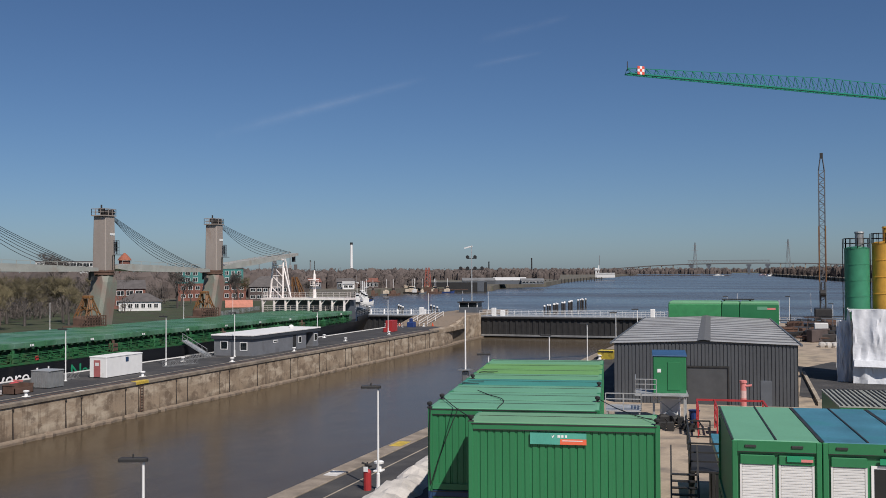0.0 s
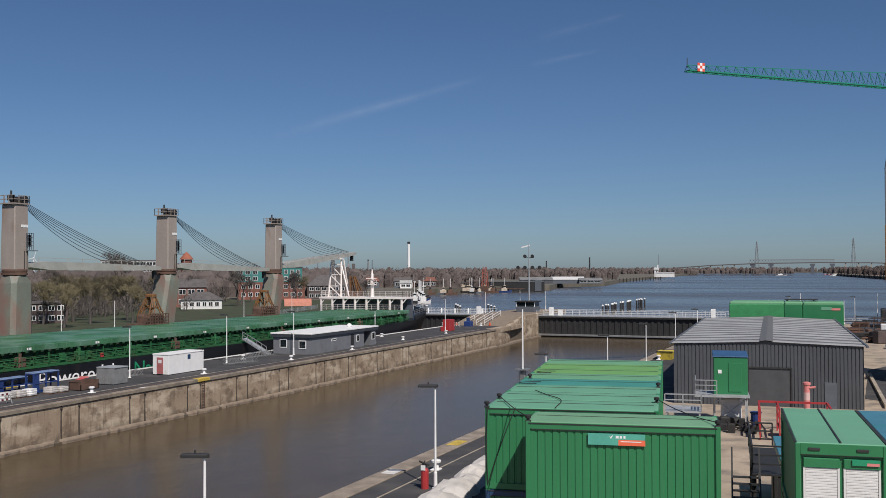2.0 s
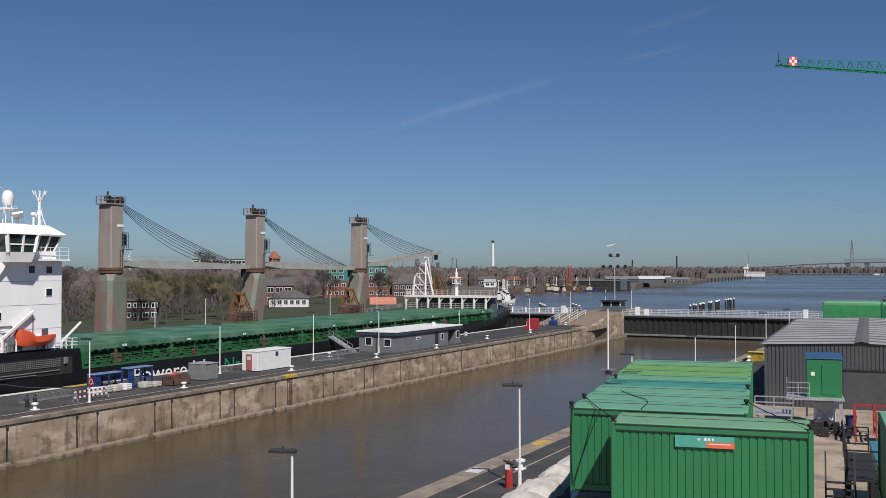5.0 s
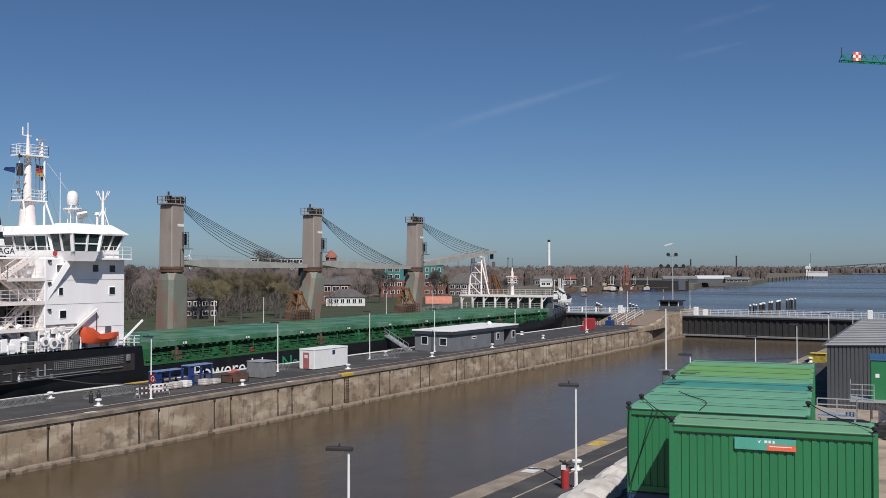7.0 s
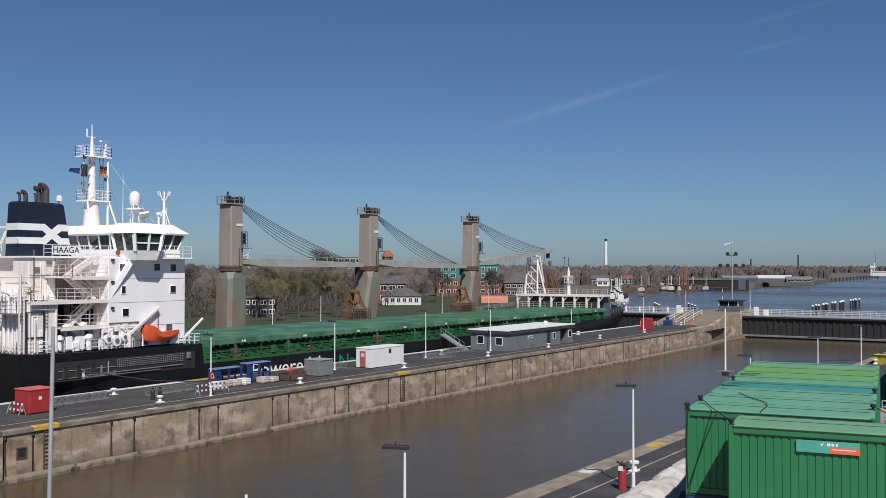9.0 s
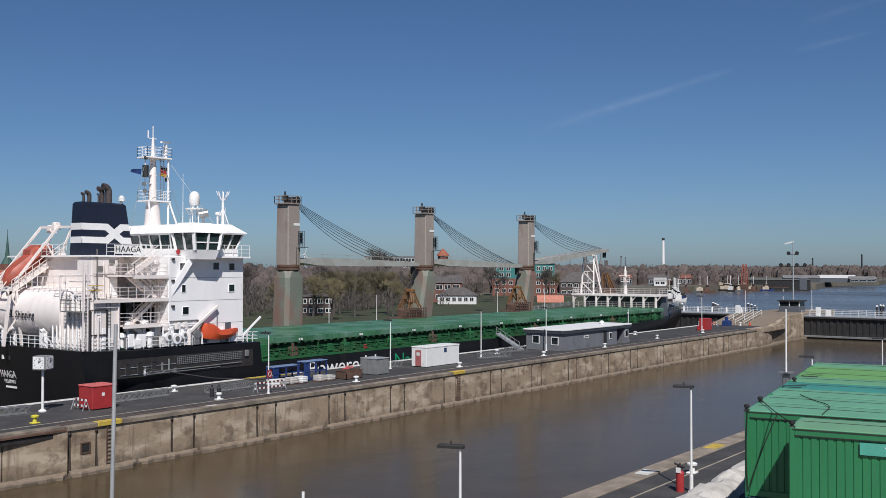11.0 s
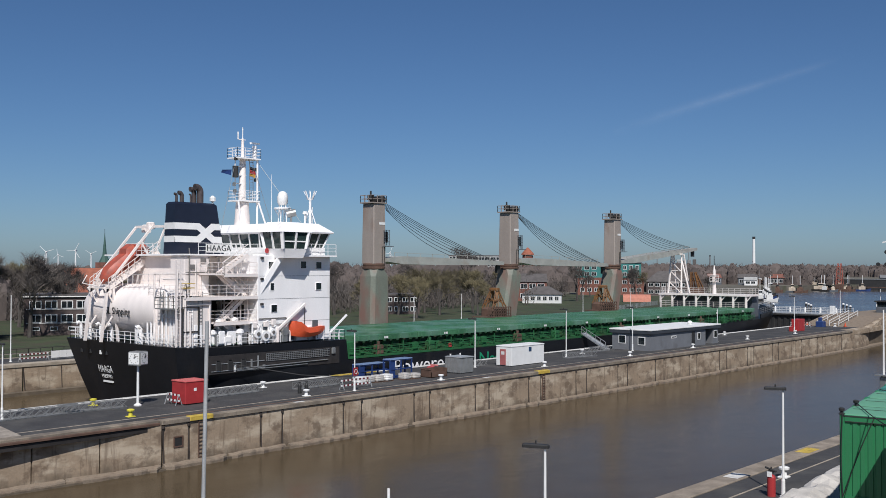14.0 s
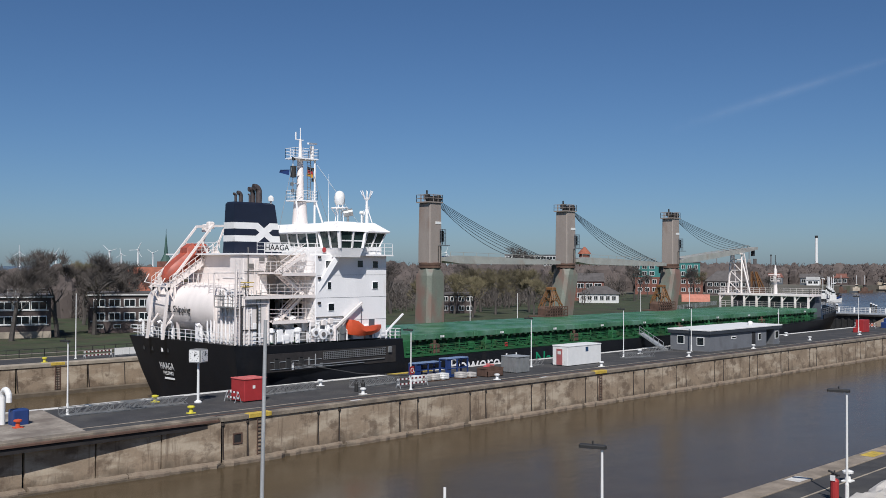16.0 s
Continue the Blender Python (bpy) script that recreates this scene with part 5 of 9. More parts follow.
part("stern_railing", Geo().rail([(10.0, 3.5, 3.6), (9.7, 0.8, 3.6), (9.0, 0.3, 3.65), (-9.2, 0.2, 3.65), (-9.9, 3, 3.65)], 1.05, 3, 1.0, 0.024), WHITE, ship)
mg = Geo()
for x, y, r in ((9.0, 9.6, 0.55), (9.0, 11.2, 0.7), (8.8, 8.0, 0.6), (9.0, 6.3, 0.5), (8.6, 10.3, 0.45)):
    mg.tube((x - 0.5, y, 4.4), (x + 0.5, y, 4.4), r, n=14).bbox(x - 0.5, x + 0.5, y - 0.45, y + 0.45, 3.6, 4.6 + r * 0.3, 0.1)
part("deck_machinery", mg, WHITE, ship, "white winches and tanks")
part("deck_machinery", Geo().bbox(8.4, 9.6, 4.6, 5.4, 3.6, 4.9, 0.1).bbox(8.6, 9.8, 13.4, 14.2, 3.6, 4.5, 0.1), STEEL, ship)
dv = part("davit", Geo().tube((10.3, 11.0, 3.6), (10.3, 11.0, 5.0), 0.16).beam((10.3, 11.0, 4.8), (10.35, 14.4, 7.2), 0.22), CREAM, ship, "pale davit arm")
part("davit_fall", Geo().tube((10.35, 14.3, 7.1), (10.35, 14.3, 4.8), 0.03), DARK, dv)
part("davit_ram", Geo().tube((10.3, 11.4, 4.2), (10.33, 12.6, 5.8), 0.08), STEEL, dv)
part("davit", Geo().tube((9.7, 18.2, 3.5), (9.7, 18.2, 4.2), 0.14).beam((9.7, 18.2, 4.1), (10.0, 20.3, 5.9), 0.16), WHITE, ship)
rb = Geo()
prof = [(12.6, 4.9, 0.28, 1.0), (12.9, 4.8, 0.6, 1.5), (13.7, 4.7, 0.75, 1.45), (14.5, 4.65, 0.75, 0.95), (15.5, 4.7, 0.65, 0.85), (16.5, 4.9, 0.3, 0.75), (17.1, 5.2, 0.06, 0.45)]
prof = [(y, z - 0.72, w, h) for y, z, w, h in prof]
rb.rings([[(10.15 - w, y, z + h * 0.45), (10.15 - w * 0.6, y, z), (10.15 + w * 0.6, y, z), (10.15 + w, y, z + h * 0.45), (10.15 + w * 0.7, y, z + h), (10.15 - w * 0.7, y, z + h)] for y, z, w, h in prof])
part("rescue_boat", rb, ORANGE, ship, "orange rescue boat under a cover", smooth=True)
for y0 in (13.2, 15.0):
    part("boat_cradle", Geo().box(9.2, 10.2, y0, y0 + 0.2, 3.6, 4.1), STEEL, ship)
part("boat_winch", Geo().bbox(10.0, 10.4, 11.5, 12.2, 3.6, 4.7, 0.08).tube((10.0, 11.9, 4.6), (10.45, 11.9, 4.6), 0.42, n=14), STEEL, ship)
for y0, z0, r in ((8.6, 4.5, 0.42), (9.5, 4.3, 0.5), (10.4, 4.6, 0.36)):
    wd = part("winch", Geo().tube((10.02, y0, z0), (10.42, y0, z0), r, n=16), WHITE, ship, "white mooring winch drum")
    part("winch_frame", Geo().bbox(10.02, 10.12, y0 - r - 0.12, y0 + r + 0.12, 3.6, z0 + 0.2, 0.04), CREAM, wd)
    part("winch_hub", Geo().tube((10.42, y0, z0), (10.5, y0, z0), r * 0.45, n=10), PIPE_GREY, wd)
for y0, z1 in ((8.05, 5.6), (9.05, 5.3), (9.95, 5.7), (10.9, 5.2), (12.6, 4.6), (16.0, 4.5)):
    part("deck_vent", Geo().path([(10.2, y0, 3.6), (10.2, y0, z1 - 0.2), (10.22, y0 - 0.1, z1), (10.25, y0 - 0.3, z1 - 0.05)], 0.09, 8), WHITE, ship)
for y0, z0 in ((8.3, 5.1), (9.7, 5.15), (10.6, 5.3)):
    part("valve_box", Geo().bbox(10.02, 10.3, y0 - 0.25, y0 + 0.25, z0, z0 + 0.5, 0.04), CREAM, ship)
part("side_pipe", Geo().path([(10.08, 8.9, 5.9), (10.08, 12.2, 5.9), (10.08, 12.4, 5.4)], 0.06), PIPE_GREY, ship)
part("side_railing", Geo().rail([(10.3, 4, 3.6), (10.35, 11.3, 3.55)], 1.0, 3, 0.9, 0.02), WHITE, ship)
part("side_railing", Geo().rail([(10.3, 16.9, 3.5), (10.3, 19.7, 3.4), (6, 19.7, 3.4)], 1.0, 3, 0.8, 0.02), WHITE, ship)

# clutter of the working decks; dark pieces stand for the shadows among it
random.seed(31)
for i in range(30):
    y = 4.2 + i * 0.46
    k = i % 6
    x = 9.3 + 0.5 * random.random()
    if k == 0:
        part("vent_cowl", Geo().lathe([(0.22, 3.6), (0.22, 4.6), (0.4, 4.65), (0.38, 4.95), (0.15, 5.05)], 10, (x, y, 0)), WHITE, ship)
    elif k == 1:
        part("winch_drum", Geo().tube((x - 0.3, y, 4.25), (x + 0.25, y, 4.25), 0.36, n=12).box(x - 0.4, x - 0.3, y - 0.42, y + 0.42, 3.6, 4.7).box(x + 0.25, x + 0.33, y - 0.42, y + 0.42, 3.6, 4.7), STEEL if i % 4 else BLACK_AND_SHADE, ship)
    elif k == 2:
        part("valve_stand", Geo().tube((x, y, 3.6), (x, y, 4.7), 0.07, n=6).tube((x - 0.18, y, 4.6), (x + 0.18, y, 4.6), 0.05, n=6), BLACK_AND_SHADE, ship)
    elif k == 3:
        part("locker", Geo().bbox(x - 0.3, x + 0.2, y - 0.35, y + 0.35, 3.6, random.uniform(4.3, 5.0), 0.04), WHITE if i % 2 else HUT_GREY, ship)
    elif k == 4:
        part("deck_pipe", Geo().path([(x, y - 0.4, 3.6), (x, y - 0.4, 4.9), (x - 0.8, y - 0.4, 5.1)], 0.07, 6), GALV, ship)
for y0, z0 in ((9.4, 3.7), (12.6, 3.7), (15.6, 3.7)):
    part("steel_door", Geo().bbox(10.0, 10.05, y0, y0 + 0.75, z0, z0 + 1.8, 0.03), HUT_GREY, acc)
for z in (6.0, 8.4, 10.4):
    part("lamp", Geo().bbox(9.95, 10.2, 9.1, 9.4, z + 1.2, z + 1.4, 0.03), BLACK_AND_SHADE, acc)
part("pipe_run", Geo().path([(10.08, 9.3, 5.35), (10.08, 13.4, 5.35), (10.08, 13.5, 4.4)], 0.05, 6), GALV, acc)
for i, (x, y) in enumerate(((9.64, 1.6), (9.64, 2.6), (8.0, 0.86), (6.2, 0.86))):
    f = Geo()
    ax, ay = (0.0, 0.22) if i < 2 else (0.22, 0.0)
    f.beam((x + ax, y + ay, 3.6), (x + ax, y + ay, 8.6), 0.05).beam((x - ax, y - ay, 3.6), (x - ax, y - ay, 8.6), 0.05)
    for k in range(16):
        f.beam((x - ax, y - ay, 3.8 + k * 0.3), (x + ax, y + ay, 3.8 + k * 0.3), 0.035)
    part("wall_ladder", f, STEEL if i % 2 else WHITE, cas)
part("pipe_frame", Geo().path([(9.72, 0.7, 3.7), (9.72, 0.7, 7.2), (9.72, 2.4, 7.2), (9.72, 2.4, 3.7)], 0.09, 6).path([(9.72, 0.7, 5.0), (9.72, 2.4, 5.0)], 0.07, 6), BLACK_AND_SHADE, cas, "dark pipe frame")
part("valve_platform", Geo().box(6.5, 9.5, -0.1, 0.85, 7.0, 7.1).rail([(6.5, -0.1, 7.1), (9.5, -0.1, 7.1), (9.5, 0.8, 7.1)], 1.0, 3, 0.7, 0.02), STEEL, cas)
pv = Geo()
for i in range(9):
    x, z1 = 4.0 + i * 0.62, random.uniform(5.0, 8.6)
    pv.tube((x, 0.75, 3.7), (x, 0.75, z1), random.uniform(0.04, 0.09), n=6).path([(x, 0.75, z1), (x + random.uniform(-0.5, 0.5), 0.8, z1 + 0.15), (x, 1.6, z1 + 0.2)], 0.05, 6)
part("tank_piping", pv, WHITE, ship, kind="stuff")
for x in (-8.2, -6.4, -4.4, -2.4, 2.8):
    part("stern_vent", Geo().path([(x, 0.8, 3.6), (x, 0.8, 5.0), (x, 0.55, 5.25), (x, 0.3, 5.1)], 0.16, 8), WHITE, ship)

# funnel
fx0, fx1 = 1.8, 3.7
fun = part("funnel", Geo().rings([[(fx0, 3.8, 12.05), (fx1, 3.8, 12.05), (fx1, 9.5, 12.05), (fx0, 9.5, 12.05)], [(fx0 + 0.1, 4.0, 16.9), (fx1 - 0.3, 4.0, 16.9), (fx1 - 0.3, 8.8, 16.9), (fx0 + 0.1, 8.8, 16.9)], [(fx0 + 0.2, 4.2, 17.1), (fx1 - 0.5, 4.2, 17.1), (fx1 - 0.5, 8.6, 17.1), (fx0 + 0.2, 8.6, 17.1)]]), paint("funnel_blue", (0.010, 0.014, 0.030), 0.45), ship, "dark blue funnel with a white crossed band")
fz = lambda z: fx1 - 0.3 * (z - 12.05) / 4.85 + 0.03
strip = Geo()


def band(pts, lift=0.0):
    n = len(pts)
    strip.add([(fz(z) + lift, y, z) for y, z in pts] + [(fz(z) - 0.06, y, z) for y, z in pts], [tuple(range(n))] + [(i, (i + 1) % n, n + (i + 1) % n, n + i) for i in range(n)])


band([(3.95, 14.45), (6.4, 14.45), (8.1, 13.2), (9.3, 13.2), (9.25, 13.8), (8.4, 13.8), (6.7, 15.08), (3.95, 15.08)])
band([(3.9, 13.2), (6.7, 13.2), (8.4, 14.45), (9.15, 14.45), (9.05, 15.08), (8.1, 15.08), (6.4, 13.8), (3.9, 13.8)], 0.012)
part("white_band", strip, PLAIN_WHITE, fun, "white crossed band")
part("aft_band", Geo().box(fx0, fx1 - 0.1, 3.83, 3.95, 13.2, 13.8).box(fx0, fx1 - 0.15, 3.88, 4.0, 14.45, 15.08), PLAIN_WHITE, fun)
for x, y, r, h in ((2.9, 7.2, 0.4, 1.4), (2.3, 6.9, 0.3, 1.3), (2.9, 5.1, 0.25, 0.8), (2.6, 4.7, 0.16, 0.8), (2.9, 6.1, 0.1, 0.9)):
    h *= 0.8
    r *= 0.82
    bend = [(x, y - r * 1.5 * (1 - math.cos(k * math.pi / 12)), 17.05 + h + r * 1.5 * math.sin(k * math.pi / 12)) for k in range(8)]
    e = Geo().path([(x, y, 17.0), (x, y, 17.0 + h * 0.6), *bend], r, 14)
    part("exhaust_pipe", e, EXHAUST, fun, "sooty exhaust pipe", smooth=True)
nb = part("name_board", Geo().box(6.03, 6.11, 5.7, 8.6, 12.2, 13.0), PLAIN_WHITE, ship, "white ship's name board on the rail")
lettering("HAAGA", 0.82, HULL, nb, Matrix(((0, 0, 1, 6.12), (1, 0, 0, 7.15), (0, 1, 0, 12.6), (0, 0, 0, 1))), "black ship's name")

# masts and aerials
ma = part("main_mast", Geo().lathe([(0.85, 15.1), (0.68, 17.6), (0.42, 17.8), (0.32, 22.2), (0.2, 22.4), (0.13, 24.4)], 16, (0, 14.5, 0)), CREAM, ship, "white radar mast with platforms", smooth=True)
ml2 = part("mast_ladder", Geo().beam((0.62, 15.0, 17.8), (0.55, 15.0, 22.2), 0.05).beam((0.62, 15.45, 17.8), (0.55, 15.45, 22.2), 0.05), STEEL, ma, "grey mast ladder")
for k in range(14):
    part("rung", Geo().beam((0.6, 15.0, 18.0 + k * 0.3), (0.6, 15.45, 18.0 + k * 0.3), 0.04), STEEL, ml2)
for a, b in (((0.4, 13.2, 21.6), (3.4, 8.8, 12.4)), ((0.4, 16.2, 22.0), (4.6, 19.0, 15.2)), ((0.5, 15.4, 22.0), (1.6, 17.2, 15.2))):
    part("stay_wire", Geo().tube(a, b, 0.022, n=5), STEEL, ma)
for y0, z0 in ((13.2, 18.6), (13.1, 19.3), (15.9, 19.9), (15.8, 21.0), (13.3, 22.0)):
    part("mast_lamp", Geo().bbox(0.3, 0.6, y0 - 0.14, y0 + 0.14, z0, z0 + 0.36, 0.04), DARK if z0 > 19.5 else STEEL, ma)
for z, w in ((17.7, 1.5), (22.2, 1.6)):
    part("mast_platform", Geo().box(-0.9, 0.9, 14.8 - w, 14.8 + w * 0.9, z, z + 0.14).rail([(0.85, 14.8 - w, z + 0.14), (0.85, 14.8 + w * 0.9, z + 0.14), (-0.85, 14.8 + w * 0.9, z + 0.14), (-0.85, 14.8 - w, z + 0.14), (0.85, 14.8 - w, z + 0.14)], 1.0, 3, 1.0, 0.02), WHITE, ma)
part("mast_leg", Geo().tube((0.6, 16.0, 15.2), (0.6, 16.0, 22.2), 0.11).tube((1.0, 13.6, 15.2), (0.8, 13.4, 17.7), 0.1).tube((1.0, 16.9, 15.2), (0.8, 16.0, 17.7), 0.1), WHITE, ma)
ym = Geo()
for z in (19.6, 20.5, 21.4):
    ym.beam((0.2, 13.3, z), (0.2, 14.8, z), 0.1)
part("yard_arm", ym.tube((0.2, 13.4, 18.4), (0.2, 13.4, 22.2), 0.05), WHITE, ma)
part("signal_shape", Geo().tube((0.4, 13.3, 20.2), (0.4, 13.3, 21.4), 0.32, n=12), DARK, ma, "black day signal")
rd = part("radar", Geo().tube((0.6, 15.6, 22.3), (0.6, 15.6, 23.7), 0.22, n=10), WHITE, ma, "white radar scanner")
part("scanner", Geo().beam((1.5, 14.4, 23.8), (-0.3, 16.9, 24.1), 0.2, 0.18), WHITE, rd)
part("mast_lights", Geo().tube((0, 14.5, 24.4), (0, 14.5, 25.6), 0.05).beam((0, 13.9, 24.3), (0, 14.9, 24.3), 0.08).tube((0, 13.9, 24.3), (0, 13.9, 25.1), 0.07), WHITE, ma)
fl = part("flag", Geo().add([(0.5, 15.05, 21.5), (0.62, 15.7, 21.25), (0.62, 15.75, 20.93), (0.5, 15.05, 21.15)], [(0, 1, 2, 3)]), HULL, ma, "black, red and gold courtesy flag")
part("red_stripe", Geo().add([(0.5, 15.05, 21.15), (0.62, 15.75, 20.93), (0.64, 15.75, 20.6), (0.5, 15.0, 20.8)], [(0, 1, 2, 3)]), RED, fl)
part("gold_stripe", Geo().add([(0.5, 15.0, 20.8), (0.64, 15.75, 20.6), (0.64, 15.7, 20.25), (0.5, 14.95, 20.45)], [(0, 1, 2, 3)]), SILO_YELLOW, fl)
part("flag", Geo().add([(0.3, 12.9, 21.0), (0.3, 11.7, 20.9), (0.2, 11.6, 20.6), (0.3, 12.8, 20.4)], [(0, 1, 2, 3)]), BLUE, ma, "blue and white flag")
dm = part("satellite_dome", Geo().lathe([(0.42, 17.35), (0.55, 17.6), (0.56, 18.2), (0.47, 18.55), (0.28, 18.75), (0.05, 18.82)], 16, (3.6, 17.0, 0)), PLAIN_WHITE, ship, "white satellite dome on a lattice stand", smooth=True)
dl = Geo()
for a in range(4):
    c, s = math.cos(a * 1.57 + 0.5), math.sin(a * 1.57 + 0.5)
    dl.beam((3.6 + c * 0.5, 17 + s * 0.5, 15.2), (3.6 + c * 0.35, 17 + s * 0.35, 17.4), 0.08).beam((3.6 + c * 0.9, 17 + s * 0.9, 16.9), (3.6 + c * 0.4, 17 + s * 0.4, 16.2), 0.07)
part("dome_stand", dl.lathe([(0.9, 16.9), (0.95, 17.0), (0.9, 17.05)], 12, (3.6, 17, 0)), WHITE, dm)
an = part("aerial_mast", Geo().tube((8.0, 17.0, 15.1), (8.0, 17.0, 18.0), 0.16, 0.12), WHITE, ship, "white aerial mast with a basket top")
ag = Geo().beam((8.6, 17.3, 15.1), (8.0, 17.0, 17.0), 0.08).beam((7.5, 16.6, 15.1), (8.0, 17.0, 17.0), 0.08)
for a in range(8):
    c, s = math.cos(a * 0.785), math.sin(a * 0.785)
    ag.beam((8.0 + c * 0.25, 17.0 + s * 0.25, 17.7), (8.0 + c * 0.65, 17.0 + s * 0.65, 18.6), 0.06)
part("basket", ag, WHITE, an)
part("whip_aerial", Geo().tube((3.0, 16.0, 15.2), (3.0, 16.0, 20.6), 0.04, 0.015).tube((7.5, 17, 15.2), (7.5, 17, 16.6), 0.03).tube((8.0, 17.3, 15.2), (8.0, 17.3, 17.0), 0.03), WHITE, ship)
part("searchlight", Geo().tube((6.9, 15.4, 15.2), (6.9, 15.4, 16.0), 0.12).tube((6.6, 15.1, 16.2), (7.2, 15.8, 16.4), 0.38, n=12), STEEL, ship)
part("small_dome", Geo().lathe([(0.1, 15.2), (0.1, 16.2), (0.28, 16.25), (0.2, 16.5)], 10, (7.9, 16.4, 0)), PLAIN_WHITE, ship)
part("small_dome", Geo().lathe([(0.1, 17.0), (0.1, 17.3), (0.3, 17.35), (0.3, 17.7), (0.1, 17.9)], 10, (3.0, 8.6, 0)), PLAIN_WHITE, ship)

# gas tank and free-fall boat at the stern
tk = Geo()
prof = [(-8.9, 0.4), (-8.7, 1.2), (-8.1, 1.9), (-7.2, 2.35), (-6.2, 2.45), (4.6, 2.45), (5.2, 2.3), (5.6, 1.6)]
tk.rings([[(x, 2.9 + r * math.cos(a * math.pi / 12), 6.7 + r * math.sin(a * math.pi / 12)) for a in range(24)] for x, r in prof])
tank = part("gas_tank", tk, CREAM, ship, "white horizontal gas fuel tank lettered on its side", smooth=True)
lettering("ESL Shipping", 0.95, HULL, tank, Matrix(((1, 0, 0, -0.9), (0, 0, -1, 0.40), (0, 1, 0, 6.55), (0, 0, 0, 1))), "dark lettering")
for x in (-7.6, 1.6):
    part("saddle", Geo().box(x, x + 0.6, 0.9, 4.8, 3.6, 5.6), WHITE, tank)
ramp = part("launch_ramp", Geo(), WHITE, ship, "white launching ramp of the free-fall lifeboat")
rg = Geo()
P0, P1 = Vector((-3.35, -0.3, 8.5)), Vector((-3.35, 5.6, 12.3))
for x in (-1.5, 1.5):
    rg.beam(P0 + Vector((x, 0, 0)), P1 + Vector((x, 0, 0)), 0.24, 0.5)
    xx = P0.x + x
    rg.beam((xx, -0.6, 3.6), P0 + Vector((x, 0.3, 0.2)), 0.24).beam((xx, 1.2, 3.6), (xx, 0.6, 8.9), 0.22).beam((xx, 4.9, 9.0), P1 + Vector((x, -0.3, 0)), 0.26)
    rg.beam((xx, -0.6, 4.4), (xx, 1.0, 6.6), 0.12).beam((xx, 1.1, 6.4), (xx, 0.0, 8.4), 0.12)
    rg.beam((xx, 0.5, 9.6), (xx, 4.9, 14.85), 0.2).beam((xx, 0.5, 9.6), (xx, 0.9, 9.0), 0.22).beam((xx, 4.9, 14.85), (xx, 6.9, 14.9), 0.24).beam((xx, 6.3, 14.7), (xx, 5.2, 12.2), 0.16).beam((xx, 3.6, 13.3), (xx, 4.5, 11.8), 0.14)
    for i in range(14):
        c = P0 + (P1 - P0) * (i + 0.5) / 14 + Vector((x, 0, 0.42))
        rg.box(c.x - 0.16, c.x + 0.16, c.y - 0.09, c.y + 0.09, c.z - 0.2, c.z + 0.04)
for i in range(7):
    c = P0 + (P1 - P0) * (i + 0.5) / 7
    rg.beam(c + Vector((-1.5, 0, 0)), c + Vector((1.5, 0, 0)), 0.16)
rg.beam((P0.x - 1.5, 4.9, 14.85), (P0.x + 1.5, 4.9, 14.85), 0.24).bbox(-4.6, -3.9, 5.3, 6.1, 14.3, 15.1, 0.1).bbox(-2.6, -2.0, 4.6, 5.3, 14.6, 15.3, 0.1)
rg.rail([P0 + Vector((1.75, 0.3, 0.3)), P1 + Vector((1.75, 0, 0.3))], 0.9, 2, 0.9, 0.025)
rg.rail([P0 + Vector((-1.75, 0.3, 0.3)), P1 + Vector((-1.75, 0, 0.3))], 0.9, 2, 0.9, 0.025)
rg.path([(-4.9, -0.4, 10.0), (-4.9, -0.9, 9.2), (-1.8, -0.9, 8.9), (-1.8, -0.4, 9.6)], 0.05)
ramp.data = meshed("launch_ramp", rg, CREAM)
lb = Geo()
dvec = (P1 - P0).normalized()
nvec = Vector((0, -dvec.z, dvec.y))
prof = [(0.9, 0.15, 0.25), (1.3, 0.65, 0.7), (2.1, 1.0, 1.1), (3.4, 1.15, 1.25), (4.3, 1.15, 1.3), (4.6, 1.05, 1.7), (5.5, 1.0, 1.7), (5.8, 1.0, 1.35), (6.4, 0.9, 1.2), (6.8, 0.6, 0.8)]
lb.rings([[P0 + dvec * s + Vector((w * cx, 0, 0)) + nvec * (0.2 + h * cz) for cx, cz in ((-0.5, 0), (0.5, 0), (1, 0.35), (0.97, 0.6), (0.6, 1), (-0.6, 1), (-0.97, 0.6), (-1, 0.35))] for s, w, h in prof])
part("free_fall_lifeboat", lb, paint("lifeboat_red", (0.40, 0.085, 0.045), 0.5, vary=0.2, dirt=(0.28, 0.09, 0.06), dirt_at=0.55), ship, "orange enclosed free-fall lifeboat", smooth=True)
gw = Geo().beam((10.4, 63.6, 1.9), (15.4, 61.6, 0.15), 0.8, 0.16).rail([(10.4, 63.2, 1.95), (15.4, 61.2, 0.2)], 0.9, 2, 1.2, 0.025)
part("gangway", gw, GALV, ship, "aluminium gangway lowered to the quay")
ml = Geo().path([(10.5, 5.5, 1.9), (14.5, 10.4, 0.8), (18.0, 15.5, 0.45)], 0.045)
part("mooring_line", ml, DARK, ship)

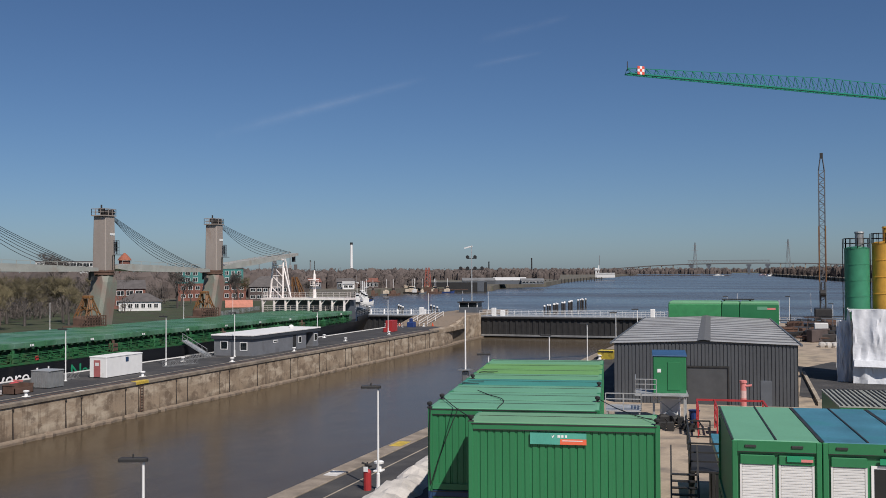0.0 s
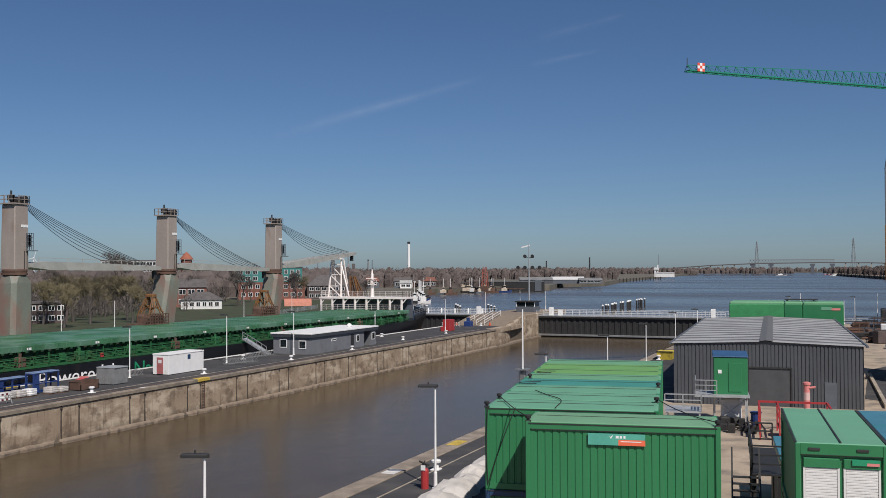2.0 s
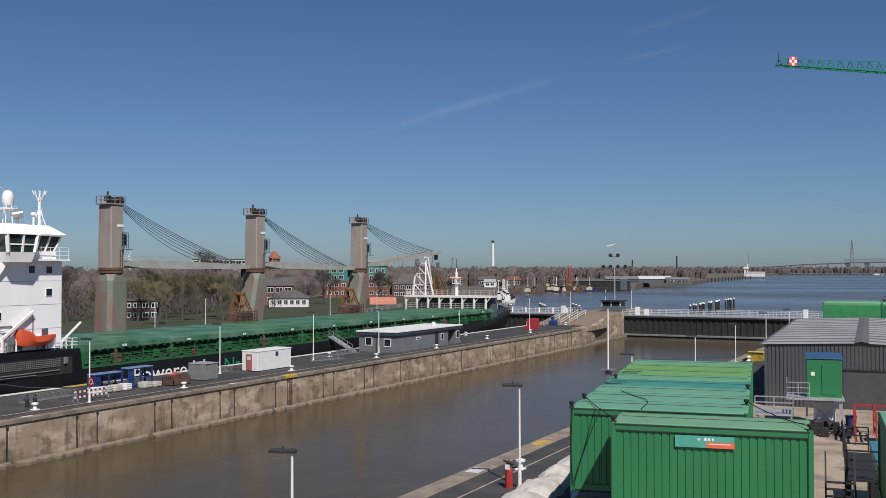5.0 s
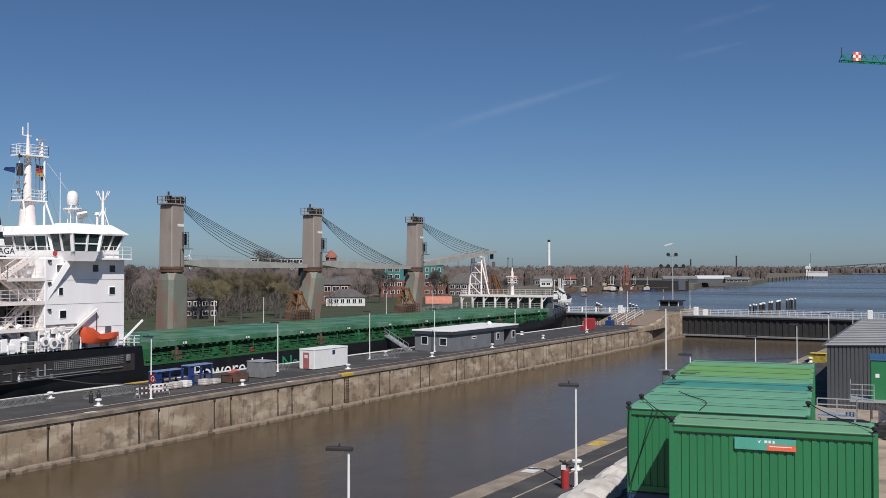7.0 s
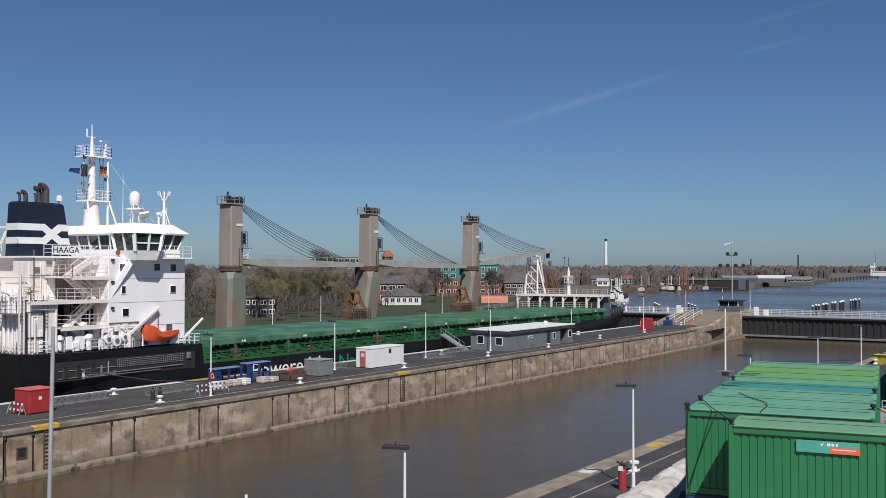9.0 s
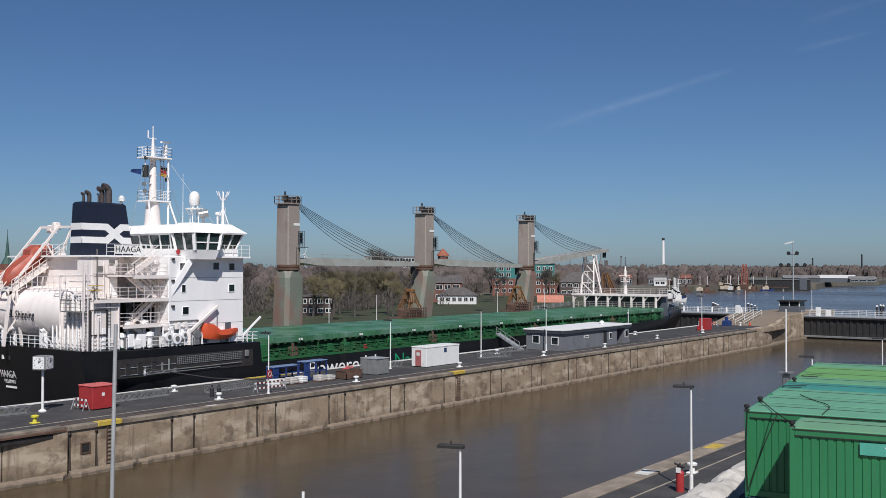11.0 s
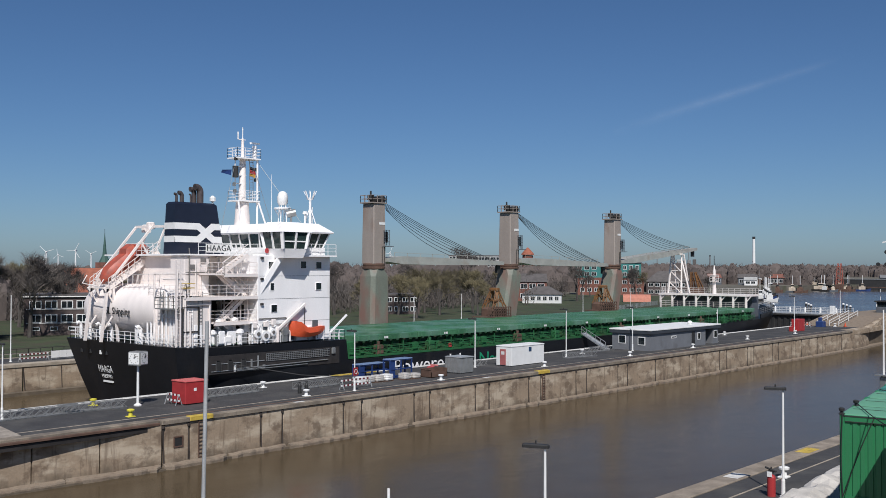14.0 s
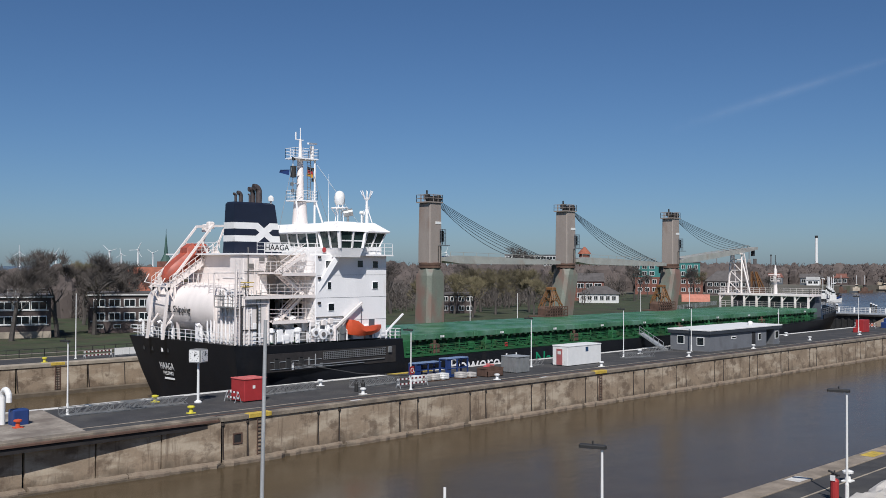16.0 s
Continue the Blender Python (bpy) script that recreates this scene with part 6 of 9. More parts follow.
# deck gear crowding the after deck on the quay side
random.seed(77)
for i in range(16):
    y0, x0 = 4.9 + i * 0.40, random.uniform(8.3, 9.6)
    h = random.uniform(0.7, 2.3)
    if i % 4 == 0:
        part("deck_locker", Geo().bbox(x0 - 0.4, x0 + 0.4, y0 - 0.3, y0 + 0.4, 3.7, 3.7 + h, 0.06), WHITE, ship)
    elif i % 4 == 1:
        part("mushroom_vent", Geo().tube((x0, y0, 3.7), (x0, y0, 3.7 + h), 0.16, n=10).lathe([(0.15, 3.6 + h), (0.4, 3.65 + h), (0.38, 3.9 + h), (0.1, 4.05 + h)], 12, (x0, y0, 0)), WHITE, ship)
    elif i % 4 == 2:
        part("goose_neck", Geo().path([(x0, y0, 3.7), (x0, y0, 3.7 + h), (x0, y0 - 0.2, 3.95 + h), (x0, y0 - 0.5, 3.95 + h), (x0, y0 - 0.65, 3.6 + h)], 0.11), WHITE, ship)
    else:
        part("mooring_winch", Geo().tube((x0 - 0.5, y0, 4.3), (x0 + 0.5, y0, 4.3), 0.42, n=14).bbox(x0 - 0.65, x0 - 0.45, y0 - 0.5, y0 + 0.5, 3.7, 4.9, 0.05).bbox(x0 + 0.45, x0 + 0.65, y0 - 0.5, y0 + 0.5, 3.7, 4.9, 0.05), WHITE, ship, "white mooring winch")
# pipes and cable trays on the after bulkheads
for i, (x0, z0, z1) in enumerate(((2.2, 3.7, 11.2), (2.6, 3.7, 9.0), (3.3, 3.7, 11.6), (4.4, 5.0, 11.8), (5.0, 3.7, 8.2), (6.3, 3.7, 11.8), (7.1, 6.0, 11.6), (7.6, 3.7, 10.0))):
    part("riser_pipe", Geo().path([(x0, 8.62, z0), (x0, 8.62, z1), (x0 + 0.5, 8.62, z1 + 0.2)], 0.05 + 0.03 * (i % 3)), CREAM, ship)
for z0 in (5.2, 7.3, 9.6):
    part("cable_tray", Geo().beam((1.5, 8.66, z0), (9.6, 8.66, z0), 0.1, 0.22), CREAM, ship)
for x0, z0, z1 in ((8.4, 3.7, 9.8), (1.2, 5.6, 11.8)):
    lad = Geo().beam((x0, 8.5, z0), (x0, 8.5, z1), 0.06).beam((x0 + 0.45, 8.5, z0), (x0 + 0.45, 8.5, z1), 0.06)
    for k in range(int((z1 - z0) / 0.32)):
        lad.beam((x0, 8.5, z0 + 0.2 + k * 0.32), (x0 + 0.45, 8.5, z0 + 0.2 + k * 0.32), 0.04)
    part("ladder", lad, CREAM, ship, "cream steel ladder")
# ---- things on the lock island ----
def lamp_post(at, h, turn, label, head=True, base=True, mat=None):
    p = thing("lamp_post", label, "lamp post", at, turn, group="quay lamps")
    part("pole", Geo().tube((0, 0, 0), (0, 0, h), 0.065, 0.045, 10), mat or PLAIN_WHITE, p)
    if base:
        part("base_plate", Geo().lathe([(0.17, 0), (0.17, 0.05), (0.1, 0.08), (0.09, 0.8), (0.07, 0.85)], 10), mat or PLAIN_WHITE, p)
    if head:
        part("lamp_head", Geo().bbox(-0.85, 0.15, -0.13, 0.13, h - 0.02, h + 0.12, 0.04), DARK, p, "flat dark lamp head")
        part("sensor", Geo().tube((-0.35, 0, h + 0.12), (-0.35, 0, h + 0.24), 0.035, n=6), DARK, p)
        part("lens", Geo().box(-0.8, -0.15, -0.09, 0.09, h - 0.035, h - 0.021), SHUTTER, p)
    return p


for x, y, h in ((-69.2, 83.4, 5.2), (-67.8, 113.8, 5.6), (-67.2, 136.7, 4.9), (-67.2, 165.0, 6.0), (-70.4, 32.4, 5.3)):
    lamp_post((x, y, 0), h, 10, "slender white lamp post on the lock island")
pd = lamp_post((-69.2, 100.7, 0), 5.7, 10, "slender white lamp post with a wooden fender beside it")
pb = lamp_post((-64.0, 60.6, 0), 5.2, 10, "slender white lamp post with a red notice plate")
part("notice_plate", Geo().bbox(0.09, 0.14, -0.32, 0.32, 1.35, 2.05, 0.02), RED, pb, "red plate with a white ring")
ringg = Geo()
for i in range(16):
    a, b = i * math.pi / 8, (i + 1) * math.pi / 8
    ringg.beam((0.15, 0.2 * math.cos(a), 1.7 + 0.2 * math.sin(a)), (0.15, 0.2 * math.cos(b), 1.7 + 0.2 * math.sin(b)), 0.02, 0.05)
part("ring", ringg, PLAIN_WHITE, pb)


def bollard(at, colour=None, double=True, label="white mushroom-headed mooring bollard on the quay"):
    b = thing("bollard", label, "bollard", at, 0, group="quay bollards")
    c = colour or PLAIN_WHITE
    part("foot", Geo().bbox(-0.24, 0.24, -0.3, 0.3, 0, 0.06, 0.02), c, b)
    part("post", Geo().lathe([(0.16, 0.06), (0.14, 0.25), (0.14, 0.38), (0.27, 0.42), (0.28, 0.52), (0.16, 0.57)], 14), c, b)
    return b


for x, y in ((-71.7, 56.6), (-64.5, 55.5), (-63.9, 71.9), (-64.3, 89.4), (-64.1, 107.0), (-70.3, 105.8), (-64.3, 123.6), (-65.8, 143.8), (-65.5, 161.2), (-68.1, 185.9), (-72.5, 150.0), (-72.3, 135.0)):
    bollard((x, y, 0))
for x, y in ((-72.2, 40.4), (-65.0, 39.3)):
    bollard((x, y, 0), YELLOW_SIGNAL, label="bright yellow mooring bollard on the quay")
bollard((-66.9, 27.4, 0.06), ORANGE, label="bright orange mooring bollard on the quay")

# tall clock
clock = thing("quay_clock", "white four-faced clock on a white post", "clock", (-69.6, 42.7, 0), 25)
part("post", Geo().tube((0, 0, 0), (0, 0, 3.2), 0.11, 0.09, 10).lathe([(0.3, 0), (0.3, 0.1), (0.14, 0.2)], 10), PLAIN_WHITE, clock)
part("case", Geo().bbox(-0.55, 0.55, -0.55, 0.55, 3.2, 4.25, 0.06), STEEL, clock, "grey metal case")
for a in range(4):
    f = part("clock_face", Geo().box(-0.46, 0.46, -0.575, -0.556, 3.28, 4.18), PLAIN_WHITE, clock, turn=a * 90, at=(0, 0, 0))
    hh = Geo().beam((0, -0.585, 3.73), (0.22, -0.585, 3.92), 0.02, 0.06).beam((0, -0.585, 3.73), (0.1, -0.585, 4.08), 0.02, 0.045)
    for i in range(12):
        c, s = math.sin(i * math.pi / 6), math.cos(i * math.pi / 6)
        hh.beam((c * 0.33, -0.582, 3.73 + s * 0.33), (c * 0.4, -0.582, 3.73 + s * 0.4), 0.015, 0.035)
    part("dial_marks", hh, DARK, f)

# red tool box with a striped barrier
rbx = thing("tool_container", "red steel tool container on the quay", "container", (-68.9, 45.3, 0), 0)
part("body", Geo().bbox(0, 1.85, 0, 2.1, 0.1, 1.8, 0.04), RED, rbx)
part("lid", Geo().bbox(-0.05, 1.9, -0.05, 2.15, 1.8, 1.88, 0.03), paint("pale_red", (0.55, 0.12, 0.11), 0.5), rbx)
part("skid", Geo().box(0.1, 0.3, 0, 2.1, 0, 0.1).box(1.5, 1.7, 0, 2.1, 0, 0.1), DARK, rbx)
part("sticker", Geo().box(1.851, 1.86, 0.8, 1.05, 1.05, 1.3), PLAIN_WHITE, rbx)


def barrier(at, length, turn, label="red and white striped plank barrier"):
    b = thing("barrier", label, "barrier", at, turn)
    n = int(length / 0.24)
    for z in (0.28, 0.72):
        for i in range(n):
            part("stripe", Geo().box(i * length / n, (i + 1) * length / n - 0.004, -0.02, 0.02, z, z + 0.15), BARRIER_RED if i % 2 else PLAIN_WHITE, b)
    part("trestle", Geo().beam((0.1, -0.3, 0), (0.1, 0, 0.86), 0.05).beam((0.1, 0.3, 0), (0.1, 0, 0.86), 0.05).beam((length - 0.1, -0.3, 0), (length - 0.1, 0, 0.86), 0.05).beam((length - 0.1, 0.3, 0), (length - 0.1, 0, 0.86), 0.05), GALV, b)
    return b


barrier((-69.0, 44.95, 0), 1.7, 0)
barrier((-65.3, 60.2, 0), 3.6, 90)

# white sanitary container
wh_c = thing("white_container", "white steel cabin container with a red door", "container", (-68.9, 86.7, 0), 0)
part("body", Geo().bbox(0, 2.1, 0, 6.1, 0.08, 2.12, 0.03), PLAIN_WHITE, wh_c)
part("roof", Geo().bbox(-0.04, 2.14, -0.04, 6.14, 2.12, 2.24, 0.03), PLAIN_WHITE, wh_c)
part("door", Geo().box(0.55, 1.35, -0.03, 0.0, 0.12, 1.85), paint("door_red", (0.36, 0.12, 0.115), 0.5), wh_c, "faded red door")
part("door_panel", Geo().box(0.72, 1.18, -0.04, -0.031, 1.25, 1.6), SHUTTER, wh_c)
part("notice", Geo().box(2.1, 2.11, 3.2, 3.7, 1.45, 1.95), DARK_BLUE, wh_c)
part("skid", Geo().box(0.1, 0.3, 0, 6.1, 0, 0.08).box(1.8, 2.0, 0, 6.1, 0, 0.08), DARK, wh_c)

# grey tool container
gtc = thing("grey_container", "small grey corrugated tool container", "container", (-68.2, 77.3, 0), 0)
gb = Geo().box(0.04, 2.1, 0.04, 2.06, 0.05, 1.62)
CONTAINER_GREY = paint("container_grey", (0.20, 0.205, 0.205), 0.6, vary=0.15)
part("body", gb, CONTAINER_GREY, gtc)
for i in range(10):
    part("rib", Geo().box(2.1, 2.15, 0.1 + i * 0.2, 0.22 + i * 0.2, 0.1, 1.55), CONTAINER_GREY, gtc)
for i in range(9):
    part("rib", Geo().box(0.15 + i * 0.22, 0.28 + i * 0.22, 0, 0.04, 0.1, 1.55), CONTAINER_GREY, gtc)
part("roof", Geo().bbox(0, 2.2, 0, 2.1, 1.62, 1.70, 0.02), GALV, gtc)


# blue steel racks with white covers, pallets and bags
RACK_TOP = paint("rack_cover", (0.16, 0.22, 0.36), 0.5, vary=0.2)


def blue_rack(x0, y, w, h):
    r = thing("storage_rack", "blue steel storage cage with a pale blue cover", "rack", (x0, y, 0), 0)
    f = Geo()
    for x in (0, 0.9):
        for yy in (0, w / 2, w):
            f.beam((x, yy, 0), (x, yy, h), 0.12)
    for z in (0.15, h * 0.5, h - 0.05):
        f.beam((0, 0, z), (0, w, z), 0.1).beam((0.9, 0, z), (0.9, w, z), 0.1).beam((0, 0, z), (0.9, 0, z), 0.1).beam((0, w, z), (0.9, w, z), 0.1)
    part("cage", f, BLUE, r, "blue steel frame")
    part("side_panel", Geo().box(0.86, 0.9, 0.05, 0.7, 0.1, h - 0.1), BLUE, r)
    part("cover", Geo().bbox(-0.08, 1.0, -0.08, w + 0.08, h, h + 0.08, 0.04), RACK_TOP, r, "pale blue cover")


blue_rack(-71.4, 67.4, 3.4, 1.3)
blue_rack(-68.8, 69.0, 3.0, 1.85)
for i, (x, y, s) in enumerate(((-67.6, 64.6, 0.62), (-67.5, 65.7, 0.6), (-67.4, 66.8, 0.64), (-67.3, 67.9, 0.66), (-66.9, 70.0, 0.62), (-66.8, 71.2, 0.5))):
    b = thing("big_bag", "white bulk bag on a pallet", "bag", (x, y, 0), (i * 7) % 11 - 5, group="bags on the quay")
    g = Geo().rings([[(cx * w, cy * w, z) for cx, cy in ((-0.5, -0.35), (-0.35, -0.5), (0.35, -0.5), (0.5, -0.35), (0.5, 0.35), (0.35, 0.5), (-0.35, 0.5), (-0.5, 0.35))] for w, z in ((0.98, 0.12), (1.06, 0.14 + 0.2 * s), (0.99, 0.14 + 0.24 * s), (1.06, 0.14 + 0.5 * s), (1.0, 0.14 + 0.54 * s), (1.03, 0.14 + 0.76 * s), (0.5, 0.14 + 0.82 * s))])
    part("sack", g, TARP if i % 3 else PLAIN_WHITE, b, smooth=True)
    part("pallet", Geo().box(-0.5, 0.5, -0.5, 0.5, 0, 0.05).box(-0.5, 0.5, -0.5, -0.4, 0.05, 0.11).box(-0.5, 0.5, 0.4, 0.5, 0.05, 0.11), RUST, b)
skip = thing("open_skip", "rusty brown open steel skip", "skip", (-67.2, 72.6, 0), 0)
part("shell", Geo().box(0, 1.4, 0, 0.06, 0, 0.8).box(0, 1.4, 2.3, 2.36, 0, 0.8).box(0, 0.06, 0, 2.36, 0, 0.8).box(1.34, 1.4, 0, 2.36, 0, 0.55).box(0, 1.4, 0, 2.36, 0, 0.06), RUST, skip)
part("rim", Geo().beam((0, 0, 0.8), (0, 2.36, 0.8), 0.08).beam((0, 0, 0.8), (1.4, 0, 0.8), 0.08).beam((0, 2.36, 0.8), (1.4, 2.36, 0.8), 0.08), RUST, skip)
tarp = thing("red_tarpaulin_heap", "heap under a red tarpaulin with a striped edge", "tarpaulin", (-68.3, 75.6, 0), 0)
part("heap", Geo().rings([[(-0.6, -0.8, 0), (0.6, -0.8, 0), (0.6, 0.8, 0), (-0.6, 0.8, 0)], [(-0.5, -0.6, 0.5), (0.4, -0.6, 0.3), (0.4, 0.6, 0.4), (-0.5, 0.6, 0.55)], [(-0.4, -0.3, 0.75), (0.0, -0.2, 0.65), (0.0, 0.3, 0.7), (-0.4, 0.3, 0.8)]]), paint("tarp_red", (0.36, 0.05, 0.055), 0.7, vary=0.25), tarp)
part("striped_edge", Geo().box(-0.9, 0.2, 0.5, 0.6, 0.75, 0.9), RED_LIGHT, tarp)
for i, (x, y) in enumerate(((-66.2, 56.2), (-66.0, 56.8))):
    solid("gas_bottle", Geo().lathe([(0.16, 0), (0.17, 0.1), (0.17, 0.7), (0.1, 0.82), (0.07, 0.92), (0.1, 0.94), (0.1, 1.0)], 12), DARK, "black steel gas bottle standing on the quay", "gas bottle", at=(x, y, 0))


def truss(at, length, turn, label="galvanised lattice gangway section lying on the quay"):
    t = thing("gangway_section", label, "gangway", at, turn, group="spare gangways")
    g = Geo()
    n = int(length / 0.6)
    for y in (0, 0.8):
        for z in (0.08, 0.6):
            g.beam((0, y, z), (length, y, z), 0.05)
        for i in range(n):
            a, b = i * length / n, (i + 1) * length / n
            g.beam((a, y, 0.08), (b, y, 0.6) if i % 2 else (a, y, 0.6), 0.035).beam((a, y, 0.6 if i % 2 else 0.08), (b, y, 0.08 if i % 2 else 0.6), 0.035)
    part("lattice", g, TRUSS, t)
    f = Geo()
    for i in range(n):
        f.box(i * length / n + 0.03, (i + 1) * length / n - 0.06, 0, 0.8, 0.0, 0.05)
    part("tread", f, TRUSS, t, kind="stuff")
    return t


truss((-69.6, 31.7, 0), 6.3, 88)
truss((-69.9, 36.6, 0), 5.0, 82)
truss((-69.2, 48.6, 0), 6.2, 92)
truss((-68.0, 57.6, 0), 5.5, 92)
truss((-67.8, 98.9, 0), 5.0, 78)
truss((-69.6, 79.8, 0), 6.0, 88)
truss((-70.3, 107.5, 0), 5.2, 85)

# grey control building
hut = thing("control_building", "single-storey dark grey office building with a pale flat roof", "building", (-71.5, 114.8, 0), 0)
part("wall", Geo().box(0, 5.7, 0, 15.4, 0, 2.2).box(0, 3.9, 15.4, 19.3, 0, 2.2), BUILDING_GREY, hut, "dark grey panel wall")
part("end_block", Geo().box(4.2, 5.7, 17.6, 19.3, 0, 2.2), BUILDING_GREY, hut)
part("fascia", Geo().box(-0.25, 5.95, -0.25, 19.6, 2.2, 2.62), paint("fascia_dark", (0.045, 0.05, 0.06), 0.5), hut, "dark roof edge")
part("roof", Geo().bbox(-0.3, 6.0, -0.3, 19.65, 2.62, 2.78, 0.03), PLAIN_WHITE, hut, "pale flat roof")
part("roof_dome", Geo().lathe([(0.3, 2.78), (0.38, 2.95), (0.3, 3.2), (0.1, 3.3)], 12, (3.5, 15.0, 0)), PLAIN_WHITE, hut)


def hut_window(m_x0, m_x1, y0, y1, z0, z1, face):
    w = part("window", Geo().box(m_x0, m_x1, y0, y1, z0, z1), PLAIN_WHITE, hut, "white framed window")
    if face == "y":
        part("pane", Geo().box(m_x0 + 0.1, m_x1 - 0.1, y0 - 0.008, y0, z0 + 0.1, z1 - 0.1), GLASS, w)
    else:
        part("pane", Geo().box(m_x1, m_x1 + 0.008, y0 + 0.1, y1 - 0.1, z0 + 0.1, z1 - 0.1), GLASS, w)


hut_window(1.0, 2.1, -0.05, 0, 0.8, 1.95, "y")
hut_window(3.9, 5.0, -0.05, 0, 0.7, 1.8, "y")
hut_window(5.7, 5.75, 5.6, 6.9, 1.35, 1.7, "x")
hut_window(5.7, 5.75, 13.0, 13.8, 0.8, 1.8, "x")
part("door", Geo().box(5.7, 5.74, 11.3, 12.2, 0.05, 2.0), DARK, hut)
hut_window(5.7, 5.75, 17.9, 18.9, 0.8, 1.9, "x")

# red container at the island's end, steps, abutment and signal hut
redc = thing("red_container", "bright red steel container at the quay's end", "container", (-69.6, 166.8, 0), 0)
part("body", Geo().bbox(0.9, 2.2, 0.6, 3.2, 0.05, 2.05, 0.04), RED, redc)
part("box", Geo().bbox(0.8, 1.7, -0.2, 0.58, 0, 0.8, 0.04), RED, redc)
part("skid", Geo().box(1.0, 1.2, 0.6, 3.2, 0, 0.05).box(1.9, 2.1, 0.6, 3.2, 0, 0.05), DARK, redc)
PT = 1.62
ab = solid("wall_abutment", Geo().add([(-74.2, 186, 0), (-63.3, 186, 0), (-63.3, 197, PT), (-74.2, 197, PT), (-74.2, 231.9, PT), (-63.3, 231.9, PT), (-74.2, 186, -1), (-63.3, 186, -1), (-74.2, 231.9, -1), (-63.3, 231.9, -1)],
                                [(0, 1, 2, 3), (3, 2, 5, 4), (6, 7, 1, 0), (8, 4, 5, 9), (0, 3, 4, 8, 6), (1, 7, 9, 5, 2)]), LEDGE, "sloping concrete abutment beside the gate", "abutment", kind="structure")
solid("wall_pier", Geo().bbox(-63.28, -62.75, 197.5, 207.4, -9, PT + 0.06, 0.08), CONCRETE, "weathered concrete gate pier", "pier", kind="structure")
# the quay edge curves back and overhangs a dark recess before the pier
nich = thing("wall_niche", "curved concrete quay edge over a dark recess", "wall", kind="structure")
part("recess_wall", Geo().box(-63.28, -63.1, 176, 197.4, -9, -0.4), WET, nich, "dark recessed wall")
arc = [(-61.5 - 1.6 * (1 - math.cos(a * math.pi / 16)), 176 + 21.3 * math.sin(a * math.pi / 16) ** 1.2) for a in range(9)]
part("overhang", Geo().prism([(-63.5, 176), *arc, (-63.5, 197.3)], -0.75, 0.05), CONCRETE, nich, "weathered overhanging slab")
part("overhang_rise", Geo().rings([[(-63.5, 187, 0.0), (-62.0, 187, 0.0), (-62.0, 187, 0.06), (-63.5, 187, 0.06)], [(-63.5, 197.4, 0.0), (-62.8, 197.4, 0.0), (-62.8, 197.4, PT), (-63.5, 197.4, PT)]]), CONCRETE, nich)
part("curved_wall", Geo().prism([(-63.3, 176), (-61.52, 176), (-61.6, 180), (-61.9, 183.5), (-62.4, 186.5), (-63.0, 188.8), (-63.3, 189)], -9, -0.75), CONCRETE, nich)
part("ledge", Geo().prism([(-63.2, 189), (-61.2, 176), (-60.95, 176), (-61.2, 182), (-62.2, 197), (-62.2, 207.6), (-63.2, 207.6)], -9, -3.15), LEDGE, nich)
for x in (-71.5, -69.3, -67.6):
    s = thing("stair_rail", "white tubular stair railing on the slope", "railing", (x, 186.5, 0))
    part("rail", Geo().beam((0, 0, 1.0), (0, 10, 2.6), 0.08).beam((0, 0, 0.5), (0, 10, 2.1), 0.06).beam((0, 0, 0), (0, 0, 1.0), 0.08).beam((0, 5, 0.75), (0, 5, 1.8), 0.08).beam((0, 10, 1.5), (0, 10, 2.6), 0.08), PLAIN_WHITE, s)
blu = thing("pump_unit", "blue pump unit on the quay", "pump", (-70.6, 182.5, 0))
part("body", Geo().bbox(0.2, 1.6, 0, 1.5, 0, 1.0, 0.1), BLUE, blu)
part("column", Geo().bbox(0.5, 1.1, 0.5, 1.1, 1.0, 1.7, 0.08), BLUE, blu)
barrier((-74.0, 180, 0), 3.9, 0, "black and white striped barrier plank")
for i, (x, y) in enumerate(((-72.9, 185.0), (-66.4, 186.4))):
    solid("orange_cone", Geo().lathe([(0.32, 0), (0.32, 0.05), (0.2, 0.06), (0.06, 0.7), (0.0, 0.72)], 12), ORANGE, "orange traffic cone on the quay", "cone", at=(x, y, 0 if i == 0 else 0.05))
sh = thing("signal_hut", "dark glazed signal hut with a flat roof beside the gate", "hut", (-69.6, 213, PT))
part("wall", Geo().bbox(0, 4.3, 0, 4, 0, 1.2, 0.05), HUT_GREY, sh)
part("glazing", Geo().box(0.15, 4.15, 0.1, 3.9, 1.2, 2.2), GLASS, sh)
part("corner_post", Geo().box(0, 0.16, 0.02, 0.18, 1.2, 2.2).box(4.14, 4.3, 0.02, 0.18, 1.2, 2.2).box(2.1, 2.25, 0.02, 0.12, 1.2, 2.2), PLAIN_WHITE, sh)
part("roof", Geo().bbox(-0.3, 4.6, -0.3, 4.3, 2.2, 2.45, 0.05), DARK, sh)
fm2 = thing("floodlight_mast", "tall grey mast with two rows of round floodlights", "light mast", (-69.4, 222, PT))
part("pole", Geo().tube((0, 0, 0), (0, 0, 15.2), 0.18, 0.1, 10), GALV, fm2)
for z, xs in ((9.6, (-2.6, -0.9, 0.9, 2.6)), (12.2, (-0.9, 0.9))):
    part("cross_arm", Geo().beam((min(xs) - 0.3, 0, z), (max(xs) + 0.3, 0, z), 0.14), DARK, fm2)
    for x in xs:
        part("floodlight", Geo().tube((x, -0.35, z + 0.35), (x, 0.25, z + 0.35), 0.42, 0.3, 12), DARK, fm2, "round dark floodlight")
part("vane", Geo().beam((-1.8, 0, 14.6), (0.2, 0, 15.1), 0.1, 0.3), PLAIN_WHITE, fm2)
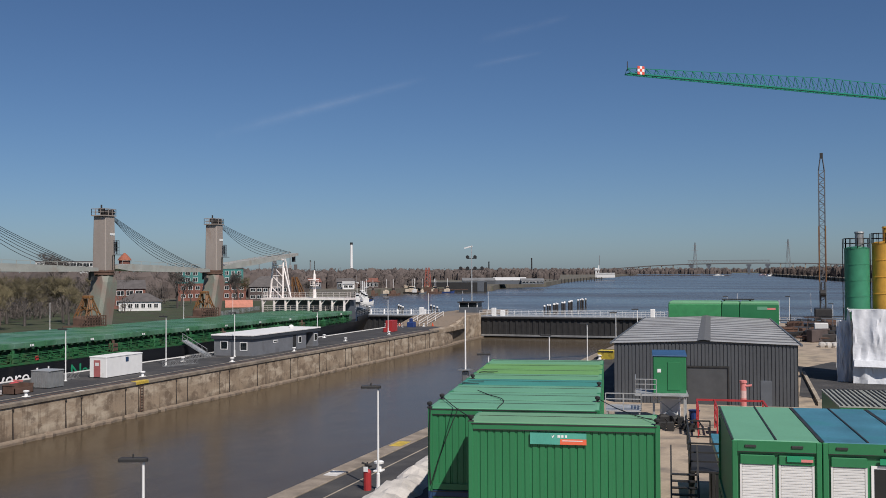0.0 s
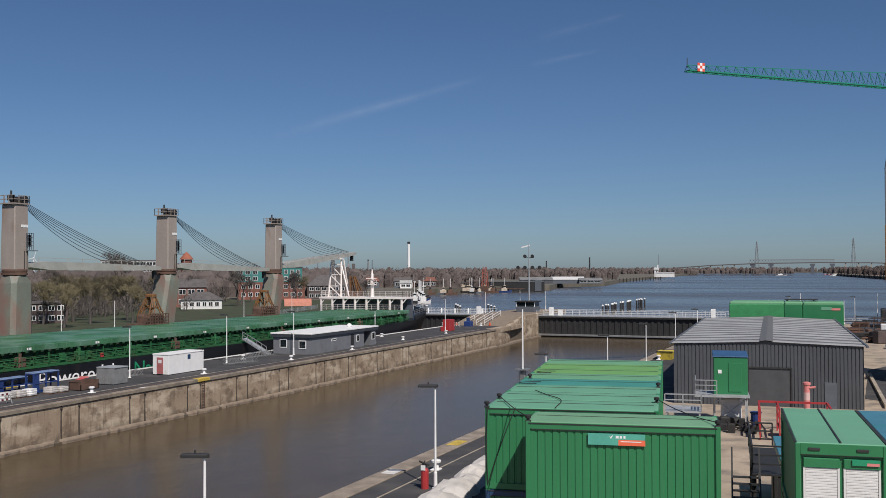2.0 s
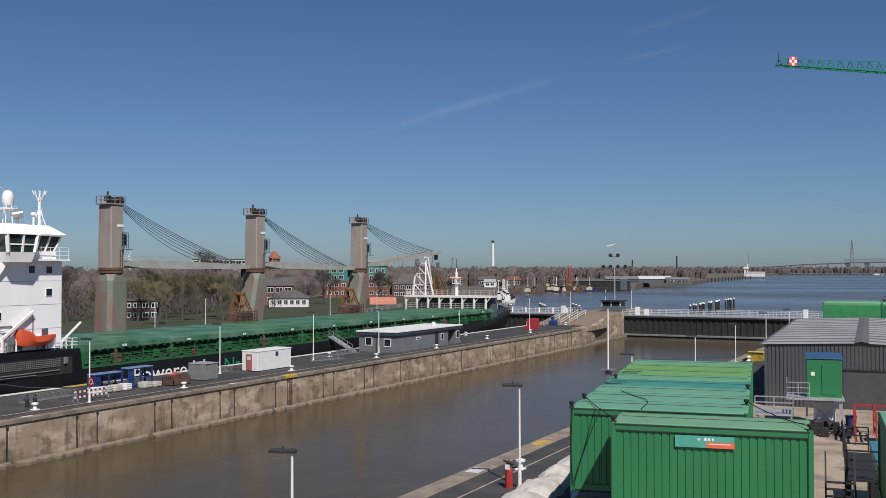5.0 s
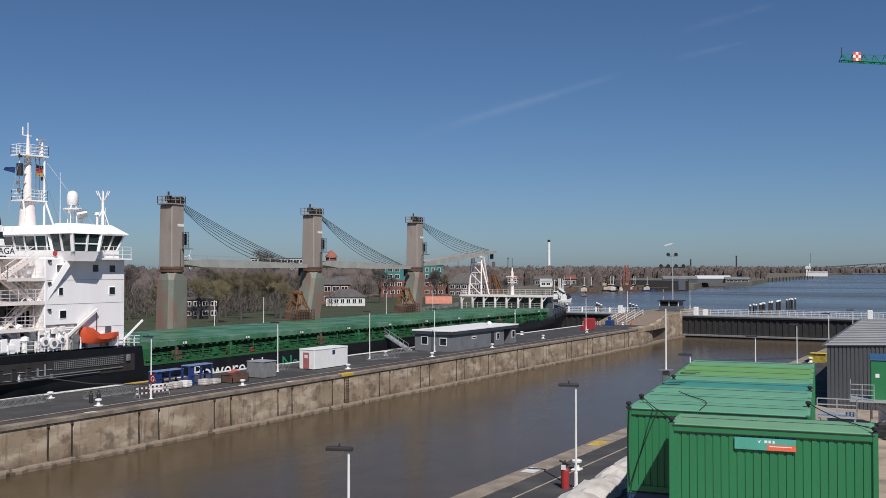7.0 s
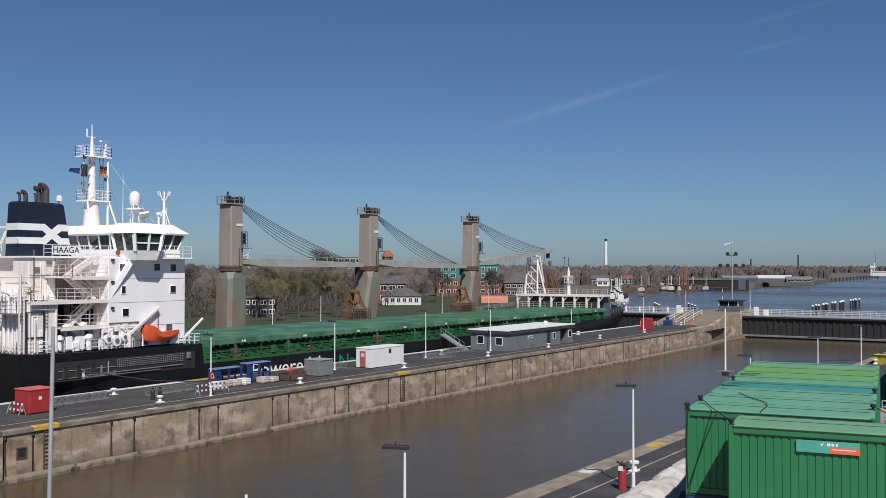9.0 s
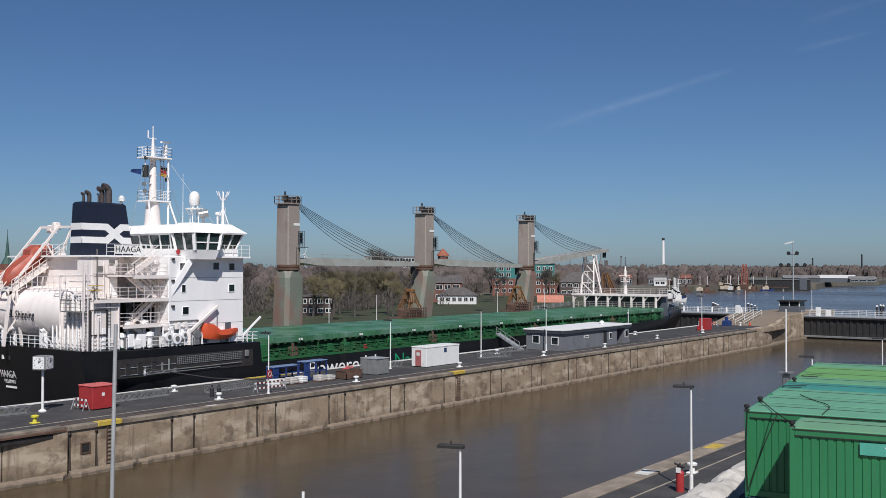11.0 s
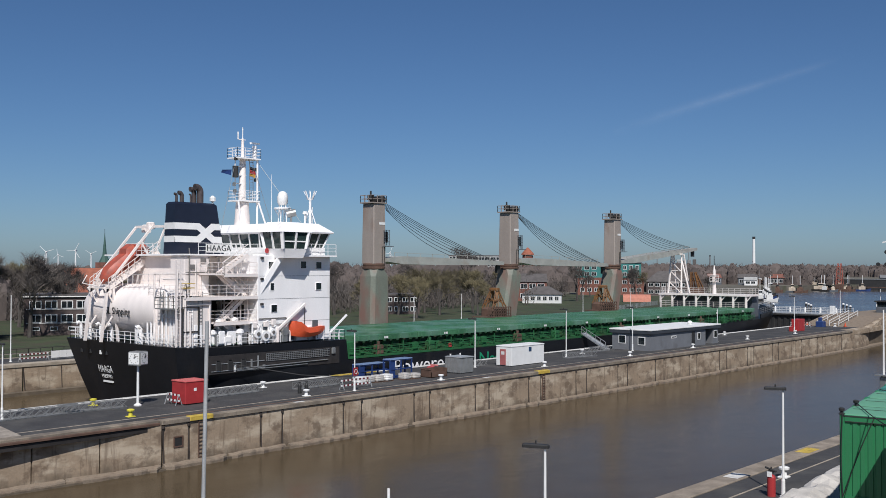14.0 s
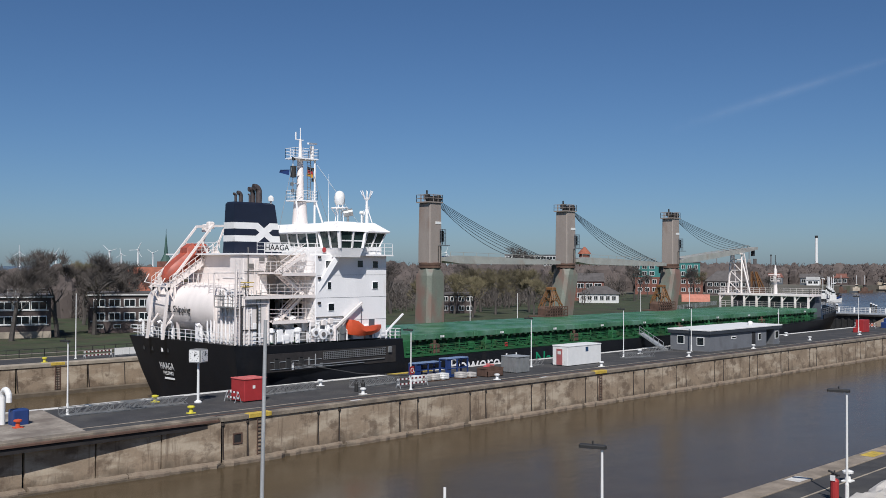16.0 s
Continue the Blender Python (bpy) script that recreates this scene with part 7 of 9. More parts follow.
for x, y, h in ((-74.0, 205, 4.6), (-67.2, 228, 4.4), (-72.9, 226, 4.6)):
    lamp_post((x, y, PT if y > 200 else 0), h, 0, "thin white signal post beside the gate", head=False)
for i in range(9):
    x = -104 + i * 3.3
    solid("gate_post", Geo().lathe([(0.18, 1.2), (0.2, 1.9), (0.16, 2.2), (0.06, 2.3)], 10), PLAIN_WHITE, "white capped post on the far gate", "post", at=(x, 212.6, 0))

# ladders and openings on the wall
for y in (42.9, 85.3):
    lad = thing("wall_ladder", "recessed rusty ladder with a yellow top bracket", "ladder", (FAR_WALL + 0.3, y, 0))
    g = Geo().beam((0.06, -0.22, -3.0), (0.06, -0.22, -0.2), 0.06).beam((0.06, 0.22, -3.0), (0.06, 0.22, -0.2), 0.06)
    for i in range(10):
        g.beam((0.06, -0.22, -2.9 + i * 0.28), (0.06, 0.22, -2.9 + i * 0.28), 0.04)
    part("rungs", g, RUST, lad)
    part("bracket", Geo().bbox(-0.5, 0.16, -1.0, 1.0, -0.22, 0.09, 0.03), YELLOW_MARK, lad, "yellow painted bracket")
op = thing("wall_box", "square dark steel box let into the wall", "hatch", (FAR_WALL + 0.29, 41.0, -1.6))
part("rim", Geo().box(0, 0.06, -0.4, 0.4, -0.4, -0.3).box(0, 0.06, -0.4, 0.4, 0.3, 0.4).box(0, 0.06, -0.4, -0.3, -0.3, 0.3).box(0, 0.06, 0.3, 0.4, -0.3, 0.3), RUST, op)
part("plate", Geo().box(0.0, 0.02, -0.3, 0.3, -0.3, 0.3), DARK, op)
solid("pavement_slab", Geo().prism([(-75, 22), (-62.7, 22), (-62.7, 30.1), (-74.2, 32.1)], -0.3, 0.055), paint("apron_concrete", (0.31, 0.27, 0.22), 0.9, vary=0.3, scale=0.35, bump=0.3, bump_scale=8, dirt=(0.16, 0.13, 0.105), dirt_at=0.52), "pale concrete apron on the island", "pavement", kind="structure")
vent = thing("vent_pipe", "white bent vent pipe beside a blue box", "pipe", (-69.0, 27.2, 0.055))
pts = [(0, 0, 0), (0, 0, 1.9)] + [(0.55 - 0.55 * math.cos(a * math.pi / 8), 0, 1.9 + 0.5 * math.sin(a * math.pi / 8)) for a in range(1, 9)] + [(1.1, 0, 1.6)]
part("pipe", Geo().path(pts, 0.2, 12), PLAIN_WHITE, vent)
part("box", Geo().bbox(0.2, 1.1, 0.3, 1.4, 0, 1.05, 0.08), BLUE, vent, "blue housing")

# notices on the far bank
barrier((LEFT_BANK - 2.0, 52.5, 0.05), 3.6, 95, "dark red and white striped plank barrier on the far bank")
wf = thing("white_fence_panel", "white slatted barrier on the far bank", "barrier", (LEFT_BANK - 2.2, 56.4, 0.05), 95)
for i in range(6):
    part("board", Geo().box(i * 1.0, i * 1.0 + 0.94, -0.03, 0.03, 0.2, 1.0), PLAIN_WHITE, wf)
part("frame", Geo().beam((0, 0.06, 0.1), (6, 0.06, 0.1), 0.06).box(0, 0.08, 0.03, 0.1, 0, 1.05).box(5.85, 5.93, 0.03, 0.1, 0, 1.05), GALV, wf)
lamp_post((LEFT_BANK - 3, 52.0, 0.04), 7.5, 0, "thin white mast on the far bank", head=False)
bollard((LEFT_BANK - 1.0, 47.5, 0.06), YELLOW_SIGNAL, label="yellow mooring bollard on the far bank")
lamp_post((-136, 131, 0), 9.5, 0, "thin grey lamp post on the lawn", mat=GALV)
for x, y in ((-122, 130), (-124, 160), (-126, 190), (-128, 214), (-128, 150), (-132, 236)):
    lamp_post((x, y, 0), 5.5, 0, "pale lamp post beside the far chamber", head=False)
fence = thing("park_fence", "low grey fence along the far path", "fence", (0, 0, 0))
for i in range(16):
    y = 196 + i * 3.6
    part("fence_panel", Geo().rail([(-127 - i * 1.0, y, 0), (-128 - i * 1.0, y + 3.5, 0)], 1.15, 4, 1.2, 0.03), GALV, fence)
# ---- near quay and building site ----
for y, h in ((21.7, 4.2), (29.8, 4.35), (46.5, 5.1), (72.6, 4.6), (93.0, 4.75), (112.0, 4.9), (132.0, 5.3), (152.0, 5.0)):
    lamp_post((-21.4 if y != 46.5 else -19.5, y, 0.03), h, 20, "white lamp post with a flat dark head on the near quay", head=y > 25)
solid("steel_mast", Geo().tube((0, 0, 0), (0.1, 0.1, 9.5), 0.06, 0.05, 10), GALV, "tall plain grey steel mast on the near quay", "mast", at=(-22.0, 15.35, 0.03))
sm = thing("signal_mast", "tall white signal mast with a small platform", "mast", (-21.5, 67.2, 0.03))
part("pole", Geo().tube((0, 0, 0), (0, 0, 4.0), 0.14, 0.12).tube((0, 0, 4), (0, 0, 8.2), 0.06, 0.045), PLAIN_WHITE, sm)
part("platform", Geo().box(-0.45, 0.45, -0.4, 0.4, 3.95, 4.03).bbox(-0.2, 0.2, -0.2, 0.2, 3.0, 3.9, 0.04), STEEL, sm)
for x, y in ((-21.3, 50.9), (-21.9, 122.5)):
    bollard((x, y, 0.03))
hyd = thing("hydrant", "red hydrant post on the near quay", "hydrant", (-20.0, 46.3, 0.03))
part("post", Geo().lathe([(0.2, 0), (0.2, 0.9), (0.15, 1.0), (0.05, 1.05)], 12), RED, hyd)
part("arm", Geo().tube((-0.3, 0, 1.35), (0.25, 0, 1.2), 0.05).tube((0, 0, 1.0), (0, 0, 1.4), 0.04).box(-0.14, 0.14, -0.03, 0.03, 1.1, 1.25), DARK, hyd)
part("notice", Geo().box(-0.12, 0.12, -0.22, -0.2, 0.95, 1.2), PLAIN_WHITE, hyd)
# long heap under a pale tarpaulin
random.seed(5)
tg = Geo()
ringsT = []
for i in range(25):
    y = 38.5 + i * 0.62
    cx = -17.6 - 0.07 * (y - 38) + random.uniform(-0.1, 0.1)
    w, h = 0.95 + random.uniform(-0.2, 0.2), (0.6 + random.uniform(-0.12, 0.25)) * (0.35 if i in (0, 24) else 1)
    ringsT.append([(cx + w * c + random.uniform(-0.06, 0.06), y + random.uniform(-0.1, 0.1), max(0.03, h * s + random.uniform(-0.1, 0.1) * (s > 0))) for c, s in ((-1.1, 0), (-0.85, 0.5), (-0.5, 0.85), (-0.1, 1), (0.35, 0.95), (0.75, 0.6), (1.05, 0))])
tg.rings(ringsT)
solid("tarpaulin_cover", tg, TARP, "long heap under a creased pale tarpaulin", "tarpaulin")
ysk = thing("yellow_skip", "yellow steel skip on the near quay", "skip", (-22.1, 122.6, 0.03), 0)
part("shell", Geo().rings([[(0.1, 0.2, 0), (1.7, 0.2, 0), (1.7, 2.4, 0), (0.1, 2.4, 0)], [(-0.1, -0.1, 1.0), (1.9, -0.1, 1.0), (1.9, 2.7, 1.0), (-0.1, 2.7, 1.0)]]), paint("skip_yellow", (0.6, 0.47, 0.05), 0.6, dirt=(0.2, 0.13, 0.05)), ysk)
part("rim", Geo().beam((-0.1, -0.1, 1.0), (1.9, -0.1, 1.0), 0.1).beam((-0.1, 2.7, 1.0), (1.9, 2.7, 1.0), 0.1), DARK, ysk)

# galvanised stair landing beside the container row
land = thing("steel_landing", "galvanised landing with railings beside the container row", "landing", (-10.9, 63.0, 0), 8)
part("deck", Geo().box(0, 2.2, 0, 2.6, 2.1, 2.2), GALV, land)
part("leg", Geo().beam((0.1, 0.1, 0), (0.1, 0.1, 2.1), 0.1).beam((2.1, 0.1, 0), (2.1, 0.1, 2.1), 0.1).beam((0.1, 2.5, 0), (0.1, 2.5, 2.1), 0.1).beam((2.1, 2.5, 0), (2.1, 2.5, 2.1), 0.1), GALV, land)
part("railing", Geo().rail([(0, 0, 2.2), (2.2, 0, 2.2), (2.2, 2.6, 2.2)], 1.05, 3, 1.0, 0.03), GALV, land)

# dark steel stair and landing beside the shutter offices
dst = thing("steel_stair", "dark brown steel stair and landing beside the offices", "stair", (-4.55, 40.2, 0), 6.5)
part("landing", Geo().box(0.9, 2.0, 0, 6.0, 3.05, 3.12), DARK, dst)
part("railing", Geo().rail([(2.0, 0, 3.15), (0.9, 0, 3.15), (0.9, 6.0, 3.15), (1.9, 6.0, 3.15)], 1.05, 3, 1.5, 0.03), DARK, dst)
for x in (1.0, 1.9):
    for y in (0.1, 3.0, 5.9):
        part("leg", Geo().beam((x, y, 0), (x, y, 3.05), 0.12), DARK, dst)
fs = Geo().beam((0.15, -4.0, 0), (0.15, 0, 3.1), 0.06, 0.25).beam((1.15, -4.0, 0), (1.15, 0, 3.1), 0.06, 0.25)
for i in range(15):
    f = (i + 0.5) / 15
    fs.box(0.15, 1.15, -4 + 4 * f - 0.13, -4 + 4 * f + 0.13, 3.1 * f - 0.02, 3.1 * f + 0.02)
part("flight", fs, DARK, dst)
part("flight_rail", Geo().beam((0.15, -4, 1.0), (0.15, 0, 4.1), 0.06).beam((1.15, -4, 1.0), (1.15, 0, 4.1), 0.06).beam((0.15, -4, 0), (0.15, -4, 1.0), 0.06).beam((1.15, -4, 0), (1.15, -4, 1.0), 0.06).beam((0.15, -4, 0.5), (0.15, 0, 3.6), 0.05), DARK, dst)
blc = thing("blue_roofed_container", "low green container with a blue roof behind the offices", "container", (-2.95, 45.8, 0), 7)
part("body", Geo().bbox(0, 2.4, 0, 6.0, 0.1, 2.7, 0.04), GREEN, blc)
part("roof", Geo().bbox(-0.04, 2.44, -0.04, 6.04, 2.7, 2.8, 0.03), BLUE_ROOF, blc)
part("footing", Geo().box(0.1, 2.3, 0.1, 0.6, 0, 0.1).box(0.1, 2.3, 5.4, 5.9, 0, 0.1), CONCRETE_LIGHT, blc)

# red steel frame, standpipe
rf = thing("red_steel_frame", "red welded steel frame standing in the yard", "steel frame", (-5.6, 67.5, 0), 6)
for x in (0, 1.2, 4.4):
    for y in (0, 4.2):
        part("post", Geo().beam((x, y, 0), (x, y, 2.0), 0.1), RED, rf)
for z in (0.7, 1.4, 1.95):
    part("rail", Geo().beam((0, 0, z), (0, 4.2, z), 0.11), RED, rf)
    part("rail", Geo().beam((1.2, 0, z), (1.2, 4.2, z), 0.1), RED, rf)
part("rail", Geo().beam((0, 4.2, 1.95), (4.4, 4.2, 1.95), 0.13), RED, rf)
part("rail", Geo().beam((4.4, 0, 1.95), (4.4, 4.2, 1.95), 0.12), RED, rf)
part("cover", Geo().bbox(1.4, 2.6, 0.5, 2.0, 0, 1.7, 0.2), TARP, rf, "pale plastic cover")
PINK_BAND = paint("pink_band", (0.62, 0.42, 0.38), 0.6, vary=0.15)
stp = thing("standpipe", "red and white banded steel standpipe", "pipe", (-3.1, 76.0, 0))
for i in range(5):
    part("band", Geo().tube((0, 0, i * 0.55), (0, 0, i * 0.55 + 0.55), 0.22, n=14), (RED_LIGHT, PINK_BAND)[i % 2], stp)
part("valve", Geo().tube((0, -0.1, 2.5), (0.6, -0.1, 2.6), 0.08).lathe([(0.27, 2.75), (0.27, 2.9), (0.1, 2.95)], 14), RED_LIGHT, stp)
gc = thing("tool_clutter", "tools, hoses and buckets lying in the yard", "tools", (-6.4, 71.0, 0))
cg = Geo()
for i in range(26):
    x, y = random.uniform(-2.6, 0.8), random.uniform(-1.5, 1.6)
    if i % 3:
        a = random.uniform(0, 3.14)
        cg.beam((x, y, 0.06), (x + 0.9 * math.cos(a), y + 0.9 * math.sin(a), 0.1 + random.uniform(0, 0.5)), 0.07)
    else:
        cg.bbox(x, x + random.uniform(0.3, 0.6), y, y + 0.4, 0, random.uniform(0.25, 0.7), 0.04)
part("clutter", cg, DARK, gc, kind="stuff")
bb = thing("blue_bin", "blue plastic bin beside the cabin", "bin", (-6.3, 72.6, 0))
part("tub", Geo().lathe([(0.3, 0), (0.36, 1.0), (0.4, 1.02), (0.4, 1.1)], 12), BLUE, bb)

# low containers with striped roofs
for i in range(3):
    x = 2.9 + i * 2.5
    c = thing("striped_roof_container", "green site container with a pale ribbed roof", "container", (x, 64.6 + i * 0.25, 0), 5, group="low green containers")
    part("body", Geo().bbox(0, 2.44, 0, 8.6, 0.1, 2.7, 0.04), GREEN, c)
    part("roof", Geo().box(-0.03, 2.47, -0.03, 8.63, 2.7, 2.78), paint("ribbed_roof", (0.30, 0.31, 0.27), 0.6) if i == 0 else bpy.data.materials["ribbed_roof"], c)
    ribs = Geo()
    for k in range(8):
        ribs.beam((0.15 + k * 0.3, 0, 2.80), (0.15 + k * 0.3, 8.6, 2.80), 0.09, 0.06)
    part("roof_ribs", ribs, DARK, c, kind="stuff")
    w = part("window", Geo().box(0.4, 1.95, -0.05, 0.0, 1.0, 2.05), PLAIN_WHITE, c)
    part("pane", Geo().box(0.5, 1.85, -0.06, -0.051, 1.1, 1.95), GLASS, w)
    part("plate", Geo().box(1.0, 1.6, -0.03, 0, 2.3, 2.5), RED_LIGHT, c)
    part("footing", Geo().box(0.1, 2.3, 0.1, 0.6, 0, 0.1).box(0.1, 2.3, 8.0, 8.5, 0, 0.1), CONCRETE_LIGHT, c)

# offices beyond the hall
bo = thing("site_office_block", "two-storey block of green site containers with a company board", "container block", (-14.6, 132.0, 0), 1.0)
for i, (x0, x1) in enumerate(((0, 6.6), (6.65, 8.8), (8.85, 13.6))):
    for z in (0.1, 3.35):
        part("unit", Geo().bbox(x0, x1, 0, 6, z, z + 3.2, 0.05), GREEN if i != 0 else paint("light_green", (0.06, 0.26, 0.09), 0.5) if z < 1 else bpy.data.materials["light_green"], bo)
    part("roof", Geo().bbox(x0, x1, 0.2, 6, 6.56, 6.9, 0.15), GREEN_ROOF, bo)
part("board", Geo().box(11.0, 12.2, -0.03, 0, 5.9, 6.3), TEAL_ROOF, bo)
part("board", Geo().box(12.2, 13.2, -0.03, 0, 5.9, 6.15), RED_LIGHT, bo)
part("roof_panels", Geo().box(6.6, 10.6, 2.5, 4.5, 7.05, 7.15).box(6.8, 7.0, 2.6, 2.8, 6.8, 7.05).box(10.0, 10.2, 2.6, 2.8, 6.8, 7.05), DARK, bo)
part("footing", Geo().box(0.2, 13.4, 0.2, 0.8, 0, 0.1), CONCRETE_LIGHT, bo)

# silos
def silo(x, y, r, top, mat, label):
    s = thing("silo", label, "silo", (x, y, 0))
    prof = [(0.4, 1.2), (r, 3.4)]
    n = 6
    for i in range(n):
        z0, z1 = 3.4 + (top - 3.4) * i / n, 3.4 + (top - 3.4) * (i + 1) / n
        prof += [(r, z0 + 0.02), (r, z1 - 0.06), (r + 0.04, z1 - 0.05), (r + 0.04, z1)]
    prof += [(r * 0.7, top + 0.15), (0.3, top + 0.2)]
    part("shell", Geo().lathe(prof, 28), mat, s, smooth=True)
    l = Geo()
    for a in range(4):
        c, q = math.cos(a * 1.571 + 0.785) * r * 0.95, math.sin(a * 1.571 + 0.785) * r * 0.95
        l.beam((c, q, 0), (c, q, 3.6), 0.16)
    part("leg_frame", l, DARK, s)
    pts = [(math.cos(a * math.pi / 6) * (r + 0.02), math.sin(a * math.pi / 6) * (r + 0.02), top) for a in range(13)]
    part("top_railing", Geo().rail(pts, 1.0, 2, 0.6, 0.03), DARK, s)
    part("filter_unit", Geo().lathe([(0.42, top), (0.42, top + 1.5), (0.5, top + 1.55), (0.45, top + 1.7)], 14, (0.25, 0, 0)), STEEL if mat is SILO_GREEN else mat, s)
    lad = Geo().beam((-r - 0.15, -0.25, 0), (-r - 0.15, -0.25, top + 1), 0.06).beam((-r - 0.15, 0.2, 0), (-r - 0.15, 0.2, top + 1), 0.06)
    for i in range(int(top / 0.4)):
        lad.beam((-r - 0.15, -0.25, i * 0.4), (-r - 0.15, 0.2, i * 0.4), 0.04)
    part("ladder", lad, DARK, s)


silo(6.75, 110, 1.2, 13.1, SILO_GREEN, "tall green steel silo with a railed top")
silo(9.4, 110.6, 1.2, 13.6, SILO_YELLOW, "tall yellow steel silo with a railed top")


# scaffold wrapped in white film
def sheet(x0, x1, y, z0, z1, seed):
    random.seed(seed)
    nx, nz = 34, 26
    vs = []
    for j in range(nz + 1):
        for i in range(nx + 1):
            u, v = i / nx, j / nz
            q = noise.noise((u * 7 + seed, v * 2.4, 0)) * 0.35 + noise.noise((u * 22, v * 5, seed)) * 0.14
            vs.append((x0 + u * (x1 - x0) + 0.12 * noise.noise((v * 6, seed, u * 3)), y + q, z0 + v * (z1 - z0) + (0.18 * noise.noise((u * 9, seed, 2)) if j == nz else 0)))
    return Geo().add(vs, [(j * (nx + 1) + i, j * (nx + 1) + i + 1, (j + 1) * (nx + 1) + i + 1, (j + 1) * (nx + 1) + i) for j in range(nz) for i in range(nx)])


ws = thing("wrapped_scaffold", "scaffold tower wrapped in creased white plastic film", "scaffold", (0, 0, 0))
part("film", sheet(5.9, 12.0, 103.6, 0, 7.1, 3), FILM, ws, "creased white film", smooth=True)
sd = sheet(0, 9.0, 0, 0, 7.0, 8)
sd.moved(Matrix(((0, 1, 0, 5.7), (1, 0, 0, 103.8), (0, 0, 1, 0), (0, 0, 0, 1))))
part("film", sd, FILM, ws, smooth=True)
part("film_top", Geo().box(5.7, 12, 103.8, 112.8 - 4.5, 6.85, 7.0), FILM, ws)
part("lower_sheet", sheet(4.5, 6.0, 105.0, 0, 6.0, 12), FILM, ws, smooth=True)
part("flap", Geo().rings([[(5.95, 103.0, 1.7), (12, 103.0, 1.6), (12, 103.7, 1.6), (5.95, 103.7, 1.7)], [(6.0, 103.2, 2.3), (12, 103.2, 2.2), (12, 103.6, 2.2), (6.0, 103.6, 2.3)]]), FILM, ws)

# piling rig mast
rig = thing("piling_rig", "lattice mast of a piling rig standing on its crawler base", "crane", (6.7, 212, 0))
g = Geo()
H1 = 33.0
for x, y in ((-0.55, -0.55), (0.55, -0.55), (0.55, 0.55), (-0.55, 0.55)):
    g.beam((x, y, 2.0), (x, y, H1 - 2.5), 0.2).beam((x, y, H1 - 2.5), (x * 0.4, y * 0.4, H1), 0.16)
n = 34
for i in range(n):
    z0, z1 = 2 + (H1 - 4.5) * i / n, 2 + (H1 - 4.5) * (i + 1) / n
    s = 1 if i % 2 else -1
    g.beam((-0.55 * s, -0.55, z0), (0.55 * s, -0.55, z1), 0.09).beam((-0.55 * s, 0.55, z0), (0.55 * s, 0.55, z1), 0.09).beam((-0.55, -0.55 * s, z0), (-0.55, 0.55 * s, z1), 0.09).beam((0.55, 0.55 * s, z0), (0.55, -0.55 * s, z1), 0.09)
    g.beam((-0.55, -0.55, z1), (0.55, -0.55, z1), 0.08)
part("lattice_mast", g, HUT_GREY, rig, "dark grey lattice mast")
part("head", Geo().bbox(-0.3, 0.3, -0.3, 0.3, H1, H1 + 1.1, 0.06), DARK, rig)
for x, y in ((-0.62, -0.62), (0.62, -0.62), (0.62, 0.62), (-0.62, 0.62)):
    part("leader_rail", Geo().beam((x, y, 8.5), (x, y, 19.5), 0.2), YELLOW, rig, "rusty yellow leader rail")
part("hose_drum", Geo().tube((-0.5, -0.8, 6.2), (0.5, -0.8, 6.2), 0.7, n=14).beam((-0.5, -0.6, 3.0), (-0.3, -0.6, 8.4), 0.22).beam((0.5, -0.6, 3.0), (0.3, -0.6, 8.4), 0.22), DARK, rig)
part("body", Geo().bbox(-1.6, 1.6, -2.2, 4.5, 1.0, 3.2, 0.15), DARK, rig)
for x in (-1.7, 1.2):
    part("crawler", Geo().bbox(x, x + 0.6, -2.4, 3.0, 0, 1.0, 0.25), DARK, rig)
# rails, pipes and scrap on the far side of the yard
yard_rail = thing("site_railing", "long grey railing at the water's edge", "railing", (-20, 214, 0))
for i in range(20):
    part("railing_bay", Geo().rail([(i * 4, 0, 0), (i * 4 + 3.9, 0, 0)], 1.2, 3, 1.3, 0.045), GALV, yard_rail)
for x, y, w, h, m in ((-2, 186, 9, 1.4, RUST), (3, 176, 8, 1.1, DARK), (0, 196, 14, 1.8, DARK), (10, 190, 9, 1.5, RUST), (2.5, 162, 3, 1.3, RUST), (-1, 170, 5, 0.8, DARK)):
    sc = thing("steel_stack", "stack of rusty steel beams and pipes", "steel stack", (x, y, 0), random.uniform(-6, 6))
    sg = Geo()
    for i in range(8):
        sg.beam((random.uniform(-0.5, 0.5), (i % 4) * 0.6, 0.2 + (i // 4) * 0.45), (w + random.uniform(-0.8, 0.5), (i % 4) * 0.6 + random.uniform(-0.1, 0.1), 0.2 + (i // 4) * 0.45), 0.35)
    sg.beam((w * 0.2, 0, 0.1), (w * 0.2, 2.2, 0.1), 0.2)
    part("beams", sg, m, sc)
    if h > 1.2:
        part("post", Geo().beam((0.5, 1, 0), (0.5, 1, h + 0.8), 0.15).beam((w - 0.5, 1, 0), (w - 0.5, 1, h + 0.6), 0.15).beam((0.5, 1, h + 0.5), (w - 0.5, 1, h + 0.5), 0.12), DARK, sc)
wg = thing("generator_box", "pale machine housing among the steel", "generator", (4.2, 178, 0))
part("housing", Geo().bbox(0, 2.2, 0, 1.4, 0.3, 2.0, 0.1), SHUTTER, wg)
part("base", Geo().box(0, 2.2, 0, 1.4, 0, 0.3), RUST, wg)
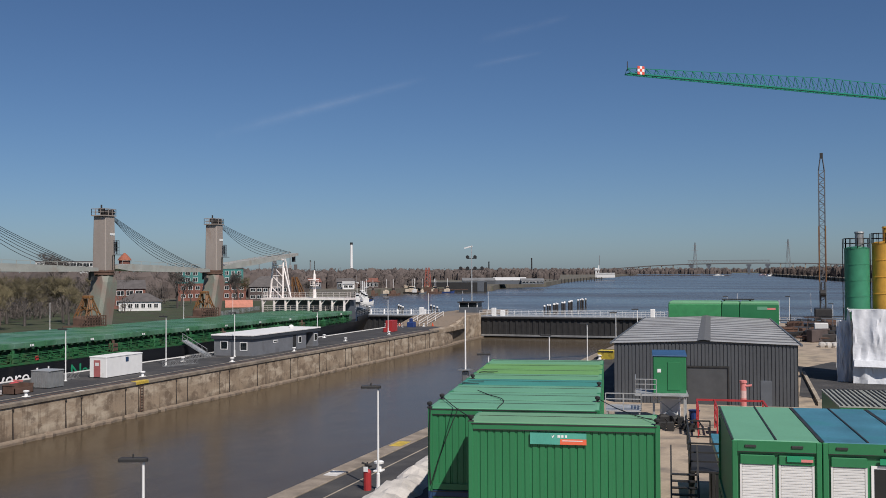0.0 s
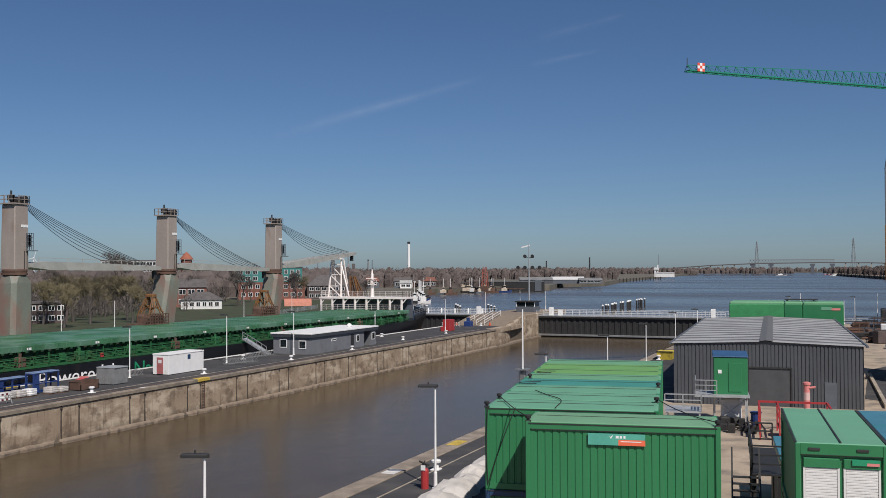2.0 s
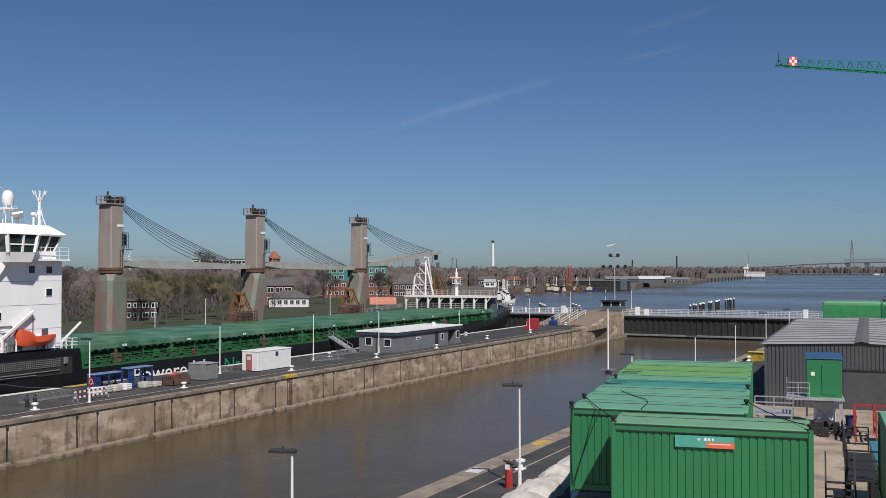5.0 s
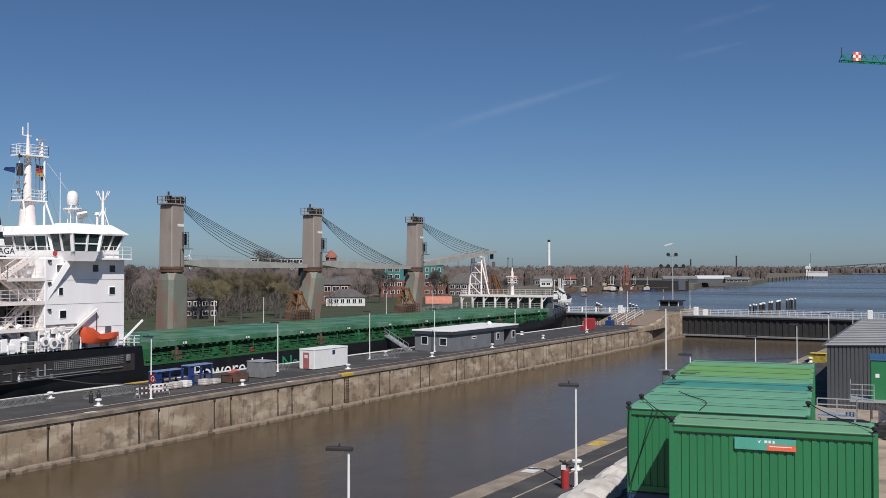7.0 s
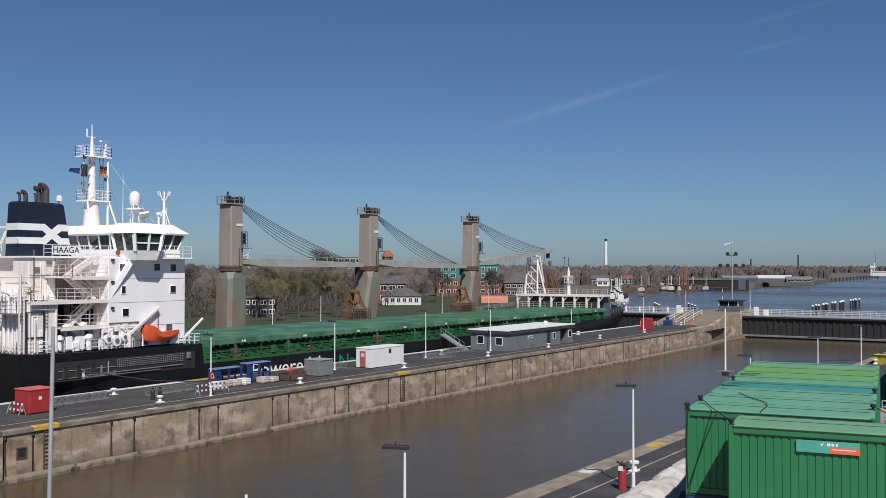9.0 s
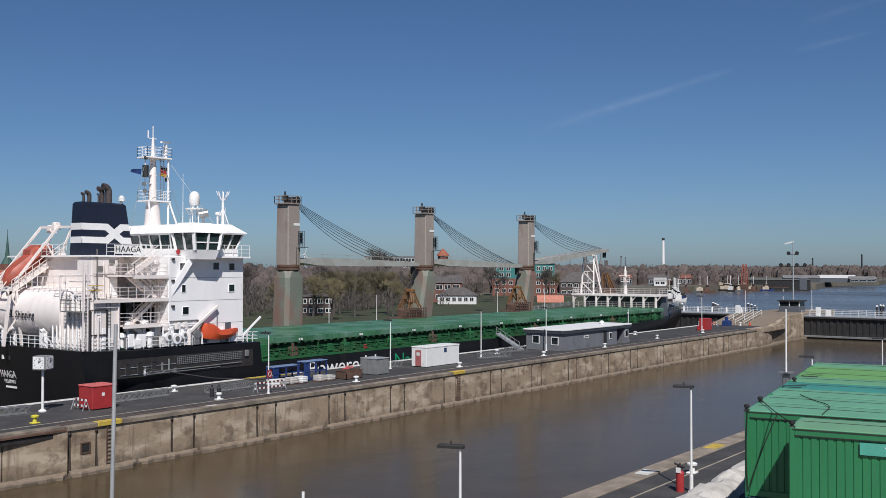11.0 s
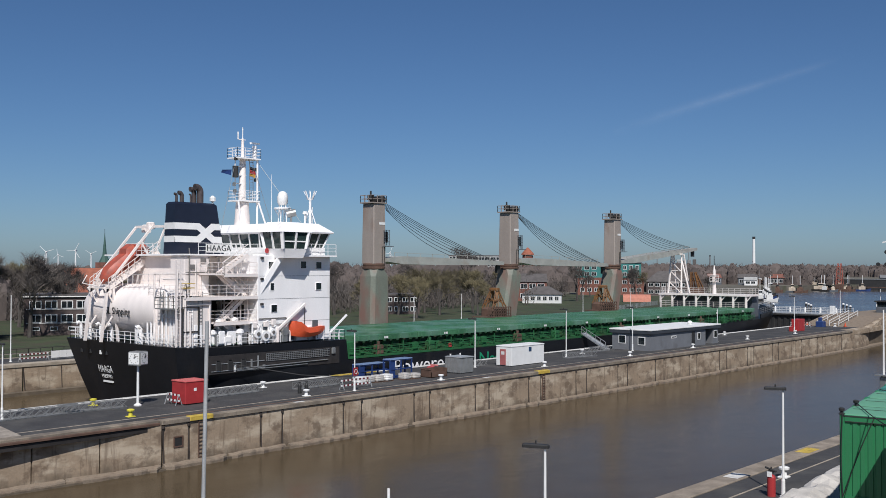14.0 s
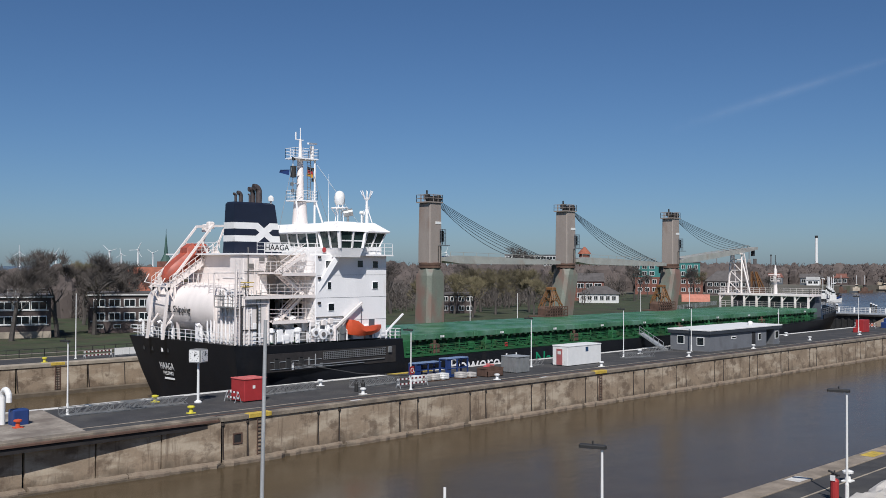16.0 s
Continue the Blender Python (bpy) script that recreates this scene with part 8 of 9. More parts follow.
for i in range(7):
    b = thing("rubble_bag", "white rubble bags in a heap", "bag", (4.6 + (i % 4) * 0.8, 150.5 + (i // 4) * 0.9, 0), i * 20, group="rubble bags")
    part("sack", Geo().rings([[(cx * w, cy * w, z) for cx, cy in ((-0.5, -0.3), (-0.3, -0.5), (0.3, -0.5), (0.5, -0.3), (0.5, 0.3), (0.3, 0.5), (-0.3, 0.5), (-0.5, 0.3))] for w, z in ((0.7, 0), (0.95, 0.3), (0.8, 0.6), (0.3, 0.7))]), TARP, b, smooth=True)
solid("pavement_dark", Geo().prism([(0.9, 92), (5.2, 88), (16, 90), (16, 104), (5, 127), (1.5, 118)], -0.1, 0.03), ASPHALT, "dark asphalt lane behind the hall", "road", kind="structure")
plk = thing("timber_rail", "long pale timber lying beside the hall", "timber", (2.4, 92, 0), 0)
part("beam", Geo().beam((0, -6, 0.15), (-0.9, 20, 0.15), 0.3), CONCRETE_LIGHT, plk)
for i in range(12):
    lamp_post((-20 + i * 3.4 + (i % 3) * 0.7, 215.0, 0), 4.0 + (i % 4) * 0.7, 0, "thin white signal post by the outer gate", head=i % 2 == 0)

# tower crane: the end of its jib reaches into view
jib = thing("tower_crane", "green lattice jib of a tower crane with a checkered tip plate", "crane", (0, 0, 0))
A, Bp = Vector((-19.1, 128.6, 36.2)), Vector((13.8, 160.4, 36.2))
dirv = (Bp - A).normalized()
sidev = Vector((-dirv.y, dirv.x, 0)).normalized()
L = 75.0
g, w = Geo(), 0.55
nb = 50
hgt = lambda f: 0.75 + 1.35 * min(1, f * 2.2)
for s in (-w, w):
    g.beam(A + sidev * s, A + dirv * L + sidev * s, 0.16)
for i in range(nb):
    f0, f1 = i / nb, (i + 1) / nb
    p0, p1 = A + dirv * L * f0, A + dirv * L * f1
    u0, u1 = p0 + Vector((0, 0, hgt(f0))), p1 + Vector((0, 0, hgt(f1)))
    g.beam(u0, u1, 0.08)
    mid = (p0 + p1) / 2
    for s in (-w, w):
        g.beam(p0 + sidev * s, u0, 0.05).beam(u0, p1 + sidev * s, 0.05)
    g.beam(p0 - sidev * w, p0 + sidev * w, 0.05).beam(p0 - sidev * w, p1 + sidev * w, 0.04)
part("jib", g, JIB, jib, "green lattice jib")
part("jib_walkway", Geo().beam(A + Vector((0, 0, 0.05)), A + dirv * L, 0.5, 0.05), JIB, jib)
tipc = A + dirv * 1.6 - sidev * 0.7 + Vector((0, 0, 0.45))
for i in range(3):
    for j in range(3):
        c = tipc + dirv * (i - 1) * 0.36 + Vector((0, 0, (j - 1) * 0.36))
        part("tip_square", Geo().beam(c - dirv * 0.178, c + dirv * 0.178, 0.04, 0.356), PLAIN_WHITE if (i + j) % 2 else paint("tip_red", (0.65, 0.08, 0.04), 0.6) if i + j == 0 else bpy.data.materials["tip_red"] if not (i + j) % 2 else PLAIN_WHITE, jib)
part("aircraft_lamp", Geo().tube(A + Vector((0, 0, 0.4)), A + Vector((0, 0, 1.6)), 0.05), DARK, jib)
T = A + dirv * L
tw = Geo()
for x, y in ((-1, -1), (1, -1), (1, 1), (-1, 1)):
    tw.beam((T.x + x, T.y + y, 0), (T.x + x, T.y + y, 44), 0.25)
for i in range(20):
    z0, z1 = i * 2.2, i * 2.2 + 2.2
    s = 1 if i % 2 else -1
    tw.beam((T.x - s, T.y - 1, z0), (T.x + s, T.y - 1, z1), 0.14).beam((T.x - s, T.y + 1, z0), (T.x + s, T.y + 1, z1), 0.14).beam((T.x - 1, T.y - s, z0), (T.x - 1, T.y + s, z1), 0.14).beam((T.x + 1, T.y - s, z0), (T.x + 1, T.y + s, z1), 0.14)
part("tower", tw, JIB, jib, "green lattice tower")
part("counter_jib", Geo().beam(T + Vector((0, 0, 0)), T + dirv * 16, 1.0, 0.5).bbox(T.x + 10, T.x + 13, T.y + 3, T.y + 6.5, 33.5, 36.2, 0.1), JIB, jib)

# drilling gear, pipes and timber crowded behind the hall
random.seed(58)
gear_mats = (RUST, BRICK_DARK, DARK, BLACK_AND_SHADE, RUST, HUT_GREY, RUST)
for i in range(46):
    x, y = 1.2 + random.uniform(0, 9.5), random.uniform(158, 206)
    m = gear_mats[i % 7]
    if i % 3 == 0:
        w = random.uniform(0.6, 1.6)
        ge = thing("equipment_crate", "weathered equipment crate in the yard", "crate", (x, y, 0), random.uniform(0, 40), group="yard gear")
        part("box", Geo().bbox(-w, w, -0.6, 0.6, 0.12, random.uniform(0.8, 1.9), 0.05), m, ge)
        part("runner", Geo().box(-w, w, -0.5, -0.35, 0, 0.12), RUST, ge)
        part("runner", Geo().box(-w, w, 0.35, 0.5, 0, 0.12), RUST, ge)
    elif i % 3 == 1:
        L, z = random.uniform(1.5, 4.0), random.uniform(0.25, 1.2)
        ge = thing("pipe_trestle", "length of drill pipe on a low trestle", "pipe", (x, y, 0), random.uniform(-15, 25), group="yard gear")
        part("pipe", Geo().tube((-L / 2, 0, z), (L / 2, 0, z), random.uniform(0.1, 0.22), n=10), m, ge)
        part("trestle", Geo().beam((-L / 3, -0.3, 0), (-L / 3, 0.3, z), 0.1).beam((-L / 3, 0.3, 0), (-L / 3, -0.3, z), 0.1), DARK, ge)
        part("trestle", Geo().beam((L / 3, -0.3, 0), (L / 3, 0.3, z), 0.1).beam((L / 3, 0.3, 0), (L / 3, -0.3, z), 0.1), DARK, ge)
    else:
        h = random.uniform(1.0, 2.4)
        ge = thing("steel_trestle", "rusty steel trestle frame in the yard", "trestle", (x, y, 0), random.uniform(-20, 20), group="yard gear")
        for dx in (-0.8, 0.8):
            part("leg", Geo().beam((dx, 0, 0), (dx * 0.8, 0, h), 0.14), m, ge)
        part("cross_beam", Geo().beam((-1.3, 0, h), (1.3, 0, h), 0.18), m, ge)
# ---- trees ----
def bare_tree(seed, height, spread, twig_mat, name="tree", label="bare deciduous tree with a fine brown crown", dense=1.0):
    random.seed(seed)
    t = thing(name, label, "tree", (0, 0, 0), 0, group="bare trees on the far bank")
    tr, cr = Geo(), Geo()

    def limb(p, d, length, r, depth):
        n = 3 if depth < 2 else 2
        q = p
        for k in range(n):
            d = (d + Vector((random.uniform(-0.16, 0.16), random.uniform(-0.16, 0.16), random.uniform(-0.02, 0.14)))).normalized()
            e = q + d * length / n
            r1 = r * (1 - 0.28 / n * (k + 1))
            (tr if depth < 2 else cr).tube(q, e, r, r1, 6 if depth < 1 else 4 if depth < 2 else 3, caps=False)
            q, r = e, r1
            if depth < 4 and k > 0:
                for _ in range(2 if depth < 3 else 3):
                    a = random.uniform(0, 6.28)
                    o = d.orthogonal().normalized()
                    o = o * math.cos(a) + d.cross(o) * math.sin(a)
                    limb(q, (d * random.uniform(0.5, 0.9) + o * spread * random.uniform(0.6, 1.0) + Vector((0, 0, 0.25))).normalized(), length * random.uniform(0.5, 0.72), r * 0.5, depth + 1)
        if depth < 4:
            limb(q, (d + Vector((random.uniform(-0.3, 0.3), random.uniform(-0.3, 0.3), 0.2))).normalized(), length * 0.6, r * 0.75, depth + 1)
        if depth >= 3:
            for _ in range(int(4 * dense)):
                a = q + Vector((random.gauss(0, 0.15), random.gauss(0, 0.15), random.gauss(0, 0.1)))
                e = a + (d + Vector((random.uniform(-0.9, 0.9), random.uniform(-0.9, 0.9), random.uniform(-0.3, 0.8)))).normalized() * random.uniform(0.5, 1.3) * height / 11
                s = (e - a).orthogonal().normalized() * 0.03
                cr.add([a - s, a + s, e], [(0, 1, 2)])

    limb(Vector((0, 0, -0.1)), Vector((random.uniform(-0.06, 0.06), random.uniform(-0.06, 0.06), 1)), height * 0.36, 0.028 * height, 0)
    part("trunk", tr, BARK, t)
    part("crown", cr, twig_mat, t, kind="stuff")
    return t


kinds = [bare_tree(11, 11.5, 0.75, TWIG), bare_tree(12, 12.5, 0.6, TWIG), bare_tree(13, 10.5, 0.9, TWIG_GREEN, label="broad bare tree with yellow-green buds", dense=1.6), bare_tree(14, 9.0, 0.8, TWIG)]
school_tree = bare_tree(12, 12.5, 0.7, TWIG, label="tall bare tree with dense twigs beside the school", dense=2.4)
school_tree.matrix_basis = pose(-163, 84.5, 0, 0, 0, 130)
spots = [(-146, 65.5, 1.15), (-146.5, 71.5, 1.1), (-143, 57.5, 1.12), (-150, 76.5, 1.0), (-172, 62, 1.25), (-175, 72, 1.3), (-172, 82, 1.25), (-180, 90, 1.2), (-168, 53, 1.25), (-178, 100, 1.1), (-163, 96, 1.0), (-166, 87, 0.95),
         (-152, 118, 0.9), (-158, 130, 1.0), (-150, 146, 0.95), (-165, 150, 1.05), (-142, 152, 0.95), (-148, 166, 1.0), (-158, 172, 1.15), (-150, 180, 1.1), (-164, 184, 1.1), (-172, 170, 1.1), (-142, 172, 0.9), (-170, 196, 1.0), (-182, 190, 1.1), (-188, 212, 1.1), (-196, 226, 1.1),
         (-176, 262, 1.0), (-184, 276, 1.1), (-190, 256, 1.1), (-205, 262, 1.2), (-170, 286, 0.9), (-178, 300, 1.0), (-196, 300, 1.0), (-188, 320, 1.0), (-160, 318, 0.7), (-208, 336, 1.1), (-222, 300, 1.2)]
for i, (x, y, s) in enumerate(spots):
    k = kinds[2] if (140 < y < 200 and i % 3 != 0) else kinds[(i * 7) % 4]
    if i < 4:
        k = school_tree
    o = twin(k, (x, y, 0), (i * 67) % 360)
    o.scale = (s, s, s)
big = twin(kinds[1], (-212, 251, 0), 40)
big.scale = (1.55, 1.55, 1.5)
for k, p in zip(kinds, ((-168, 112, 0), (-176, 132, 0), (-155, 160, 0), (-180, 150, 0))):
    k.matrix_basis = pose(*p)


def woods(name, seed, count, place, hmin, hmax, label, mat, sliver=64, wide=0.2, heart=0.0):
    """A belt of far bare trees, each a trunk and a loose fan of fine slivers."""
    random.seed(seed)
    g = Geo()
    for _ in range(count):
        x, y = place()
        h = random.uniform(hmin, hmax)
        r = h * random.uniform(0.22, 0.36)
        g.add([(x - 0.2, y, 0), (x + 0.2, y, 0), (x, y, h * 0.8)], [(0, 1, 2)])
        if heart:
            lift = random.uniform(0.75, 1.22)
            prof = ((0.0, 1.7), (0.38 * lift, 1.75), (0.6 * lift, 1.35), (0.74 * lift, 0.55))
            g.rings([[(x + r * heart * k * random.uniform(0.7, 1.15) * math.cos(i * 1.0472), y + r * heart * k * random.uniform(0.7, 1.15) * math.sin(i * 1.0472), h * z * random.uniform(0.92, 1.06)) for i in range(6)] for z, k in prof])
        for _ in range(sliver):
            a, q = random.uniform(0, 6.28), random.random() ** 0.5
            px, py = x + math.cos(a) * r * q, y + math.sin(a) * r * q
            z0 = random.uniform(0.0, 0.9 - 0.4 * q) * h
            z1 = min(h * (1.0 - 0.5 * q * q), z0 + random.uniform(0.06, 0.17) * h)
            b = random.uniform(0, 3.14)
            w = wide * random.uniform(0.5, 1.2)
            sx, sy, zt = random.uniform(-0.11, 0.11) * h, random.uniform(-0.11, 0.11) * h, max(z1, z0 + 0.3)
            g.add([(px, py, z0), (px + sx * 0.6 + w * math.cos(b), py + sy * 0.6 + w * math.sin(b), z0 * 0.4 + zt * 0.6), (px + sx, py + sy, zt), (px + sx * 0.6 - w * math.cos(b), py + sy * 0.6 - w * math.sin(b), z0 * 0.4 + zt * 0.6)], [(0, 1, 2, 3)])
    return solid(name, g, mat, label, "wood", kind="stuff")


def fan(a0, a1, r0, r1):
    def place():
        a, r = radians(random.uniform(a0, a1)), random.uniform(r0, r1)
        return -math.sin(a) * r, math.cos(a) * r
    return place


def shore_place():
    y = 1245 + 1500 * random.random() ** 1.6
    return 75 - (y - 1230) * 0.095 + abs(random.gauss(0, 60)), y


woods("woodland", 21, 900, fan(27, 52, 425, 560), 10, 14.5, "belt of bare brown trees behind the houses", WOOD_FAR, 80, 0.14, heart=0.7)
woods("woodland", 22, 420, fan(50, 75, 215, 420), 8, 12.5, "belt of bare brown trees behind the school", WOOD_FAR, 90, 0.09, heart=0.55)
woods("woodland", 23, 800, fan(20, 34, 640, 1000), 10, 15, "distant bare wood on the low shore", WOOD_FAR, 150, 0.22, heart=0.62)
woods("woodland", 24, 900, fan(12.5, 24, 1150, 2200), 11, 17, "far hazy wood along the river bank", WOOD_FAR, 90, 0.4, heart=0.62)
woods("woodland", 25, 500, fan(3, 12.5, 2500, 3000), 10, 20, "far hazy wood at the river bend", WOOD_FAR, 60, 0.6, heart=0.62)
woods("woodland", 26, 560, shore_place, 13, 19.5, "brown wood on the opposite shore", WOOD_EAST, 110, 0.5, heart=0.62)
woods("woodland", 27, 640, lambda: (random.uniform(-1100, 1000), random.uniform(4350, 4700)), 12, 24, "faint line of trees on the horizon", WOOD_FAR, 30, 2.0, heart=0.62)
woods("thicket", 28, 520, lambda: (random.uniform(-235, -168), random.uniform(105, 228)), 5, 10.5, "brown thicket behind the lawn", TWIG, 80, 0.085)
woods("thicket", 29, 120, lambda: (random.uniform(-215, -165), random.uniform(85, 120)), 5, 9, "brown thicket beside the school", TWIG, 80, 0.085)
woods("thicket", 30, 300, lambda: (random.uniform(-250, -204), random.uniform(250, 300)), 6, 11.5, "brown thicket behind the villa", TWIG, 80, 0.09)


# ---- houses on the far bank ----
def window_row(parent, n, x0, x1, y, z0, z1, gap=0.25):
    s = (x1 - x0) / n
    for i in range(n):
        a, b = x0 + i * s + gap / 2, x0 + (i + 1) * s - gap / 2
        w = part("window", Geo().box(a, b, y - 0.08, y, z0, z1), PLAIN_WHITE, parent)
        m = (a + b) / 2
        part("pane", Geo().box(a + 0.12, m - 0.05, y - 0.1, y - 0.081, z0 + 0.12, z1 - 0.12).box(m + 0.05, b - 0.12, y - 0.1, y - 0.081, z0 + 0.12, z1 - 0.12), GLASS, w)


def block(name, label, at, turn, w, d, h, wall_mat, floors, n, roof="flat", roof_mat=None, rise=2.0, category="house", levels=None):
    b = thing(name, label, category, at, turn)
    part("wall", Geo().box(0, w, 0, d, 0, h), wall_mat, b)
    for f in range(floors):
        if n == 0:
            break
        z = h * (f + 0.3) / floors
        z0, z1 = levels[f] if levels else (z, z + h / floors * 0.52)
        window_row(b, n, 0.5, w - 0.5, 0, z0, z1, 0.5 if n < 8 else 0.12)
    if roof == "flat":
        part("roof", Geo().box(-0.25, w + 0.25, -0.25, d + 0.25, h, h + 0.35), roof_mat or SLATE, b)
    elif roof == "hip":
        part("roof", Geo().rings([[(-0.4, -0.4, h), (w + 0.4, -0.4, h), (w + 0.4, d + 0.4, h), (-0.4, d + 0.4, h)], [(d * 0.4, d * 0.48, h + rise), (w - d * 0.4, d * 0.48, h + rise), (w - d * 0.4, d * 0.52, h + rise), (d * 0.4, d * 0.52, h + rise)]]), roof_mat or SLATE, b)
    else:
        part("roof", Geo().add([(-0.3, -0.4, h), (w + 0.3, -0.4, h), (w + 0.3, d + 0.4, h), (-0.3, d + 0.4, h), (-0.3, d / 2, h + rise), (w + 0.3, d / 2, h + rise)], [(0, 1, 5, 4), (3, 4, 5, 2), (0, 4, 3), (1, 2, 5), (0, 3, 2, 1)]), roof_mat or TILE, b)
    return b


SCHOOL_LEVELS = ((2.0, 3.25), (4.15, 5.4))
school_a = block("school", "two-storey dark brick school with white window bands", (-153.0, 46, 0), 68, 19.8, 12, 5.9, BRICK_DARK, 2, 8, category="school", levels=SCHOOL_LEVELS)
school_b = block("school", "two-storey dark brick school wing with white windows", (-150.5, 72.5, 0), 62, 17.0, 11, 6.0, BRICK_DARK, 2, 7, category="school", levels=SCHOOL_LEVELS)
for sc in (school_a, school_b):
    w = 19.8 if sc is school_a else 17.0
    if sc is school_a:
        part("plinth", Geo().box(-0.04, w + 0.04, -0.05, 0.0, 0, 0.95), CONCRETE_LIGHT, sc, "pale plinth")
    else:
        for k in range(6):
            wi = part("basement_window", Geo().box(1.2 + k * 2.6, 2.3 + k * 2.6, -0.06, 0.02, 0.75, 1.35), PLAIN_WHITE, sc)
            part("pane", Geo().box(1.28 + k * 2.6, 2.22 + k * 2.6, -0.075, -0.061, 0.83, 1.27), GLASS, wi)
    part("roof_edge", Geo().box(-0.28, w + 0.28, -0.29, -0.25, 5.95, 6.1), PLAIN_WHITE, sc, "white roof edge")
    for z in (1.85, 4.0):
        part("sill_band", Geo().box(0.3, w - 0.3, -0.11, -0.001, z, z + 0.12), SHUTTER, sc, "pale sill band")
    part("roof_rail", Geo().rail([(w - 6, 1.0, 6.3), (w - 0.3, 1.0, 6.3)], 0.9, 2, 1.2, 0.03), GALV, sc)
block("house", "house with a large red tiled roof", (-218, 110, 0), 60, 16, 11, 5.0, BRICK, 1, 6, "gable", TILE, 5.2)
block("house", "house with a steep weathered red tiled roof", (-174, 92, 0), 62, 9, 9, 5.6, BRICK_DARK, 1, 4, "gable", TILE, 4.6)
block("house", "house with a steep red tiled roof", (-226, 128, 0), 50, 14, 10, 5.5, BRICK, 2, 5, "gable", TILE, 5.0)
block("house", "low brick house with white windows", (-163.0, 158.0, 0), 45, 12, 8, 4.2, BRICK_DARK, 2, 6)
villa = block("villa", "single-storey white villa with a dark hipped roof", (-178.5, 237.0, 0), 34, 11.5, 9, 2.6, SHUTTER, 1, 6, "hip", SLATE, 2.3)
block("house", "red brick house beside the villa", (-190.0, 250, 0), 40, 9, 9, 6.0, BRICK, 2, 3, "gable", SLATE, 2.6)
off = thing("office_building", "brick office building with turquoise upper storeys", "office", (-216, 322, 0), 32)
part("wall", Geo().box(0, 25, 0, 12, 0, 6.6), BRICK, off, "red brick lower storeys")
part("upper_wall", Geo().box(-1, 8, 0.4, 12, 6.6, 12.0).box(14, 24, 0.4, 12, 6.6, 12.2).box(8, 14, 1.5, 12, 6.6, 10.5), TURQUOISE, off, "turquoise panelled upper storeys")
part("roof", Geo().box(-1.3, 8.3, 0.1, 12.3, 12.0, 12.3).box(13.7, 24.3, 0.1, 12.3, 12.2, 12.5), SLATE, off)
for z in (1.2, 4.2):
    window_row(off, 9, 0.5, 24.5, 0, z, z + 1.5, 1.0)
for z in (7.2, 9.7):
    window_row(off, 3, -0.6, 7.6, 0.4, z, z + 1.6, 0.9)
    window_row(off, 4, 14.4, 23.6, 0.4, z, z + 1.6, 0.9)
block("house", "grey house with a large slate roof", (-193, 334, 0), 30, 15, 11, 5.2, BRICK_DARK, 2, 6, "hip", SLATE, 4.0)
tent = thing("orange_tent", "low pink-orange tent hall", "tent", (-163.0, 268.0, 0), 32)
part("skin", Geo().rings([[(x, y, z) for y, z in ((0, 0), (0.3, 1.2), (1.6, 2.0), (3.0, 2.25), (4.4, 2.0), (5.7, 1.2), (6, 0))] for x in (0, 6.8, 8.4)]), paint("tent_orange", (0.50, 0.21, 0.14), 0.8), tent, smooth=True)
wt = thing("water_tower", "brick tower with a red conical roof", "tower", (-298, 400, 0))
part("shaft", Geo().lathe([(2.8, 0), (2.6, 17.0)], 16), BRICK, wt)
part("roof", Geo().lathe([(3.3, 16.6), (3.1, 17.1), (1.1, 19.4), (0.2, 20.2)], 16), TILE, wt)
block("flats", "pale apartment block with balconies", (-366, 418, 0), 40, 30, 12, 16.5, paint("flats_grey", (0.42, 0.41, 0.39), 0.8, vary=0.15), 5, 9, category="flats")
ch = thing("church", "church tower with a slender green copper spire", "church", (-385, 220, 0), 20)
part("tower", Geo().box(-2.6, 2.6, -2.6, 2.6, 0, 12), BRICK, ch)
part("spire", Geo().lathe([(2.4, 12), (0.9, 15), (0.1, 24.0)], 8), paint("copper_green", (0.05, 0.10, 0.08), 0.7), ch)
part("cross", Geo().beam((0, 0, 24), (0, 0, 26), 0.12), DARK, ch)
# hall sheds, marina and workboats
SHED_ROOF = paint("shed_roof", (0.20, 0.20, 0.195), 0.7, vary=0.2, scale=0.2)
block("shed", "long grey-roofed waterside shed", (-245, 760, 0), 20, 26, 22, 3.0, CLAD, 1, 0, "gable", SHED_ROOF, 2.2, category="shed")
block("shed", "waterside shed with a white roof", (-222, 770, 0), 18, 26, 22, 3.1, HUT_GREY, 1, 0, "gable", SHUTTER, 2.4, category="shed")
block("shed", "low grey shed near the water", (-200, 772, 0), 18, 18, 16, 2.8, HUT_GREY, 1, 3, "gable", SHED_ROOF, 1.8, category="shed")
block("shed", "long white building by the water", (-262, 1450, 0), 12, 26, 14, 5, SHUTTER, 1, 0, "gable", CLAD_ROOF, 2, category="shed")
for i, (x, y) in enumerate(((-262, 560), (-254, 585), (-247, 612), (-270, 590), (-282, 560), (-240, 640))):
    block("boat_house", "small waterside house by the marina", (x, y, 0), 25 + i * 5, 9, 7, 4.2, SHUTTER if i == 3 else (BRICK_DARK if i % 2 else HUT_GREY), 1, 3, "gable", BRICK if i % 3 == 1 else SLATE, 2.4)
fd = thing("floating_dock", "dark steel floating dock at the shipyard", "dock", (-229, 636, WL), 8)
part("side_wall", Geo().box(0, 39, 0, 4, 0, 6.9), DARK, fd)
part("deck_house", Geo().bbox(33, 37.5, -0.6, 3.5, 0.4, 7.6, 0.1), HUT_GREY, fd)
part("rim", Geo().box(0, 39, -0.3, 4.3, 6.6, 6.95), STEEL, fd)
wk = thing("work_platform", "orange-red lattice harbour crane on a pontoon", "crane", (-217, 600, WL))
g = Geo()
